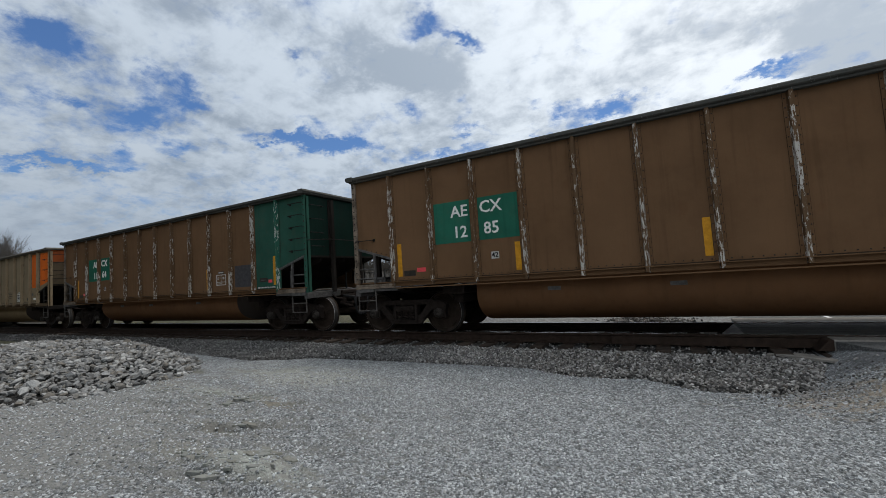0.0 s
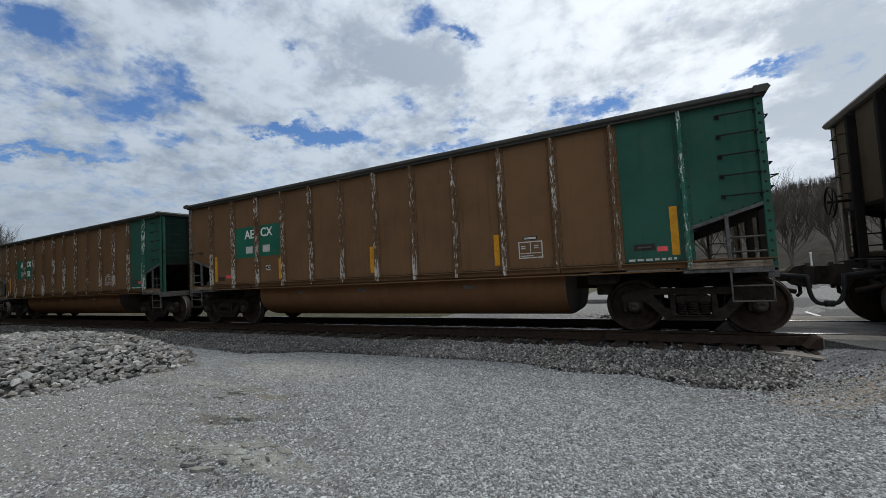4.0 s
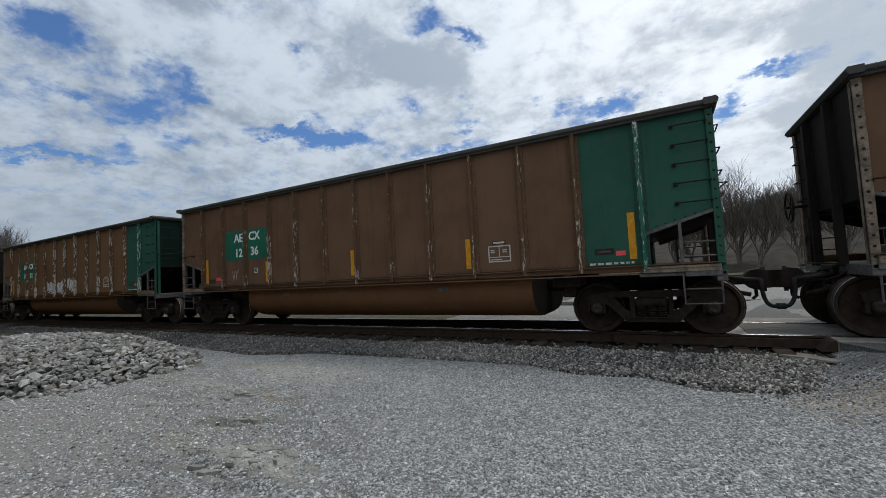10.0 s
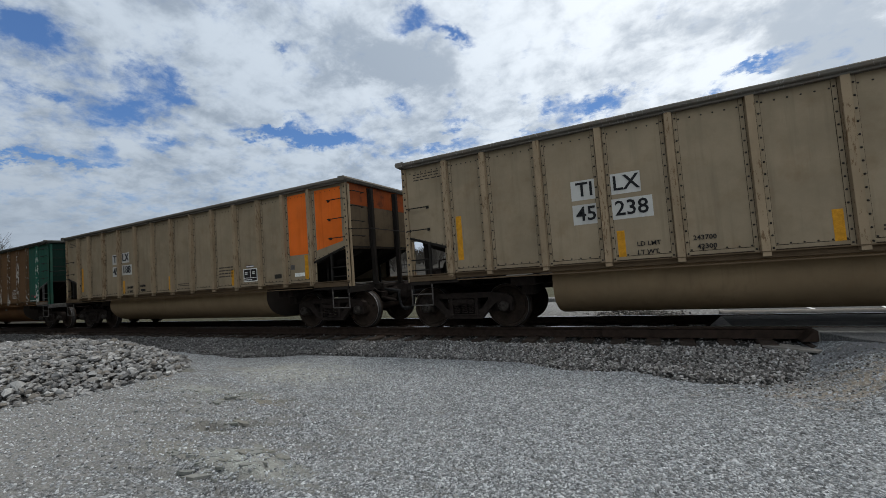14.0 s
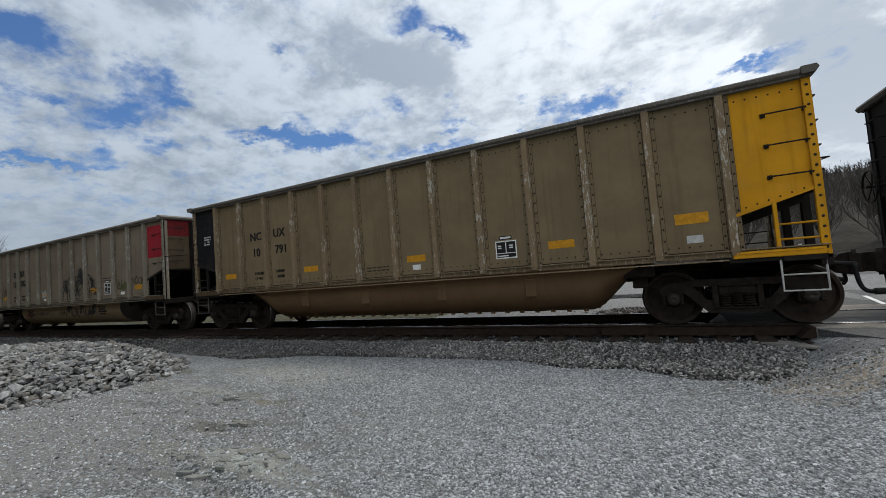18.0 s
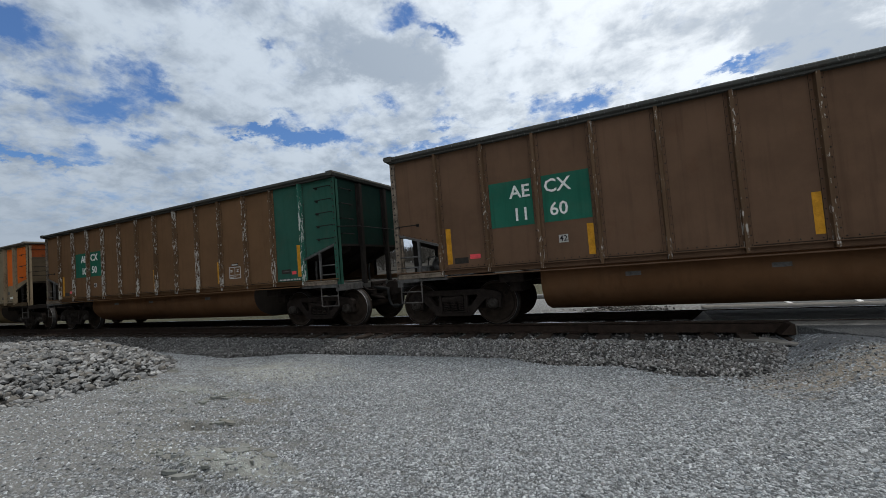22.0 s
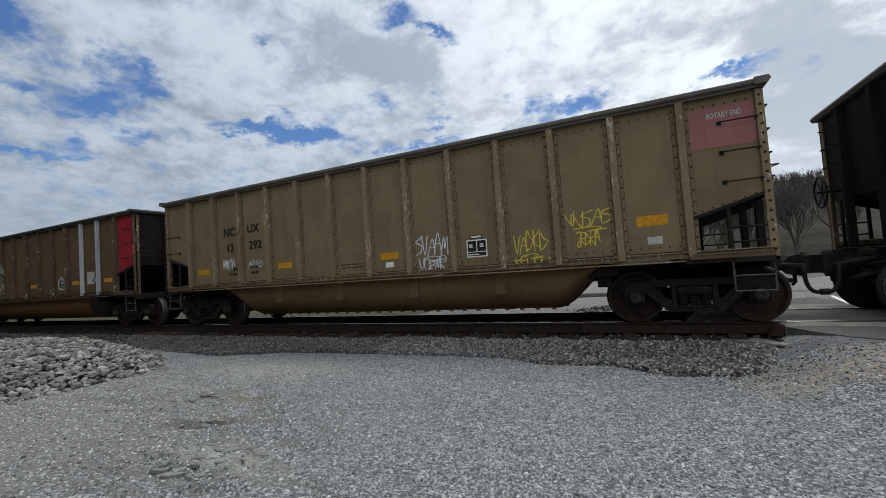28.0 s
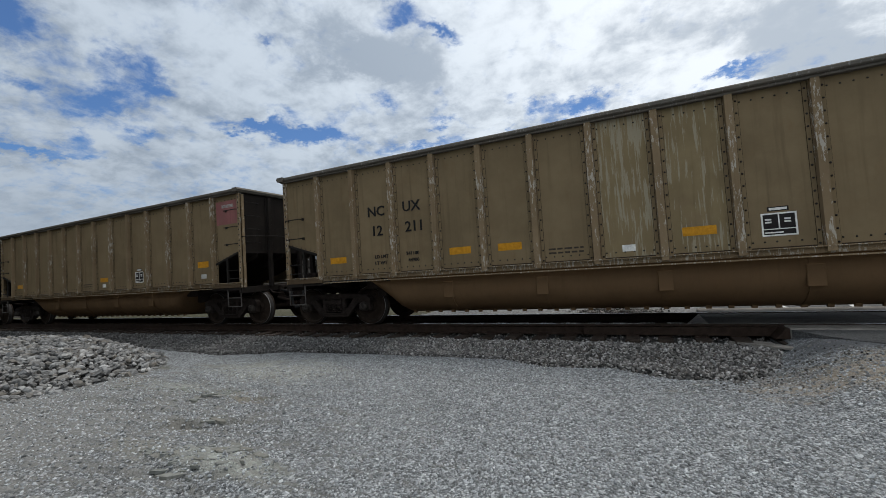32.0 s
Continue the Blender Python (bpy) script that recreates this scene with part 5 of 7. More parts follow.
def load_limit(car, xs, at, a, b, mat=INK, dx=0.0, h=0.075, low=0.0):
    x = xs[at]
    letters("LD LMT", h, mat, car, x - 0.36 + dx, 1.56 - low), letters("LT WT", h, mat, car, x - 0.38 + dx, 1.42 - low)
    letters(a, h, mat, car, x + 0.42 + dx, 1.58 - low), letters(b, h, mat, car, x + 0.44 + dx, 1.44 - low)


def brown_car(k, a, b, stripes=True, tags=(), tub=None, box=GREEN_BOX, plates42=True, caps=True, label=""):
    car, xs, panels, ribs, tub_ob, wheels = make_car("brown", label or "brown coal car with white-worn ribs, green end bays and number field")
    coat = RUST if k in (7, 13, 26, 34, 35) else PLUM if k in (11, 12, 15, 25, 28) else None
    if coat:
        for c in panels + [c for c in car.children if c.name.startswith("side_sill")][:1]:
            recolour(c, coat)
        for r in ribs:
            r.material_slots[3].material = coat
    if k in (11, 12, 25):
        for r in ribs:
            recolour(r, DULL_RIB)
    for p in panels[-2:]:
        recolour(p, GREEN, "green end bay")
    recolour(ribs[12], GREEN_RIB)
    ribs[12].material_slots[3].material = GREEN
    recolour([c for c in car.children if c.name.startswith("corner_post")][1], GREEN)
    recolour([c for c in car.children if c.name.startswith("end_sheet")][1], DARK_GREEN)
    if a:
        number(car, xs, 2, "AE", "CX", a, b, WHITE, box=box)
    else:
        number(car, xs, 2, "AE", "CX", "", "", WHITE, box=box)
        for d in (-1, 1):
            plate(0.28, 0.19, DIRTY_WHITE, car, xs[2] + d * 0.35, 2.13, "number_bar", "", 0.009)
    if stripes:
        for x, z, h in ((xs[0] + 0.17, 1.66, 0.72), (xs[3] - 0.15, 1.55, 0.54), (xs[6] - 0.15, 1.60, 0.60), (xs[9] - 0.15, 1.60, 0.60), (xs[12] - 0.17, 1.70, 0.78)):
            plate(0.11, h, STRIPE, car, x, z, "reflective_stripe", "yellow reflective stripe")
        plate(0.22, 0.09, REDTAG, car, xs[0] + 0.72, 1.42, "reflector", "red reflector"), plate(0.15, 0.08, REDTAG, car, xs[12] - 0.36, 1.42, "reflector", "red reflector")
    else:
        for x in (xs[0] + 0.45, xs[5] + 0.5, xs[8] + 0.5, xs[11] + 0.5):
            plate(0.42, 0.16, STRIPE, car, x, 1.58, "reflective_stripe", "yellow reflective stripe")
    plate(0.30, 0.12, RIVET, car, xs[0] + 0.42, 1.36, "data_plate"), plate(0.32, 0.11, RIVET, car, xs[12] - 0.62, 1.46, "data_plate")
    part("data_bar", KIT["plate", 0.24, 0.07, 0.004] if ("plate", 0.24, 0.07, 0.004) in KIT else Shape().box(-0.11, 0.11, -0.003, 0, -0.018, 0.018).mesh("data_bar"), GRAB, car, pose(xs[12] - 0.62, -SKIN - 0.004, 1.46) @ Matrix.Diagonal((0.9, 1.0, 0.55, 1.0)))
    stencil_box(car, xs[10] - 0.50, 1.56, dark=False)
    bars(car, xs[11] + 0.5, 1.235, 0.7, 1, DIRTY_WHITE)
    if plates42:
        plate(0.16, 0.14, DIRTY_WHITE, car, xs[2] + 0.40, 1.60, "marking"), letters("42", 0.10, INK, car, xs[2] + 0.40, 1.60, -SKIN - 0.009)
    for px in (-2.6, -0.6, 2.2):
        part("tub_plate", KIT["plate", 0.24, 0.07, 0.004] if ("plate", 0.24, 0.07, 0.004) in KIT else Shape().box(-0.12, 0.12, -0.004, 0, -0.035, 0.035).mesh("plate"), GRAB, car, pose(px, -1.335, 0.90))
    if caps:
        top = [c for c in car.children if c.name.startswith("top_chord")][0]
        recolour(top, CAP_DARK)
    if tub:
        recolour(tub_ob, tub)
    for bay, z, w, h, mat, seed in tags:
        scrawl(car, xs[bay] + 0.5, z, w, h, mat, seed, *((2, 0.011) if w < 0.4 else ()))
    ROLLING.append((k, car, wheels))
    return car, xs


def riveted_end(car, xs, panels, mat, tall=True):
    """Orange or yellow fields on the last two bays."""
    w = xs[-1] - xs[-2]
    upper_patch(car, (xs[-1] + xs[-2]) / 2, w - 0.28, 1.92, 3.46, mat, 0.0, "bright painted end field")
    upper_patch(car, (HALF + xs[-1]) / 2 - 0.02, HALF - xs[-1] - 0.36, 1.98, 3.46, mat, 0.16, "bright painted end field")
    band = Shape().box(7.16, 7.164, -1.40, 1.40, 3.02, 3.60)
    part("painted_band", band.mesh("painted_band"), DULLED.get(mat.name, mat), car, None, "dull painted band on the end sheet")


def silver_car(k, a, b, mat, words, a_lim, b_lim, weights, upright, plates=True):
    car, xs, panels, ribs, tub_ob, wheels = make_car("silver", words)
    coat = TARNISHED if k == 3 else DINGY if k in (2, 10) else None
    if coat:
        for p in panels:
            recolour(p, coat)
        for r in ribs:
            r.material_slots[3].material = coat
    riveted_end(car, xs, panels, mat)
    number(car, xs, 3, "TI", "LX", a, b, INK, 0.25, plates=PALE_PLATE if plates is True else plates or None, low=0.06)
    if weights:
        load_limit(car, xs, 4, a_lim, b_lim, INK, -0.08, 0.075, 0.10)
    stencil_box(car, xs[9] + 0.52, 1.52, 0.56, 0.36)
    bars(car, xs[8] + 0.50, 1.78, 0.62, 4, FAINT_INK), bars(car, xs[6] + 0.52, 1.42, 0.6, 2, FAINT_INK, 0.05, 0.025)
    plate(0.26, 0.11, RIVET, car, xs[10] + 0.62, 1.42, "data_plate"), plate(0.34, 0.09, WHITE, car, xs[11] + 0.46, 1.42, "data_plate")
    plate(0.14, 0.12, GRAB, car, xs[11] + 0.22, 1.62, "data_plate")
    bars(car, -HALF + 0.62, 3.34, 0.70, 3, FAINT_INK, 0.06, 0.02)
    if upright:
        for x, z, h in ((xs[0] + 0.22, 1.89, 0.89), (xs[3] + 0.22, 1.49, 0.44), (xs[6] - 0.22, 1.49, 0.44), (xs[9] - 0.22, 1.49, 0.44), (xs[12] - 0.22, 1.60, 0.60)):
            plate(0.12, h, STRIPE, car, x, z, "reflective_stripe", "yellow reflective stripe")
    else:
        for x, z in ((xs[0] + 0.46, 1.52), (xs[2] + 0.46, 1.45), (xs[5] + 0.5, 1.42), (xs[7] + 0.5, 1.42), (xs[9] + 0.52, 1.32), (xs[11] + 0.45, 1.50)):
            plate(0.44, 0.14, STRIPE, car, x, z, "reflective_stripe", "yellow reflective stripe")
    for i in range(len(xs) - 1):
        plate(0.50, 0.05, EDGE_PLATE, car, (xs[i] + xs[i + 1]) / 2, 1.245, "edge_strip")
    ROLLING.append((k, car, wheels))
    return car, xs


def taupe_car(k, b, flats, silver_rib=None, patches=()):
    car, xs, panels, ribs, tub_ob, wheels = make_car("taupe", "taupe coal car with double-edged ribs and yellow end bays")
    for p in panels[-2:]:
        recolour(p, YELLOW, "yellow end bay")
    recolour([c for c in car.children if c.name.startswith("corner_post")][1], YELLOW)
    band = Shape().box(7.16, 7.164, -1.40, 1.40, 2.70 if k == 9 else 3.30, 3.60)
    part("painted_band", band.mesh("painted_band"), DULL_YELLOW, car, None, "dull yellow band on the end sheet")
    number(car, xs, 2, "CI", "TX", "505", b, INK, 0.25, plates=GREY_PLATE, spread=0.10)
    stencil_box(car, xs[9] - 0.52, 1.50, 0.42, 0.36)
    for i in flats:
        plate(0.46, 0.13, STRIPE, car, xs[i] + 0.50, 1.66, "reflective_stripe", "yellow reflective stripe")
    plate(0.54, 0.38, DULL_YELLOW, car, xs[11] + 0.52, 1.88, "stripe_border"), plate(0.46, 0.28, OCHRE, car, xs[11] + 0.52, 1.88, "reflective_stripe", "orange reflective field", 0.008)
    plate(0.28, 0.09, RIVET, car, xs[11] + 0.50, 1.50, "data_plate")
    if silver_rib is not None:
        recolour(ribs[silver_rib], BARE, "bare aluminium replacement rib")
    for x, z, w, h in patches:
        plate(w, h, BLUE_PLATE, car, x, z, "repair_patch", "pale repair patch")
    load_limit(car, xs, 2, "243400", "42600", FAINT_INK)
    ROLLING.append((k, car, wheels))
    return car, xs


def two_field_end(car, xs, mat):
    """One red field over the last bay's upper part, or two upright fields side by side."""
    for x, w in ((HALF - 0.61, 0.86),) if mat == RED else ((HALF - 0.86, 0.34), (HALF - 0.42, 0.34)):
        upper_patch(car, x, w, 2.42, 3.46, mat, 0.0, "coloured end field")
    band = Shape().box(7.16, 7.164, -1.40, 1.40, 3.08, 3.60)
    part("painted_band", band.mesh("painted_band"), DULLED.get(mat.name, mat), car, None, "dull painted band on the end sheet")


def thaw_words(car, x):
    for i, text in enumerate(("RADIANT THAW", "HEAT ONLY", "MAX ALUMINUM", "TEMP 250 F")):
        letters(text, 0.055, INK, car, x, 0.93 - i * 0.085, -1.352 + 0.006 * i)


def grey_car(k, mark, a, b, mat, weights, flats=(), words="grey-tan aluminium coal car with wide riveted ribs"):
    car, xs, panels, ribs, tub_ob, wheels = make_car("grey", words)
    two_field_end(car, xs, mat)
    if k == 4:
        for p in panels:
            recolour(p, TARNISHED)
        for r in ribs:
            r.material_slots[3].material = TARNISHED
    number(car, xs, 2, mark[:2], mark[2:], a, b, INK, 0.25, plates=PALE_PLATE if mark == "FURX" else None)
    load_limit(car, xs, 2, *weights)
    stencil_box(car, xs[10] - 0.50, 1.56, 0.42, 0.40)
    bars(car, xs[10] - 0.50, 1.92, 0.7, 2, FAINT_INK)
    for i in flats:
        plate(0.46, 0.14, STRIPE, car, xs[i] + 0.5, 1.56, "reflective_stripe", "yellow reflective stripe")
    plate(0.24, 0.10, WHITE, car, xs[10] + 0.5, 1.36, "data_plate"), plate(0.44, 0.16, STRIPE, car, xs[11] + 0.5, 1.52, "reflective_stripe", "yellow reflective stripe")
    thaw_words(car, -3.2), thaw_words(car, 2.9)
    ROLLING.append((k, car, wheels))
    return car, xs, tub_ob


def olive_car(k, a, b, weights, flats, end="pink", tags=(), streaks=()):
    car, xs, panels, ribs, tub_ob, wheels = make_car("olive", "olive-tan aluminium coal car with riveted ribs and a strapped tub")
    recolour([c for c in car.children if c.name.startswith("end_sheet")][0], DARK_END)
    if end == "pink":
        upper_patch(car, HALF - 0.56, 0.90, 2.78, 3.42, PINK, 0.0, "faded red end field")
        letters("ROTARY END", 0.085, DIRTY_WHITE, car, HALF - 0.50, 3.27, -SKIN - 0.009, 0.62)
        recolour([c for c in car.children if c.name.startswith("end_sheet")][1], DARK_END)
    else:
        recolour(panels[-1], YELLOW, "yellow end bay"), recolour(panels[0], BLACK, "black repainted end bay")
        recolour([c for c in car.children if c.name.startswith("end_sheet")][1], DARK_TAN)
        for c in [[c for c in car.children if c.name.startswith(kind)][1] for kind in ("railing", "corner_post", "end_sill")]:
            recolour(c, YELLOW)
        recolour([c for c in car.children if c.name.startswith("step")][1], DIRTY_WHITE)
        band = Shape().box(7.16, 7.164, -1.40, 1.40, 2.30, 3.60)
        part("painted_band", band.mesh("painted_band"), DULL_YELLOW, car, None, "dull yellow band on the end sheet")
        bars(car, -HALF + 0.6, 2.75, 0.30, 4, DIRTY_WHITE, 0.07, 0.04)
    if a:
        number(car, xs, 2, "NC", "UX", a, b, INK, 0.22, spread=0.10)
        load_limit(car, xs, 2, *weights, INK, 0.02)
    stencil_box(car, xs[8] + 0.48, 1.55, 0.42, 0.34)
    for i in flats:
        plate(0.46, 0.14, STRIPE, car, xs[i] + 0.5, 1.55, "reflective_stripe", "yellow reflective stripe")
    plate(0.46, 0.17, STRIPE, car, xs[11] + 0.5, 1.75, "reflective_stripe", "yellow reflective stripe")
    plate(0.20, 0.11, WHITE, car, xs[6] + 0.5, 1.36, "data_plate"), plate(0.22, 0.12, DIRTY_WHITE, car, xs[11] + 0.52, 1.42, "data_plate")
    bars(car, xs[5] + 0.5, 1.42, 0.6, 2, FAINT_INK, 0.07, 0.03)
    for bay, z, w, h, mat, seed in tags:
        scrawl(car, xs[bay] + 0.5, z, w, h, mat, seed)
    for i in streaks:
        recolour(panels[i + 1], OLIVE_STREAKED, "bay with pale dried streaks")
    ROLLING.append((k, car, wheels))
    return car, xs


def cocoa_car(k, mark, a, b, tub, silver_ribs, red, flats, words, style="cocoa", patches=()):
    car, xs, panels, ribs, tub_ob, wheels = make_car(style, words)
    if red == "bay":
        recolour(panels[-1], RED, "red end bay")
    else:
        upper_patch(car, HALF - 0.58, 0.96, 2.36, 3.46, RED, 0.0, "red end field")
    recolour([c for c in car.children if c.name.startswith("end_sheet")][1], DARK_END)
    number(car, xs, 2, mark[:2], mark[2:], a, b, FAINT_INK, 0.24)
    for i in silver_ribs:
        recolour(ribs[i], BARE, "bare aluminium replacement rib")
    for i in flats:
        plate(0.46, 0.13, STRIPE, car, xs[i] + 0.5, 1.58, "reflective_stripe", "yellow reflective stripe")
    stencil_box(car, xs[9] - 0.50, 1.56, 0.40, 0.38)
    for x, z, w, h in patches:
        plate(w, h, WHITE_PATCH, car, x, z, "repair_patch", "white repair patch")
    recolour(tub_ob, tub)
    ROLLING.append((k, car, wheels))
    return car, xs


WHITE_TAGS = tuple((bay, z, 0.72, 0.42, mat, seed) for bay, z, seed in ((4, 1.58, 3), (5, 1.55, 4), (6, 1.64, 5)) for mat, seed in ((SPRAY_WHITE, seed), (SPRAY_WHITE, seed + 100), (DIRTY_WHITE, seed + 200)))
LIGHT_TAGS = tuple((i, 1.60, 0.34, 0.26, DIRTY_WHITE, 20 + i) for i in (3, 4, 5, 6, 7, 8))
ORANGE_WORDS = "silver-tan aluminium coal car with riveted ribs and orange end fields"


def build_train():
    brown_car(0, "12", "85")
    car, xs = brown_car(1, "11", "64", label="brown coal car with green end bays and a dark primer patch")
    plate(0.72, 0.62, DARK_PRIMER, car, xs[11] - 0.50, 1.62, "primer_patch", "dark grey primer patch")
    silver_car(2, "45", "192", ORANGE, ORANGE_WORDS, "", "", False, True)
    silver_car(3, "01", "0001", YELLOW, "silver-tan aluminium coal car with riveted ribs and yellow end fields", "243700", "42300", True, True, WHITE_FIRST)
    grey_car(4, "FURX", "962", "748", YELLOW, ("244500", "41500"), (0, 4, 6))
    brown_car(5, "", "")
    brown_car(6, "13", "52")
    brown_car(7, "10", "79")
    brown_car(8, "12", "60")
    taupe_car(9, "407", (0, 3, 5, 6, 9), None, ((ribs_of("even")[4] + 0.5, 1.62, 0.62, 0.50),))
    silver_car(10, "45", "208", ORANGE, ORANGE_WORDS, "243800", "42200", True, False)
    car, xs = brown_car(11, "11", "04", False, LIGHT_TAGS, plates42=False, label="brown coal car with green end bays, scrawled tags and yellow stripes")
    for x, w in ((xs[2] - 0.42, 0.50), (xs[2] + 0.46, 0.58)):
        plate(w, 0.30, WHITE, car, x, 1.52, "marking")
    load_limit(car, xs, 2, "242500", "43500", INK)
    brown_car(12, "12", "36", True, ((1, 1.5, 0.25, 0.3, DIRTY_WHITE, 9),))
    brown_car(13, "10", "31", True, WHITE_TAGS, label="brown coal car with green end bays and white sprayed tags")
    car, xs = cocoa_car(14, "CEFX", "45", "123", TUB_GREY, (10,), "field", (0, 3, 6, 9, 11), "taupe coal car with wide ribs, grey tub and red end field")
    thaw_words(car, -3.2), thaw_words(car, 2.6), load_limit(car, xs, 2, "244800", "41200", FAINT_INK)
    car, xs = brown_car(15, "10", "62", True, ((3, 1.50, 0.6, 0.28, GRAB, 40),), TUB_TAN, label="brown coal car with green end bays and a tan tub")
    thaw_words(car, -3.4)
    loops(car, xs[4] + 0.5, 1.50, [(-0.26, 0.0, 0.10, 0.13, 90, 330), (0.26, 0.0, 0.10, 0.13, 90, -150), (0.0, 0.06, 0.20, 0.13, 200, 340), (0.0, 0.18, 0.10, 0.05, 20, 160)], DIRTY_WHITE, 0.012)
    chalk(car, xs[7] + 0.36, 1.70, "Riding the", 0.15, DIRTY_WHITE), chalk(car, xs[7] + 0.24, 1.50, "Rails", 0.17, DIRTY_WHITE)
    loops(car, xs[7] + 0.62, 1.44, [(0.0, 0.0, 0.20, 0.04, 180, 20), (0.02, 0.05, 0.20, 0.04, 200, 30)], DIRTY_WHITE, 0.010)
    silver_car(16, "45", "238", ORANGE, ORANGE_WORDS, "243700", "42300", True, True)
    silver_car(17, "45", "188", ORANGE, ORANGE_WORDS, "243700", "42300", True, True)
    brown_car(18, "", "")
    brown_car(19, "11", "95")
    taupe_car(20, "539", (0, 3, 5, 6, 9), 10)
    olive_car(21, "10", "791", ("241500", "44500"), (0, 3, 6, 9), "yellow")
    car, xs, tub = grey_car(22, "BNBX", "120", "182", RED, ("245200", "40800"), (0, 4, 8))
    loops(car, 0, 0, [(0.80, 1.86, 0.25, 0.30, 170, 20), (0.98, 1.90, 0.12, 0.42, 120, 270), (1.36, 1.90, 0.28, 0.26, 215, 60), (1.38, 1.60, 0.26, 0.40, 10, 300), (1.62, 1.55, 0.14, 0.52, 100, -60),
                      (1.78, 1.55, 0.20, 0.46, 190, -20), (2.10, 1.95, 0.34, 0.22, 170, -30), (2.16, 1.52, 0.22, 0.42, 120, 290), (0.46, 1.48, 0.32, 0.24, 200, 20), (0.74, 1.44, 0.11, 0.12, 0, 330)], SPRAY_BLACK, 0.032)
    loops(car, 0, 0, [(1.20, 1.52, 0.18, 0.10, 40, 330), (2.52, 1.56, 0.20, 0.14, 160, -100), (1.86, 1.34, 0.10, 0.24, 200, 0), (0.30, 1.42, 0.24, 0.46, 120, 230), (1.44, 1.78, 0.14, 0.20, 300, 20), (1.30, 1.42, 0.10, 0.34, 80, -70), (1.52, 1.34, 0.20, 0.30, 150, 60), (2.36, 1.34, 0.10, 0.20, 60, 300), (2.02, 1.66, 0.10, 0.28, 240, 60), (0.66, 1.40, 0.20, 0.24, 300, 90), (1.10, 1.74, 0.10, 0.40, 60, -120)], SPRAY_BLACK, 0.030)
    loops(car, 0, 0, [(0.74, 0.98, 0.22, 0.36, 180, 350), (1.10, 0.98, 0.16, 0.36, 190, 360), (1.80, 0.98, 0.20, 0.36, 180, 360), (2.06, 0.98, 0.14, 0.30, 190, 330)], SPRAY_BLACK, 0.034, -1.338)
    loops(car, 0, 0, [(0.64, 1.56, 0.16, 0.34, 190, -60), (0.88, 1.52, 0.10, 0.44, 170, 380), (1.02, 1.60, 0.16, 0.30, 60, 300), (1.34, 1.58, 0.10, 0.46, 200, -30), (1.48, 1.64, 0.20, 0.24, 330, 90), (1.70, 1.56, 0.10, 0.50, 160, -20), (1.92, 1.60, 0.12, 0.44, 190, -40),
                      (2.06, 1.58, 0.18, 0.34, 100, -100), (2.28, 1.62, 0.16, 0.34, 170, -60), (2.44, 1.46, 0.26, 0.10, 150, -60), (2.70, 1.52, 0.12, 0.12, 200, -130), (1.24, 1.98, 0.34, 0.14, 190, 20), (2.02, 2.00, 0.30, 0.16, 160, 10), (0.80, 1.98, 0.30, 0.16, 200, 40)], SPRAY_BLACK, 0.024)
    loops(car, 0, 0, [(0.56, 1.00, 0.10, 0.34, 180, 330), (0.92, 1.00, 0.10, 0.34, 190, 350), (1.00, 1.00, 0.14, 0.26, 180, 320), (1.56, 1.00, 0.12, 0.30, 190, 350), (1.94, 1.00, 0.12, 0.34, 200, 340), (0.40, 0.90, 0.30, 0.10, 150, 20)], SPRAY_BLACK, 0.026, -1.338)
    flower(car, 0.42, 1.82, 0.30, SPRAY_BLACK, 80, 300), flower(car, 1.60, 2.11, 0.34, SPRAY_BLACK), flower(car, 2.42, 1.84, 0.25, SPRAY_BLACK, -100, 140)
    flower(car, 2.21, 0.88, 0.28, SPRAY_BLACK, -150, 100, -1.338), flower(car, 1.28, 0.82, 0.26, SPRAY_BLACK, 20, 170, -1.334), flower(car, 0.28, 0.86, 0.28, SPRAY_BLACK, 10, 180, -1.338)
    scrawl(car, xs[4] + 0.5, 1.60, 0.58, 0.28, SPRAY_BLUE, 53, 5, 0.022), scrawl(car, xs[10] + 0.5, 1.66, 0.80, 0.34, SPRAY_OLIVE, 54, 5, 0.030), scrawl(car, xs[10] + 0.54, 1.62, 0.74, 0.30, SPRAY_OLIVE, 154, 6, 0.026), scrawl(car, xs[11] + 0.45, 1.76, 0.85, 0.28, FAINT_INK, 55, 5, 0.026)
    scrawl(car, xs[0] + 0.5, 1.85, 0.5, 0.5, FAINT_INK, 52, 4)
    plate(0.24, 0.10, WHITE, car, xs[4] + 0.52, 1.36, "data_plate")
    for x, w, seed, mat in ((-3.55, 0.6, 56, SPRAY_RED), (-2.2, 1.35, 57, SPRAY_BLACK), (-0.25, 0.6, 58, SPRAY_BLACK)):
        scrawl(car, x, 0.82, w, 0.26, mat, seed, 7 if w > 1 else 4, 0.026, -1.334, "", False)
    silver_car(23, "45", "265", ORANGE, ORANGE_WORDS, "243800", "42200", True, False)
    car, xs, tub = grey_car(24, "BNBX", "120", "116", RED, ("245200", "40800"), (0, 3, 5, 8))
    for bay, z, h in ((3, 1.71, 0.26), (4, 1.65, 0.24), (5, 1.68, 0.27), (6, 1.80, 0.32)):
        scrawl(car, xs[bay] + 0.5, z, 0.76, h * 1.15, SPRAY_RED, 160 + bay, 5, 0.023, -SKIN, "", False, 0.16)
    plate(0.26, 0.13, WHITE, car, xs[4] + 0.52, 1.36, "data_plate"), bars(car, xs[6] + 0.5, 1.50, 0.6, 4, FAINT_INK, 0.06, 0.022)
    brown_car(25, "11", "60", True, ((10, 1.55, 0.6, 0.22, DIRTY_WHITE, 70),))
    brown_car(26, "10", "50")
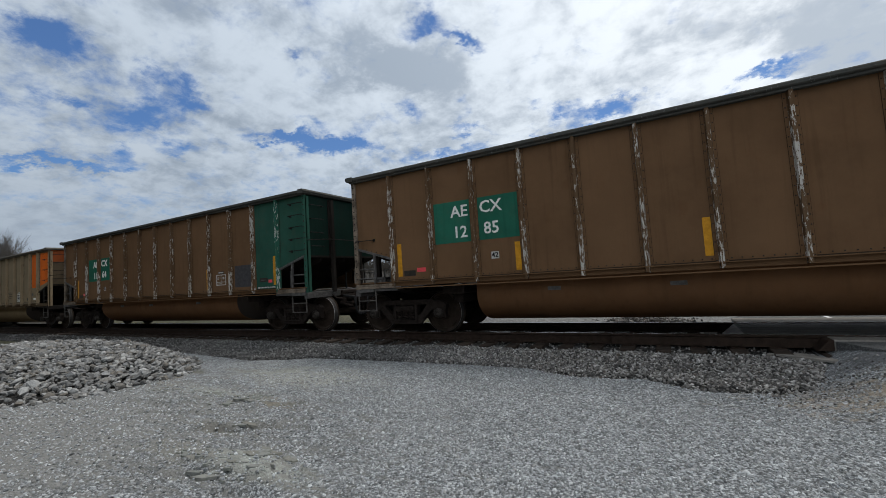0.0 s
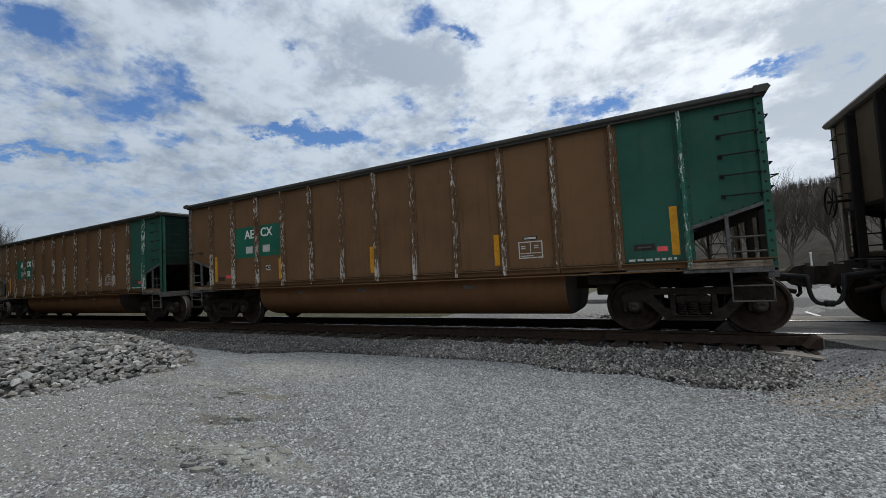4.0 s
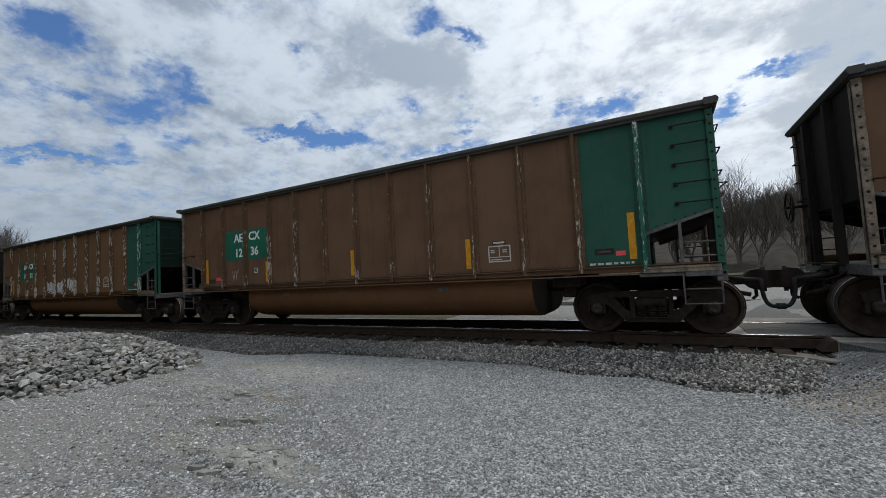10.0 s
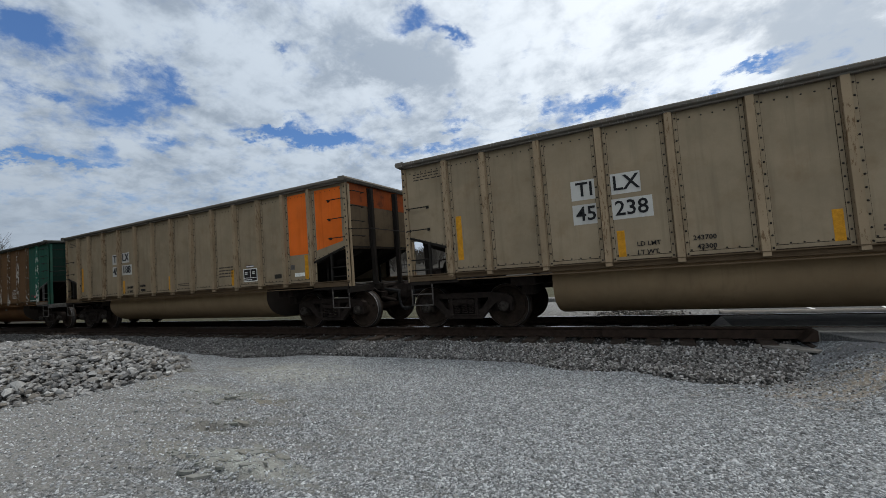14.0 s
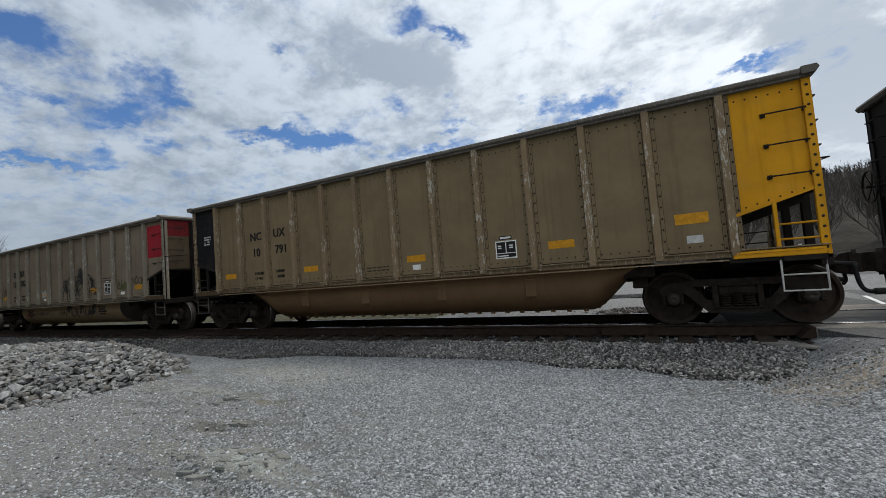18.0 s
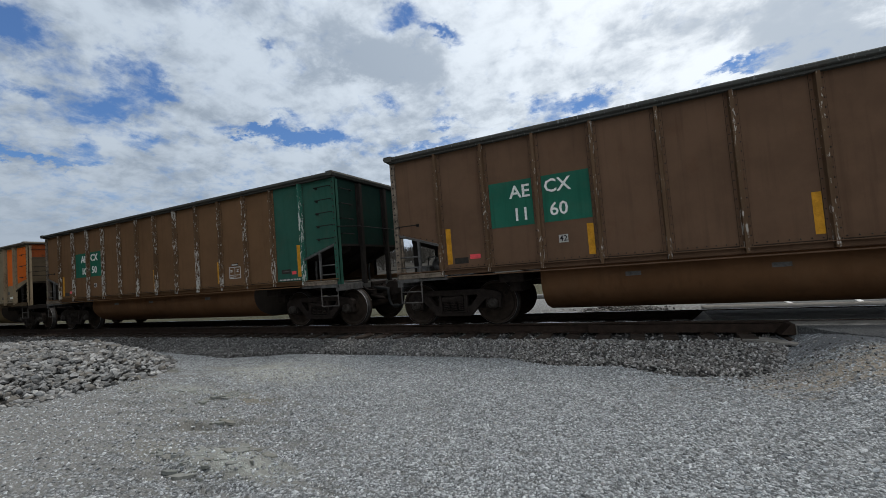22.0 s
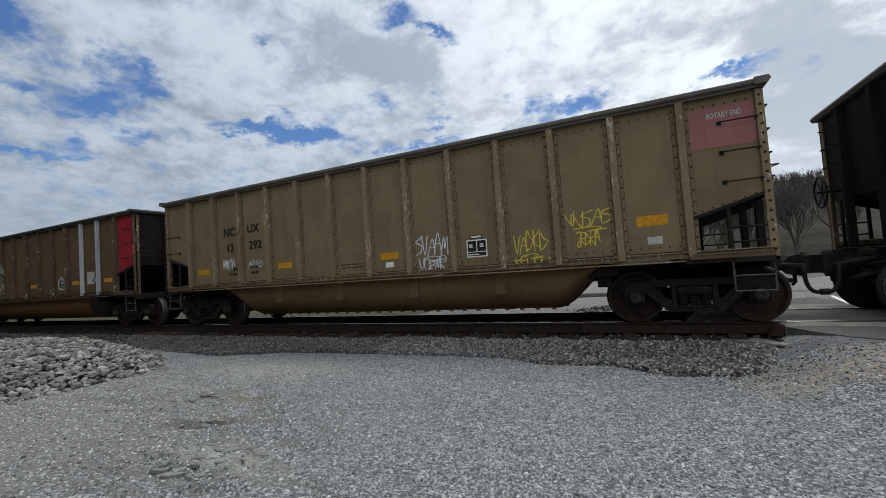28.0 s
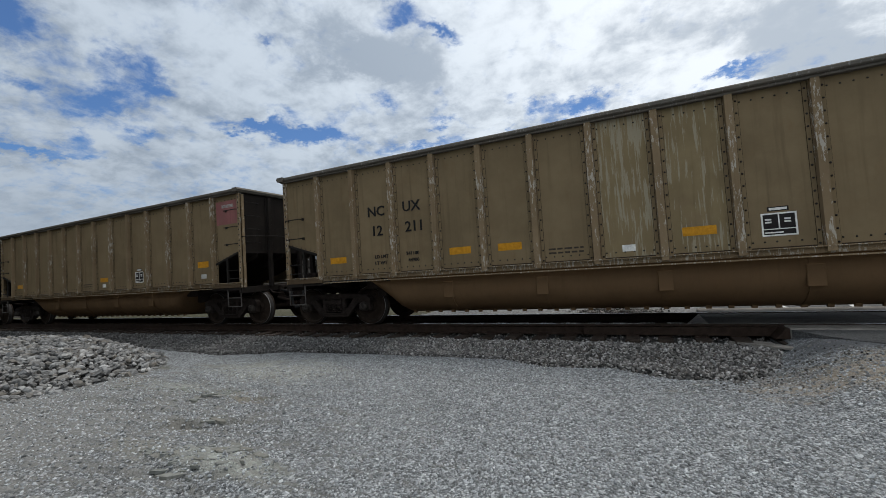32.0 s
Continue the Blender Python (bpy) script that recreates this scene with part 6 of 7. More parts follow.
    silver_car(27, "45", "213", ORANGE, ORANGE_WORDS, "243900", "42100", True, True, EDGE_PLATE)
    car, xs = brown_car(28, "12", "61", label="brown coal car with green end bays and peeling white patch")
    ragged = [(-0.26, -0.30), (0.14, -0.32), (0.24, -0.12), (0.16, 0.02), (0.27, 0.10), (0.25, 0.24), (0.05, 0.21), (-0.02, 0.33), (-0.18, 0.30), (-0.24, 0.12), (-0.14, 0.02), (-0.29, -0.08)]
    part("repair_patch", Shape().prism(ragged, "y", -0.006, 0.0).mesh("repair_patch"), WHITE_PATCH, car, pose(xs[0] + 0.54, -SKIN, 1.68), "peeling white patch")
    taupe_car(29, "282", (0, 3, 5, 6, 9), None, ((ribs_of("even")[7] + 0.5, 1.64, 0.80, 0.52), (ribs_of("even")[1] + 0.42, 1.40, 0.26, 0.26), (ribs_of("even")[2] + 0.42, 1.36, 0.16, 0.18)))
    brown_car(30, "", "", True, ((7, 1.62, 0.6, 0.6, SPRAY_WHITE, 75),))
    olive_car(31, "12", "182", ("241300", "44700"), (0, 3, 7))
    olive_car(32, "12", "292", ("240900", "45100"), (0, 3, 6), "pink", ((7, 1.72, 0.72, 0.46, SPRAY_WHITE, 80), (7, 1.30, 0.62, 0.30, SPRAY_WHITE, 86), (9, 1.58, 0.62, 0.40, SPRAY_YELLOW, 81), (9, 1.24, 0.6, 0.18, SPRAY_YELLOW, 87), (10, 1.94, 0.80, 0.34, SPRAY_YELLOW, 82), (10, 1.56, 0.40, 0.28, SPRAY_YELLOW, 88), (1, 1.75, 0.46, 0.26, SPRAY_WHITE, 83), (2, 1.66, 0.5, 0.20, DIRTY_WHITE, 84)))
    cocoa_car(33, "CEFX", "40", "345", BROWN_TUB, (2, 10, 11), "bay", (0, 3, 6, 9, 11), "taupe-brown coal car with bare aluminium ribs and a red end bay", patches=((ribs_of("even")[10] + 0.46, 1.70, 0.46, 0.42), (ribs_of("even")[10] + 0.72, 1.62, 0.24, 0.12)))
    brown_car(34, "12", "06")
    brown_car(35, "14", "67")
    olive_car(36, "12", "211", ("241100", "44900"), (0, 3, 4, 7), "pink", (), (6, 7))
    olive_car(37, "", "", (), (0, 6))
    olive_car(38, "", "", (), (0, 6))


build_train()

# ---- ground, track and crossing ----
BED = -0.40  # the gravel lot, under the rail's top


def lot_height(x, y):
    h = BED + 0.030 * noise.noise(Vector((x * 0.35, y * 0.35, 0.3))) + 0.014 * noise.noise(Vector((x * 1.3, y * 1.3, 2.0)))
    # worn hollows and a low scab of hardened mud
    for hx, hy, r, d in ((-4.9, -5.9, 0.32, -0.035), (-3.6, -6.4, 0.55, 0.022), (-4.3, -6.2, 0.35, -0.025), (-5.6, -5.0, 0.7, 0.018), (-6.6, -4.7, 0.5, -0.02)):
        q = ((x - hx) ** 2 + ((y - hy) * 1.6) ** 2) / (r * r)
        if q < 6:
            h += d * math.exp(-q)
    # crusts of hardened mud with broken rims
    if -8.5 < x < -2.2 and -7.2 < y < -4.2:
        ragged = 0.9 * noise.noise(Vector((x * 1.7 - y * 0.8, y * 3.2, 8.0))) + 0.45 * noise.noise(Vector((x * 5.0, y * 8.0, 2.0)))
        for hx, hy, rx, ry, d in ((-3.65, -6.42, 0.75, 0.26, 0.050), (-5.5, -4.95, 0.85, 0.20, 0.040), (-6.8, -5.3, 0.95, 0.20, 0.040), (-4.86, -5.88, 0.40, 0.12, -0.065), (-4.2, -5.6, 0.9, 0.07, -0.045), (-4.0, -6.75, 0.7, 0.09, -0.045), (-3.1, -6.75, 0.5, 0.07, -0.04), (-6.3, -5.75, 0.6, 0.06, -0.035)):
            q = ((x - hx) / rx) ** 2 + ((y - hy - 0.22 * (x - hx)) / ry) ** 2
            if q < 6:
                h += d * smoothstep(0.0, 0.35, 1.0 - q + 1.6 * ragged)
    rough = math.exp(-((x + 4.9) / 2.6) ** 2 - ((y + 5.5) / 1.25) ** 2)
    if rough > 0.03:
        u, w = x * 0.8 - y * 0.5, y * 1.5 + x * 0.25
        h += rough * (0.045 * (0.30 - abs(noise.noise(Vector((u * 1.3, w * 1.9, 6.0))))) + 0.020 * noise.noise(Vector((u * 4.2, w * 5.6, 3.0))) + 0.010 * noise.noise(Vector((x * 13, y * 13, 1.0))))
    ramp = smoothstep(1.35, 2.4, x) * smoothstep(-5.6, -1.9, y)  # the approach to the crossing
    h += ramp * (-0.03 - BED)
    if y > 1.2:
        h += smoothstep(1.2, 2.6, y) * (0.24 + 0.06 * smoothstep(4, 30, y)) * (1 - ramp)
    if abs(y) < 2.2 and x < 1.2:
        h -= 0.10 * (1 - smoothstep(1.7, 2.2, abs(y)))
    d = math.hypot(x, y)
    if d > 60:
        h += 0.004 * (d - 60)
    return h


def grid_steps(lo, hi, fine_lo, fine_hi, fine, growth=1.18):
    inner = list(np.arange(fine_lo, fine_hi + 1e-6, fine))
    out, step, x = [], fine, inner[-1]
    while x < hi:
        step *= growth
        x = min(hi, x + step)
        out.append(x)
    back, step, x = [], fine, inner[0]
    while x > lo:
        step *= growth
        x = max(lo, x - step)
        back.append(x)
    return back[::-1] + inner + out


def make_ground():
    xs = grid_steps(-1500, 1500, -9.0, 1.0, 0.05, 1.12)
    ys = grid_steps(-1500, 1500, -7.6, -3.0, 0.045)
    v = [(x, y, lot_height(x, y)) for y in ys for x in xs]
    n = len(xs)
    f, mats = [], []
    for j in range(len(ys) - 1):
        cy = (ys[j] + ys[j + 1]) / 2
        for i in range(n - 1):
            cx = (xs[i] + xs[i + 1]) / 2
            f.append((j * n + i, j * n + i + 1, (j + 1) * n + i + 1, (j + 1) * n + i))
            wob = 0.5 * noise.noise(Vector((cx * 0.5, cy * 0.5, 5.0)))
            if cy > 1.3:
                lot = cy < 17 + 3 * wob and cx > -6.4 + 0.35 * (cy - 1.5) + wob and cx < 70
                mats.append(1 if lot else 2)
            elif cy < -30 + 6 * wob or abs(cx) > 90 or cx < -21 + 4 * wob or (cx < -7.8 + wob and cy < -7.5 + 0.5 * wob):
                mats.append(2)  # dry grass past the lot, put on the unseen left to dim bounced light
            else:
                mats.append(0)
    me = bpy.data.meshes.new("ground")
    me.from_pydata(v, [], f)
    for m in (GRAVEL, FAR_LOT, FIELD):
        me.materials.append(m)
    me.polygons.foreach_set("material_index", mats)
    me.polygons.foreach_set("use_smooth", [True] * len(f))
    me.update()
    thing("ground", "pale grey limestone gravel lot worn flat by tyres", "ground", kind="structure", mesh=me)


def shoulder(x):
    """How far the ballast shoulder reaches from the track's centre on the near side."""
    return float(np.interp(x, (-30, -15, -8.6, -7.8, -6.5, -4.5, -2.3, -1.4, -0.4, 0.35, 1.0, 1.4, 1.8, 2.0), (2.2, 2.2, 2.75, 2.5, 1.98, 2.1, 2.14, 2.58, 2.42, 2.80, 2.80, 2.50, 1.95, 1.6))) + 0.05 * noise.noise(Vector((x * 2.3, 0.0, 3.0)))


def ballast_height(x, y):
    a, edge = abs(y), shoulder(x) if y < 0 else 2.45
    return -0.245 - 0.125 * smoothstep(1.42, edge - 0.08, a) - 0.16 * smoothstep(edge - 0.12, edge + 0.10, a) + 0.030 * noise.noise(Vector((x * 2.6, y * 2.6, 1.0)))


def make_ballast():
    xs = list(np.arange(-140, -16, 2.0)) + list(np.arange(-16, 1.98, 0.07))
    ys = [-3.05 + 0.07 * i for i in range(87)]
    v = [(x, y, ballast_height(x, y)) for x in xs for y in ys]
    n = len(ys)
    f = [(i * n + j, (i + 1) * n + j, (i + 1) * n + j + 1, i * n + j + 1) for i in range(len(xs) - 1) for j in range(n - 1)]
    me = bpy.data.meshes.new("ballast")
    me.from_pydata(v, [], f)
    me.materials.append(BALLAST)
    me.update()
    thing("ballast", "dark grey crushed-stone ballast shoulder", "ballast", kind="structure", mesh=me)


def rock(rng, r):
    """A broken stone: a squashed, chipped lump of twelve corners."""
    g = 0.618
    base = [(0, 1, g), (0, 1, -g), (0, -1, g), (0, -1, -g), (1, g, 0), (1, -g, 0), (-1, g, 0), (-1, -g, 0), (g, 0, 1), (-g, 0, 1), (g, 0, -1), (-g, 0, -1)]
    f = [(0, 8, 4), (0, 4, 1), (0, 1, 6), (0, 6, 9), (0, 9, 8), (8, 9, 2), (8, 2, 5), (8, 5, 4), (4, 5, 10), (4, 10, 1), (1, 10, 11), (1, 11, 6), (6, 11, 7), (6, 7, 9), (9, 7, 2), (2, 7, 3), (2, 3, 5), (5, 3, 10), (10, 3, 11), (11, 3, 7)]
    sx, sy, sz = r * rng.uniform(0.75, 1.3), r * rng.uniform(0.6, 1.05), r * rng.uniform(0.5, 0.9)
    v = [tuple(c * k * q for c, k in zip(p, (sx, sy, sz))) for p in base for q in (rng.uniform(0.55, 1.15),)]
    m = Euler((rng.uniform(-0.5, 0.5), rng.uniform(-0.5, 0.5), rng.uniform(0, 6.3))).to_matrix()
    return [tuple(m @ Vector(p)) for p in v], f


def scatter(name, label, category, count, place, size, mat, seed, variants=60):
    """Many loose stones in one mesh."""
    rng = random.Random(seed)
    kinds = [rock(rng, 1.0) for _ in range(variants)]
    arrays = [np.array(k[0]) for k in kinds]
    faces = kinds[0][1]
    verts, fs = [], []
    for i in range(count):
        x, y, z = place(rng)
        r = rng.uniform(*size) if rng.random() < 0.85 else size[1] * rng.uniform(1.0, 1.4)
        a = arrays[rng.randrange(variants)]
        verts.append(a * r + (x, y, z))
        o = 12 * i
        fs.extend([tuple(k + o for k in face) for face in faces])
    me = bpy.data.meshes.new(name)
    me.from_pydata(np.concatenate(verts).tolist(), [], fs)
    me.materials.append(mat)
    me.update()
    thing(name, label, category, kind="stuff", mesh=me)


def dark_ballast_place(rng):
    """The darker bed away from the crossing."""
    x = rng.uniform(-13, -2.0) if rng.random() < 0.72 else rng.uniform(-28, -13)
    return ballast_spot(rng, min(x, -2.0 - 3.5 * rng.random() ** 2) if x > -5.5 else x)


def ballast_place(rng):
    return ballast_spot(rng, 1.75 - 6.5 * rng.random() ** 1.15)


def ballast_spot(rng, x):
    y = -rng.uniform(1.30, shoulder(x) + 0.03) if rng.random() < 0.84 else rng.uniform(-1.32, 1.6)
    return x, y, ballast_height(x, y) + rng.uniform(-0.005, 0.022)


def stray_place(rng):
    """Ballast strewn thinly past the shoulder's end."""
    x = 0.8 + abs(rng.gauss(0, 0.9))
    y = -2.45 + rng.gauss(0, 0.42)
    return x, min(y, -1.75), lot_height(x, min(y, -1.75)) + rng.uniform(-0.004, 0.012)


def gravel_place(rng):
    d = rng.random() ** 0.6
    a = rng.uniform(-1.35, 0.75)
    x, y = math.sin(a) * d * 11.0, -8.9 + math.cos(a) * (1.2 + d * 5.6)
    return x, y, lot_height(x, y) + rng.uniform(-0.004, 0.006)


def make_mud_crust():
    """Flat flakes of dried mud that lie in broken strips over the gravel."""
    rng = random.Random(77)
    verts, faces = [], []
    strips = ((-8.2, -5.02, -6.3, -4.9, 0.16, 34), (-5.9, -5.25, -5.2, -4.75, 0.22, 34), (-3.9, -6.72, -3.5, -6.22, 0.24, 40), (-4.5, -6.5, -3.9, -6.75, 0.16, 16), (-4.95, -5.85, -4.6, -5.55, 0.14, 14))
    for x0, y0, x1, y1, wide, count in strips:
        for i in range(count):
            f = rng.random()
            x, y = x0 + (x1 - x0) * f + rng.gauss(0, wide * 0.7), y0 + (y1 - y0) * f + rng.gauss(0, wide * 0.5)
            r, n = rng.uniform(0.02, 0.085), 7
            turn, long = rng.uniform(0, 6.3), rng.uniform(1.2, 2.1)
            m = Euler((rng.uniform(-0.10, 0.10), rng.uniform(-0.10, 0.10), rng.uniform(-0.3, 0.6))).to_matrix()
            ring = [(math.cos(turn + 2 * math.pi * k / n) * r * long * rng.uniform(0.6, 1.1), math.sin(turn + 2 * math.pi * k / n) * r * 0.6 * rng.uniform(0.6, 1.1)) for k in range(n)]
            z, o, high = lot_height(x, y), len(verts), rng.uniform(0.002, 0.012)
            for scale, dz in ((1.08, -0.02), (1.0, high * 0.7), (0.72, high)):
                verts += [tuple(m @ Vector((a * scale, b * scale, dz + rng.uniform(-0.002, 0.002))) + Vector((x, y, z))) for a, b in ring]
            for j in (0, n):
                faces += [(o + j + k, o + j + (k + 1) % n, o + j + n + (k + 1) % n, o + j + n + k) for k in range(n)]
            faces.append(tuple(o + 2 * n + k for k in range(n)))
    me = bpy.data.meshes.new("mud_crust")
    me.from_pydata(verts, [], faces)
    me.materials.append(CRUST)
    me.update()
    thing("mud_crust", "cracked grey-green flakes of dried mud on the gravel", "dried mud", kind="stuff", mesh=me)


def heap_height(x, y):
    """The riprap heap's top over the lot."""
    u = (x + 15.4) / 6.9
    v = (y + 5.0) / (2.35 + 0.3 * u)
    q = u * u + v * v * v * v * 0.55 + v * v * 0.45
    return max(0.0, 1.0 - q) ** 0.62 * (0.60 + 0.15 * noise.noise(Vector((x * 0.6, y * 0.6, 9.0)))) * (1.0 + 0.10 * min(0, x + 15))


def make_heap():
    xs, ys = np.arange(-22.0, -8.2, 0.2), np.arange(-8.4, -1.8, 0.2)
    v = [(x, y, lot_height(x, y) - 0.06 + max(0.0, heap_height(x, y) - 0.06)) for x in xs for y in ys]
    n = len(ys)
    f = [(i * n + j, (i + 1) * n + j, (i + 1) * n + j + 1, i * n + j + 1) for i in range(len(xs) - 1) for j in range(n - 1)]
    me = bpy.data.meshes.new("heap_core")
    me.from_pydata(v, [], f)
    me.materials.append(BALLAST)
    me.update()
    heap = thing("riprap_mound", "heap of pale grey broken riprap stone on the gravel lot", "stone pile", mesh=me)
    rng = random.Random(11)
    kinds = []
    for i in range(24):
        verts, faces = rock(rng, 1.0)
        stone_mesh = bpy.data.meshes.new("stone")
        stone_mesh.from_pydata(verts, [], faces)
        stone_mesh.materials.append(RIPRAP)
        kinds.append(stone_mesh)
    singles, tries = 0, 0
    rest_v, rest_f = [], []
    while tries < 13000:
        tries += 1
        x = rng.uniform(-21.5, -8.6)
        y = rng.uniform(-8.0, -2.2)
        h = heap_height(x, y)
        if h <= 0.02 and rng.random() > 0.02:
            continue
        r = rng.uniform(0.026, 0.066) if rng.random() < 0.88 else rng.uniform(0.066, 0.10)
        z = lot_height(x, y) + max(0.0, h - 0.05) + rng.uniform(-0.03, 0.03)
        if singles < 300 and x > -14.5 and y < -2.9 and r > 0.058:
            part("stone", kinds[rng.randrange(24)], None, heap, pose(x, y, z, rng.uniform(-30, 30), rng.uniform(-30, 30), rng.uniform(0, 360)) @ Matrix.Scale(r, 4))
            singles += 1
        else:
            verts, faces = rock(rng, r)
            o = len(rest_v)
            rest_v += [(p[0] + x, p[1] + y, p[2] + z) for p in verts]
            rest_f += [tuple(k + o for k in face) for face in faces]
    me = bpy.data.meshes.new("rubble")
    me.from_pydata(rest_v, [], rest_f)
    me.materials.append(RIPRAP)
    me.update()
    rest = part("rubble", me, None, heap)
    rest["kind"] = "stuff"


def make_rails():
    prof = [(-0.076, -0.186), (0.076, -0.186), (0.076, -0.174), (0.012, -0.155), (0.010, -0.055), (0.036, -0.040), (0.037, -0.006), (-0.037, -0.006), (-0.036, -0.040), (-0.010, -0.055), (-0.012, -0.155), (-0.076, -0.174)]
    for y in (-0.755, 0.755):
        s = Shape().prism([(y + a, b) for a, b in prof], "x", -150, 60)
        rail = thing("rail", "rusty steel rail with a bright worn head", "rail", "rails", "structure", mesh=s.mesh("rail"), mat=RAIL)
        head = Shape().prism([(y - 0.035, -0.006), (y + 0.035, -0.006), (y + 0.028, 0.0), (y - 0.028, 0.0)], "x", -150, 60)
        part("rail_head", head.mesh("rail_head"), RAIL_HEAD, rail)
    s = Shape().box(-0.115, 0.115, -1.30, 1.30, -0.37, -0.197, 0.012)
    mesh = s.mesh("railway_tie")
    p = Shape().box(-0.10, 0.10, -0.18, 0.18, -0.198, -0.184, 0.003)
    for dx in (-0.07, 0.07):
        for dy in (-0.10, 0.10):
            p.box(dx - 0.012, dx + 0.012, dy - 0.018, dy + 0.018, -0.186, -0.160)
    plates = p.mesh("tie_plate")
    rng = random.Random(5)
    for i in range(150):
        x = 3.0 - i * 0.53
        tie = thing("railway_tie", "weathered creosoted wooden tie bedded in ballast", "railway tie", "ties", at=pose(x, rng.uniform(-0.05, 0.05), rng.uniform(-0.012, 0.008), 0, 0, rng.uniform(-1.2, 1.2)), mesh=mesh, mat=TIE)
        if i < 60:
            part("tie_plate", plates, RAIL, tie, pose(0, -0.755, 0)), part("tie_plate", plates, RAIL, tie, pose(0, 0.755, 0))


def make_crossing():
    """Timber panels between and beside the rails, with tapered deflector ends."""
    deck = thing("crossing_deck", "grey timber and steel-edged level crossing panels", "level crossing", kind="structure")
    widths = [(-0.66, -0.23), (-0.22, 0.21), (0.22, 0.66)]
    for j in range(6):
        x0 = 1.02 + j * 2.44
        for y0, y1 in widths:
            part("panel", Shape().box(x0 + 0.008, x0 + 2.43, y0, y1, -0.19, -0.012, 0.012).mesh("panel"), PANEL, deck)
    for j in range(5):
        x0 = 1.98 + j * 2.44
        for y0, y1 in ((-1.16, -0.83),):
            part("plank", Shape().box(x0 + 0.006, x0 + 2.434, y0, y1, -0.20, -0.008 + 0.006 * (j % 2), 0.014).mesh("plank"), PLANK, deck)
        part("plank", Shape().box(x0 - 0.9 + 0.006, x0 + 1.534, 0.83, 1.50, -0.20, -0.010, 0.014).mesh("plank"), PLANK, deck)
    wedge = Shape()
    wedge.add([(1.026, 0.64, -0.016), (1.026, -0.64, -0.016), (0.56, -0.64, -0.150), (1.026, 0.64, -0.30), (1.026, -0.64, -0.30), (0.56, -0.64, -0.30)], [(0, 2, 1), (0, 3, 5, 2), (2, 5, 4, 1), (0, 1, 4, 3), (3, 4, 5)])
    part("deflector", wedge.mesh("deflector"), PALE_PLATE_STEEL, deck, None, "three-cornered pale grey deflector plate")
    nose = Shape()
    nose.prism([(1.80, -0.17), (1.985, -0.17), (1.985, -0.012), (1.93, -0.022)], "y", -1.16, -0.83)
    part("deflector", nose.mesh("deflector"), RAIL, deck, None, "rusty steel end cap")
    part("board", Shape().prism([(1.20, -1.22), (1.62, -1.16), (1.93, -1.56), (1.84, -1.66)], "z", -0.232, -0.205).mesh("board"), PLANK, deck, None, "loose grey board")
    edge = Shape().box(-1.0, 1.97, -0.86, -0.815, -0.185, -0.045, 0.004)
    part("edge_strip", edge.mesh("edge_strip"), RAIL, deck)


def make_road():
    """The road that meets the crossing on the far side, with painted lines; the near approach is dark broken asphalt."""
    s = Shape()
    outline = [(2.0, -1.17), (14.2, -1.17), (14.6, -2.6), (4.0, -2.5), (2.9, -2.28), (2.45, -1.95), (2.2, -1.6)]
    s.prism(outline, "z", -0.30, -0.028)
    thing("pavement", "dark broken asphalt lip beside the crossing", "pavement", kind="structure", mesh=s.mesh("pavement"), mat=ROAD)
    far = Shape().prism([(1.1, 1.51), (13.2, 1.51), (15.5, 8.0), (17.0, 40.0), (6.0, 40.0), (3.2, 8.0)], "z", -0.30, -0.030)
    thing("road", "worn grey asphalt road across the track", "road", kind="structure", mesh=far.mesh("road"), mat=ROAD)
    lines = [(2.64, 1.56, 2.60, 2.60, 0.07), (3.68, 1.56, 3.95, 3.2, 0.08), (8.2, 1.7, 9.4, 30.0, 0.12)]
    for x0, y0, x1, y1, w in lines:
        m = Shape().prism([(x0, y0), (x0 + w, y0), (x1 + w, y1), (x1, y1)], "z", -0.030, -0.024)
        thing("road_line", "white painted line on the asphalt road", "road marking", "road lines", "structure", mesh=m.mesh("road_line"), mat=LINE)
    kerb = Shape().box(-40.0, 2.9, 6.1, 6.3, -0.16, -0.02, 0.02)
    thing("kerb", "pale concrete kerb at the lot's edge", "kerb", kind="structure", mesh=kerb.mesh("kerb"), mat=FAR_LOT)


# ---- trees and distance ----


def tree_meshes(seed, height, spread=0.5):
    """A leafless tree: tapered trunk, limbs and a crown of fine twigs."""
    rng = random.Random(seed)
    trunk, crown = Shape(), Shape()

    def grow(p, d, length, r, depth):
        pts, q, dd = [tuple(p)], Vector(p), Vector(d)
        steps = 4 if depth < 2 else 3
        for i in range(steps):
            dd = (dd + Vector((rng.uniform(-1, 1), rng.uniform(-1, 1), rng.uniform(-0.3, 0.7))) * 0.16).normalized()
            q = q + dd * (length / steps)
            pts.append(tuple(q))
        target = trunk if depth < 2 else crown
        target.rod(pts, r, 6 if depth < 1 else (5 if depth < 2 else 3), 0, r * 0.55, smooth=depth < 2)
        if depth >= 5 or r < 0.006:
            return
        kids = (5, 5, 5, 5, 4)[depth]
        for i in range(kids):
            k = rng.uniform(0.22, 1.0) if i else 1.0
            at = Vector(pts[0]).lerp(Vector(pts[-1]), k) if depth else Vector(pts[min(steps, 1 + (i + 1) // 2)])
            tilt = Vector((rng.uniform(-1, 1), rng.uniform(-1, 1), rng.uniform(0.1, 1.2)))
            nd = (dd * (0.75 if i else 1.0) + tilt.normalized() * (spread + 0.12 * depth)).normalized()
            grow(at, nd, length * rng.uniform(0.58, 0.84), r * (0.62 if i == 0 else 0.48), depth + 1)

    grow((0, 0, -0.2), (0, 0, 1), height * 0.33, height * 0.017, 0)
    return trunk.mesh("trunk"), crown.mesh("crown")


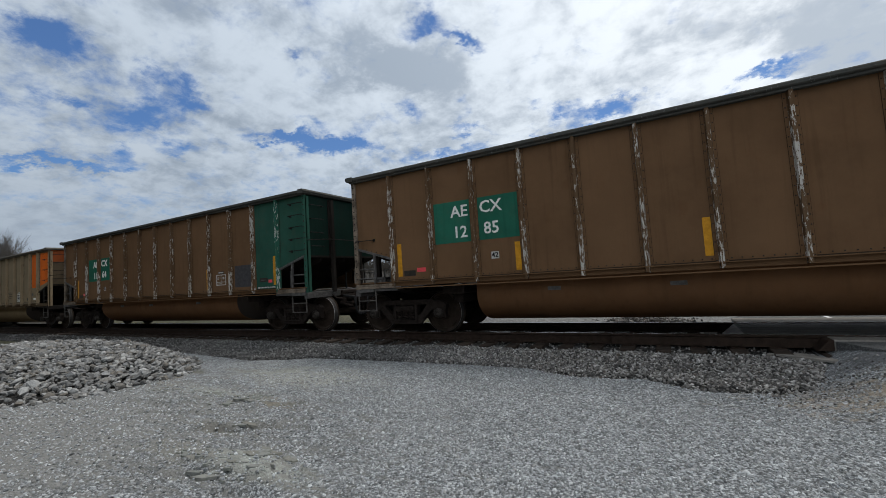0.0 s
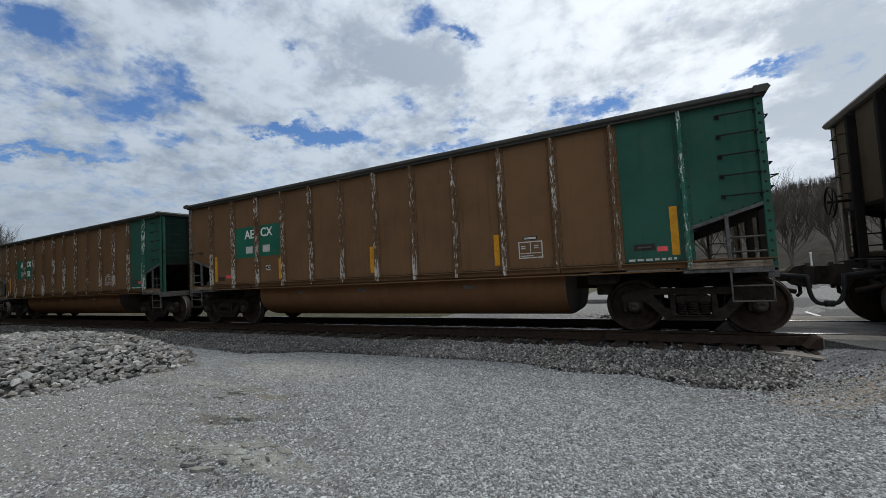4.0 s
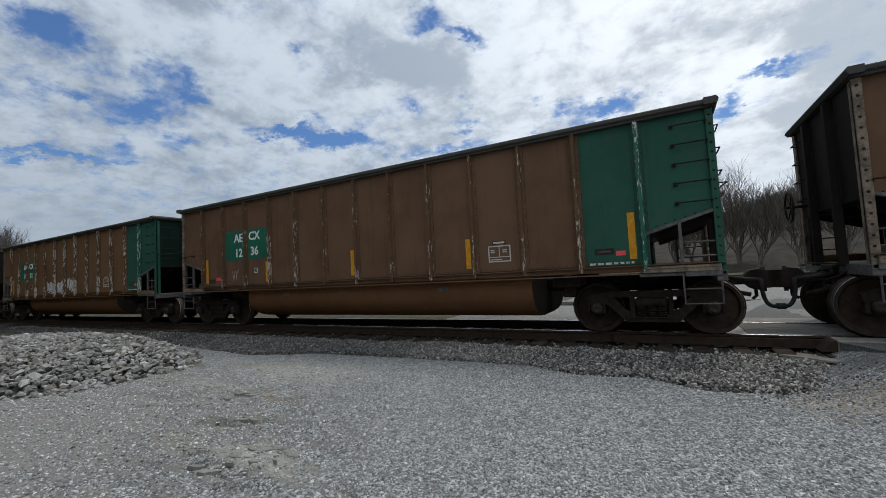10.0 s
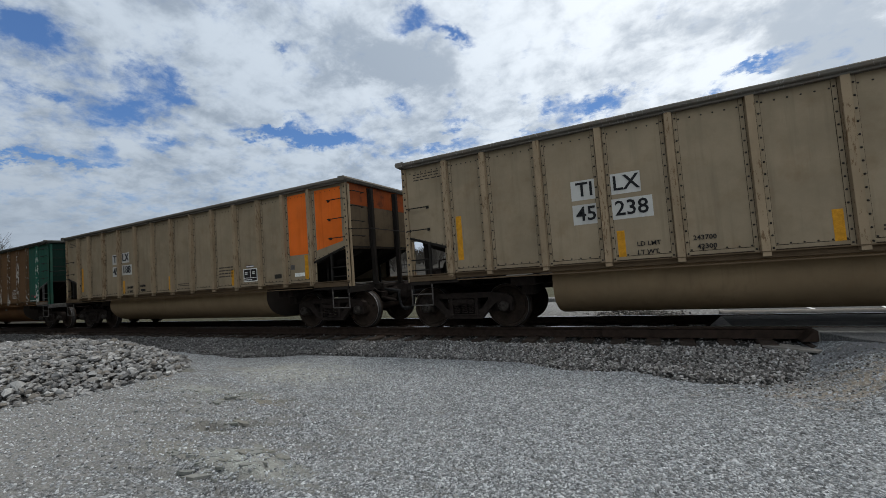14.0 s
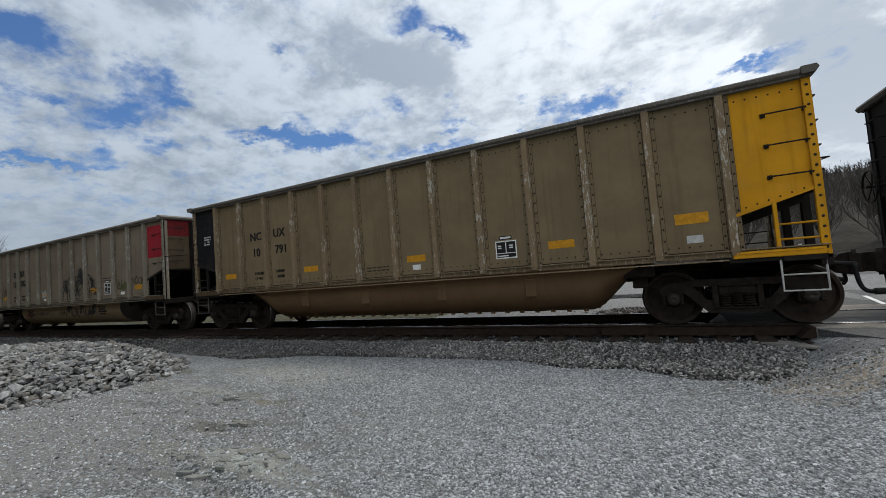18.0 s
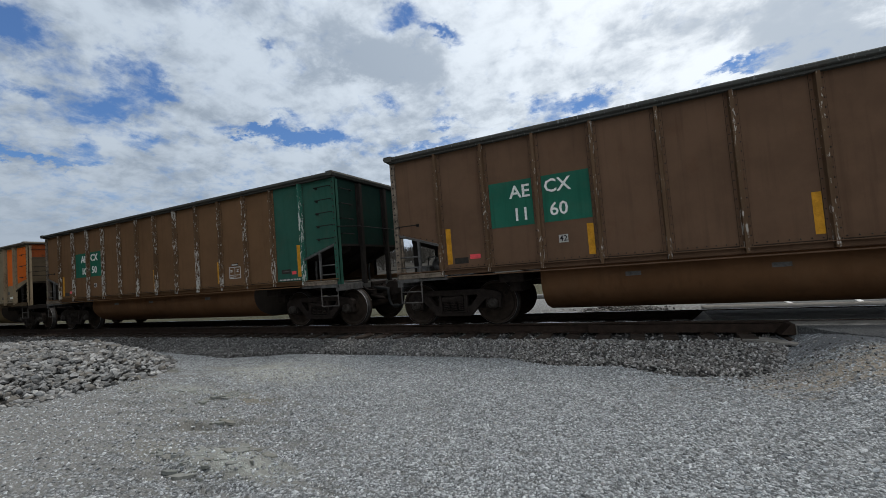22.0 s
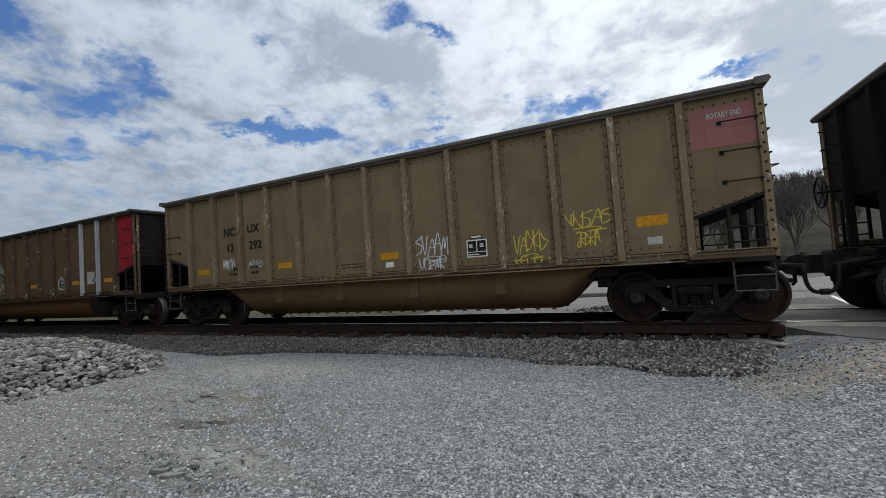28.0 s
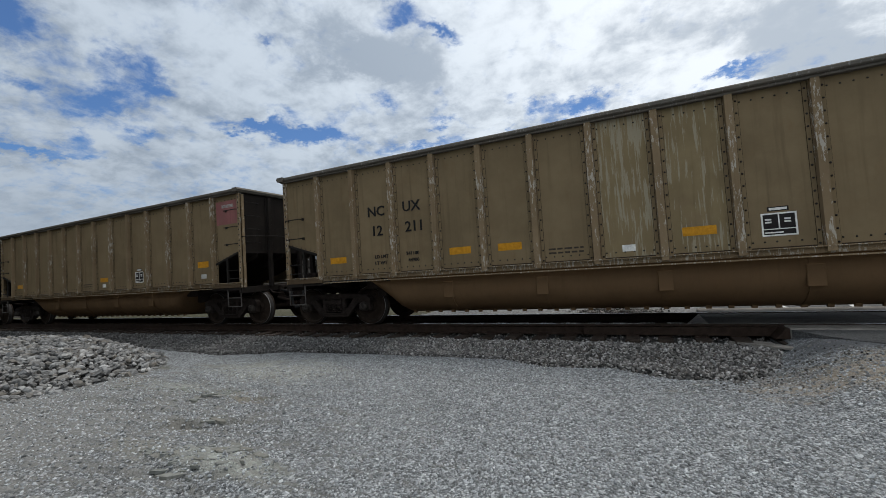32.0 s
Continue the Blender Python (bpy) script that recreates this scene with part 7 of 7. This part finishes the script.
def make_trees():
    kinds = [tree_meshes(1, 9.0, 0.62), tree_meshes(2, 11.0, 0.5), tree_meshes(3, 10.0, 0.55)]
    firsts = []
    for trunk, crown in kinds:
        tree = thing("bare_tree", "leafless grey-brown tree with a fine twiggy crown", "tree", "bare trees")
        part("trunk", trunk, BARK, tree), part("crown", crown, TWIG, tree)
        firsts.append(tree)
    spots = []  # azimuth from +y, distance, kind, scale
    for az, dist, kind, scale in ((-4.0, 34, 0, 0.95), (0.5, 36, 1, 0.78), (5.5, 38, 0, 0.95), (9.0, 36, 2, 0.80), (12.5, 40, 1, 0.72), (16.0, 42, 0, 0.85), (20.0, 44, 2, 0.85), (-9.5, 62, 1, 0.8), (-25, 62, 2, 0.8), (-29, 70, 0, 0.9),
                                  (-34, 66, 1, 0.8), (-40, 68, 2, 0.9), (-46, 64, 0, 0.85), (-51, 62, 1, 0.80), (-55, 60, 2, 0.8), (-59, 60, 0, 0.86), (-62, 66, 1, 0.85), (-64.5, 58, 2, 0.72), (-67, 56, 0, 0.80), (-69.5, 58, 1, 0.72),
                                  (-71.5, 54, 2, 0.75), (-73, 57, 0, 0.78), (-75.5, 46, 1, 0.80), (-77, 52, 2, 0.85), (-79, 50, 0, 0.9), (25, 46, 1, 0.9), (31, 44, 0, 0.9), (38, 48, 2, 0.9),
                                  (-74.3, 66, 2, 0.84), (-72.2, 68, 1, 0.80), (-70.4, 64, 0, 0.96), (-68.2, 70, 2, 0.90), (-65.8, 66, 1, 0.75), (-63.2, 72, 0, 0.92), (2.8, 40, 2, 0.95), (7.2, 44, 1, 0.92)):
        scale *= 1.2 if az < -76 else 0.82 if az < -72 else 0.95 if az < -50 else (1.06 if -6 < az < 22 else 1.0)
        spots.append((math.sin(radians(az)) * dist, -8.9 + math.cos(radians(az)) * dist, kind, scale, az))
    rng = random.Random(8)
    used = set()
    for x, y, kind, scale, az in spots:
        m = pose(x, y, lot_height(x, y) - 0.1, 0, 0, rng.uniform(0, 360))
        if kind not in used:
            firsts[kind].matrix_basis = m @ Matrix.Scale(scale, 4)
            used.add(kind)
        else:
            first = firsts[kind]
            keep = first.scale.copy()
            first.scale = (scale, scale, scale)
            copy_thing(first, m)
            first.scale = keep


def ridge(az):
    """Height angle of the wooded skyline, in degrees."""
    return 4.6 + 2.3 * smoothstep(2, 16, az) - 2.7 * (1 - smoothstep(-40, -14, az)) + 0.25 * noise.noise(Vector((az * 0.25, 0, 0)))


def hill_height(az, dist):
    """The wooded slope: it rises soon behind the lot, then slowly to the skyline."""
    k = np.interp(dist, (36, 44, 54, 66, 95, 150, 230, 330, 420), (-0.40, 0.10, 0.42, 0.62, 0.78, 0.88, 0.95, 1.0, 0.74))
    return 1.2 * min(1, dist / 330) + dist * math.tan(radians(ridge(az) * k))


def make_hill():
    v, f = [], []
    steps = list(np.arange(-100, 100.1, 0.8))
    rings = (36, 40, 44, 49, 54, 60, 66, 78, 95, 120, 150, 190, 230, 280, 330, 420)
    for az in steps:
        for dist in rings:
            z = hill_height(az, dist) + (0.5 + dist * 0.004) * noise.noise(Vector((az * 0.5, dist * 0.06, 4.0)))
            v.append((math.sin(radians(az)) * dist, -8.9 + math.cos(radians(az)) * dist, z))
    n = len(rings)
    for i in range(len(steps) - 1):
        f += [(i * n + j, (i + 1) * n + j, (i + 1) * n + j + 1, i * n + j + 1) for j in range(n - 1)]
    me = bpy.data.meshes.new("hill")
    me.from_pydata(v, [], f)
    me.materials.append(WOODS)
    me.polygons.foreach_set("use_smooth", [True] * len(f))
    me.update()
    thing("hill", "low brown-grey hill under leafless woods", "hill", kind="structure", mesh=me)
    rng = random.Random(21)
    s = Shape()
    for i in range(9000):
        az = rng.uniform(-88, 60)
        dist = 70 + 257 * rng.random() ** 1.2
        z = hill_height(az, dist)
        x, y = math.sin(radians(az)) * dist, -8.9 + math.cos(radians(az)) * dist
        brush = rng.random() < (0.85 if dist < 150 else 0.5)
        h = rng.uniform(1.2, 2.8) if brush else rng.uniform(3.0, 5.0)
        w = 0.03 + dist * 0.0004
        v, f = [], []
        stems = [((0, 0, -0.5), (rng.uniform(-0.3, 0.3), rng.uniform(-0.3, 0.3), h), w)]
        for b in range(9):
            z0 = h * rng.uniform(0.05 if brush else 0.2, 0.8)
            a = rng.uniform(0, 6.28)
            ln = rng.uniform(0.5, 1.9)
            stems.append(((0, 0, z0), (math.cos(a) * ln * 0.7, math.sin(a) * ln * 0.7, z0 + ln * rng.uniform(0.7, 1.5)), w * 0.5))
        for p0, p1, r in stems:
            o = len(v)
            v += [(x + p0[0] + r * math.cos(a), y + p0[1] + r * math.sin(a), z + p0[2]) for a in (0, 2.1, 4.2)] + [(x + p1[0], y + p1[1], z + p1[2])]
            f += [(o, o + 1, o + 3), (o + 1, o + 2, o + 3), (o + 2, o, o + 3)]
        s.add(v, f)
    me = bpy.data.meshes.new("far_woods")
    me.from_pydata(s.v, [], s.f)
    me.materials.append(FAR_TWIG)
    me.update()
    thing("far_woods", "leafless grey-brown woods on the hillside", "woods", kind="stuff", mesh=me)


def make_shade_bank():
    """A bank that closes the place behind the lens, unseen, added to block sky light on the left cars."""
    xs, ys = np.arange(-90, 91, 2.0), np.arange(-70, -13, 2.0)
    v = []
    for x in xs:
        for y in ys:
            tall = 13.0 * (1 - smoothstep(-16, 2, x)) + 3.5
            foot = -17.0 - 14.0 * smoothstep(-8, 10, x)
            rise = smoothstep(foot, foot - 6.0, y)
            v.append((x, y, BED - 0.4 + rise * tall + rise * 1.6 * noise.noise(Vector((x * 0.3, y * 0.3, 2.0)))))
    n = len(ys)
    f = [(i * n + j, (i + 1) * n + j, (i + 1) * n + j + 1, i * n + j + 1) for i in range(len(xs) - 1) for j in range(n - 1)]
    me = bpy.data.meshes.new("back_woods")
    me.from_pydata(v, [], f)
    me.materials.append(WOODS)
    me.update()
    thing("backdrop", "unseen dark bank added to shade cars on the left", "bank", kind="structure", mesh=me)


def make_signal():
    """A crossing signal: pole, crossbuck and two flashing lamps on round black boards."""
    az, dist = radians(-19.75), 13.4
    x, y = math.sin(az) * dist, -8.93 + math.cos(az) * dist
    sig = thing("crossing_signal", "galvanised level-crossing signal with white crossbuck and red lamps", "crossing signal", at=pose(x, y, -0.2, 0, 0, -30))
    part("pole", Shape().rod([(0, 0, 0), (0, 0, 4.95)], 0.062, 12).rod([(0, 0, 4.95), (0, 0, 5.12)], 0.085, 12).mesh("pole"), GALVANISED, sig)
    part("base", Shape().box(-0.22, 0.22, -0.22, 0.22, -0.02, 0.32, 0.03).mesh("base"), GALVANISED, sig)
    for turn, left, right in ((45, "RAIL", "ROAD"), (-45, "CROS", "SING")):
        m = pose(0, -0.09 - (0.012 if turn > 0 else 0), 4.17, 0, turn, 0)
        blade = part("crossbuck_blade", Shape().box(-0.61, 0.61, -0.004, 0.004, -0.115, 0.115, 0.002).mesh("blade"), LINE, sig, m, "white reflective crossbuck blade")
        for text, dx in ((left, -0.34), (right, 0.34)):
            part("lettering", word(text), INK, blade, pose(dx, -0.008, 0) @ Matrix.Diagonal((0.15, 1, 0.15, 1)))
    part("crossarm", Shape().rod([(-0.46, 0.0, 2.80), (0.70, 0.0, 2.80)], 0.03, 8).mesh("crossarm"), SIGNAL_BLACK, sig)
    disc = Shape().lathe([(-0.012, 0.0005), (-0.012, 0.25), (0.012, 0.25), (0.012, 0.0005)], 28).mesh("board", [SIGNAL_BLACK])
    hood = Shape().lathe([(-0.26, 0.115), (-0.26, 0.125), (0.0, 0.125), (0.0, 0.115)], 20).mesh("hood", [SIGNAL_BLACK])
    lens = Shape().lathe([(-0.055, 0.0005), (-0.045, 0.06), (-0.02, 0.105), (-0.01, 0.105), (-0.01, 0.0005)], 20).mesh("lens", [LENS_RED])
    for dx, dy, turn, mat in ((-0.42, -0.15, 0, LENS_GLARE), (-0.12, 0.15, 180, LENS_RED), (0.34, -0.15, 0, LENS_GLARE), (0.66, 0.15, 180, LENS_RED)):
        board = part("lamp_board", disc, SIGNAL_BLACK, sig, pose(dx, dy, 2.80, 0, 0, turn), "round black lamp board")
        part("hood", hood, SIGNAL_BLACK, board, pose(0, -0.012, 0))
        part("lens", lens, mat, board, pose(0, -0.012, 0), "pale red signal lens")
        part("lamp_back", Shape().lathe([(0.012, 0.0005), (0.012, 0.14), (0.10, 0.11), (0.13, 0.0005)], 16).mesh("lamp_back"), SIGNAL_BLACK, board)


def make_posts():
    """Small marker posts and a low gravel bank beside the far lot."""
    for az, dist, h in ((-10.2, 26.0, 1.5), (-9.2, 30.0, 1.9), (14.0, 30.0, 1.2)):
        x, y = math.sin(radians(az)) * dist, -8.93 + math.cos(radians(az)) * dist
        post = thing("marker_post", "thin pale marker post at the edge of the lot", "post", "marker posts", at=pose(x, y, lot_height(x, y) - 0.03))
        part("shaft", Shape().box(-0.04, 0.04, -0.04, 0.04, 0, h, 0.008).mesh("shaft"), GALVANISED, post)
        part("cap", Shape().box(-0.06, 0.06, -0.06, 0.06, h, h + 0.06, 0.01).mesh("cap"), LINE, post)


def bank_place(rng):
    """A low bank of dark rubble beside the far lot."""
    x, y = rng.gauss(-0.6, 0.45), rng.gauss(2.5, 0.16)
    return x, y, lot_height(x, y) + 0.10 * math.exp(-((x + 0.6) / 0.6) ** 2 - ((y - 2.5) / 0.2) ** 2) * rng.random()


make_ground()
make_ballast()
make_rails()
make_crossing()
make_road()
make_hill()
make_trees()
make_shade_bank()
make_signal()
make_posts()
scatter("ballast_stones", "loose grey ballast stones along the track", "ballast", 18000, ballast_place, (0.010, 0.023), BALLAST_STONE, 31)
scatter("dark_ballast_stones", "dark grey ballast stones along the track", "ballast", 24000, dark_ballast_place, (0.010, 0.024), DARK_BALLAST, 35)
scatter("stray_stones", "stray grey ballast stones beside the crossing", "ballast", 900, stray_place, (0.006, 0.015), BALLAST_STONE, 33)
scatter("far_rubble", "low bank of dark rubble beside the far lot", "rubble", 900, bank_place, (0.014, 0.035), BALLAST_STONE, 34)
scatter("gravel_stones", "loose pale limestone gravel on the lot", "gravel", 52000, gravel_place, (0.0065, 0.0155), GRAVEL_STONE, 32)
make_mud_crust()
make_heap()

# ---- the train runs ----
# the rear end of the first car along the track, second by second
TRAIN = [
    -6.44, 11.47, 29.81, 48.37, 66.97, 85.40, 103.80, 122.37, 141.30,
    159.69, 178.00, 196.26, 214.54, 232.73, 250.77, 268.77, 286.76, 304.85,
    323.17, 341.01, 358.75, 376.51, 394.53, 412.11, 429.52, 446.87, 464.19,
    481.45, 498.59, 515.65, 532.72, 549.75, 567.13,
]


def rear_at(t):
    """Where the train is at t, between the seconds of its timetable."""
    i = min(len(TRAIN) - 2, max(0, int(t)))
    p0, p1, p2, p3 = TRAIN[max(0, i - 1)], TRAIN[i], TRAIN[i + 1], TRAIN[min(len(TRAIN) - 1, i + 2)]
    if i == 0:
        p0 = 2 * p1 - p2
    if i == len(TRAIN) - 2:
        p3 = 2 * p2 - p1
    u = t - i
    return 0.5 * (2 * p1 + (p2 - p0) * u + (2 * p0 - 5 * p1 + 4 * p2 - p3) * u * u + (-p0 + 3 * p1 - 3 * p2 + p3) * u ** 3)


def motions():
    for k, car, wheels in ROLLING:
        home = HALF - PITCH * k + SHIFT.get(k, 0.0)
        walk(car, [(t, pose(x + home, 0, 0)) for t, x in enumerate(TRAIN)])
        # the wheels turn while the car is within sight of the camera
        near = [i for i in range(32 * FPS + 1) if -48 < rear_at(i / FPS) + home < 22]
        if not near:
            continue
        start = rear_at(near[0] / FPS)
        for n, wheel in enumerate(wheels):
            x = -AXLE if n % 2 == 0 else AXLE
            rows = []
            if near[0] > 0:
                rows.append((0.0, pose(x, 0, WHEEL_R)))
            for i in near:
                turn = (rear_at(i / FPS) - start) / WHEEL_R
                rows.append((i / FPS, pose(x, 0, WHEEL_R) @ Matrix.Rotation(turn, 4, "Y")))
            if near[-1] < 32 * FPS:
                rows.append((32.0, rows[-1][1]))
            walk(wheel, rows)


SHIFT = {}
motions()
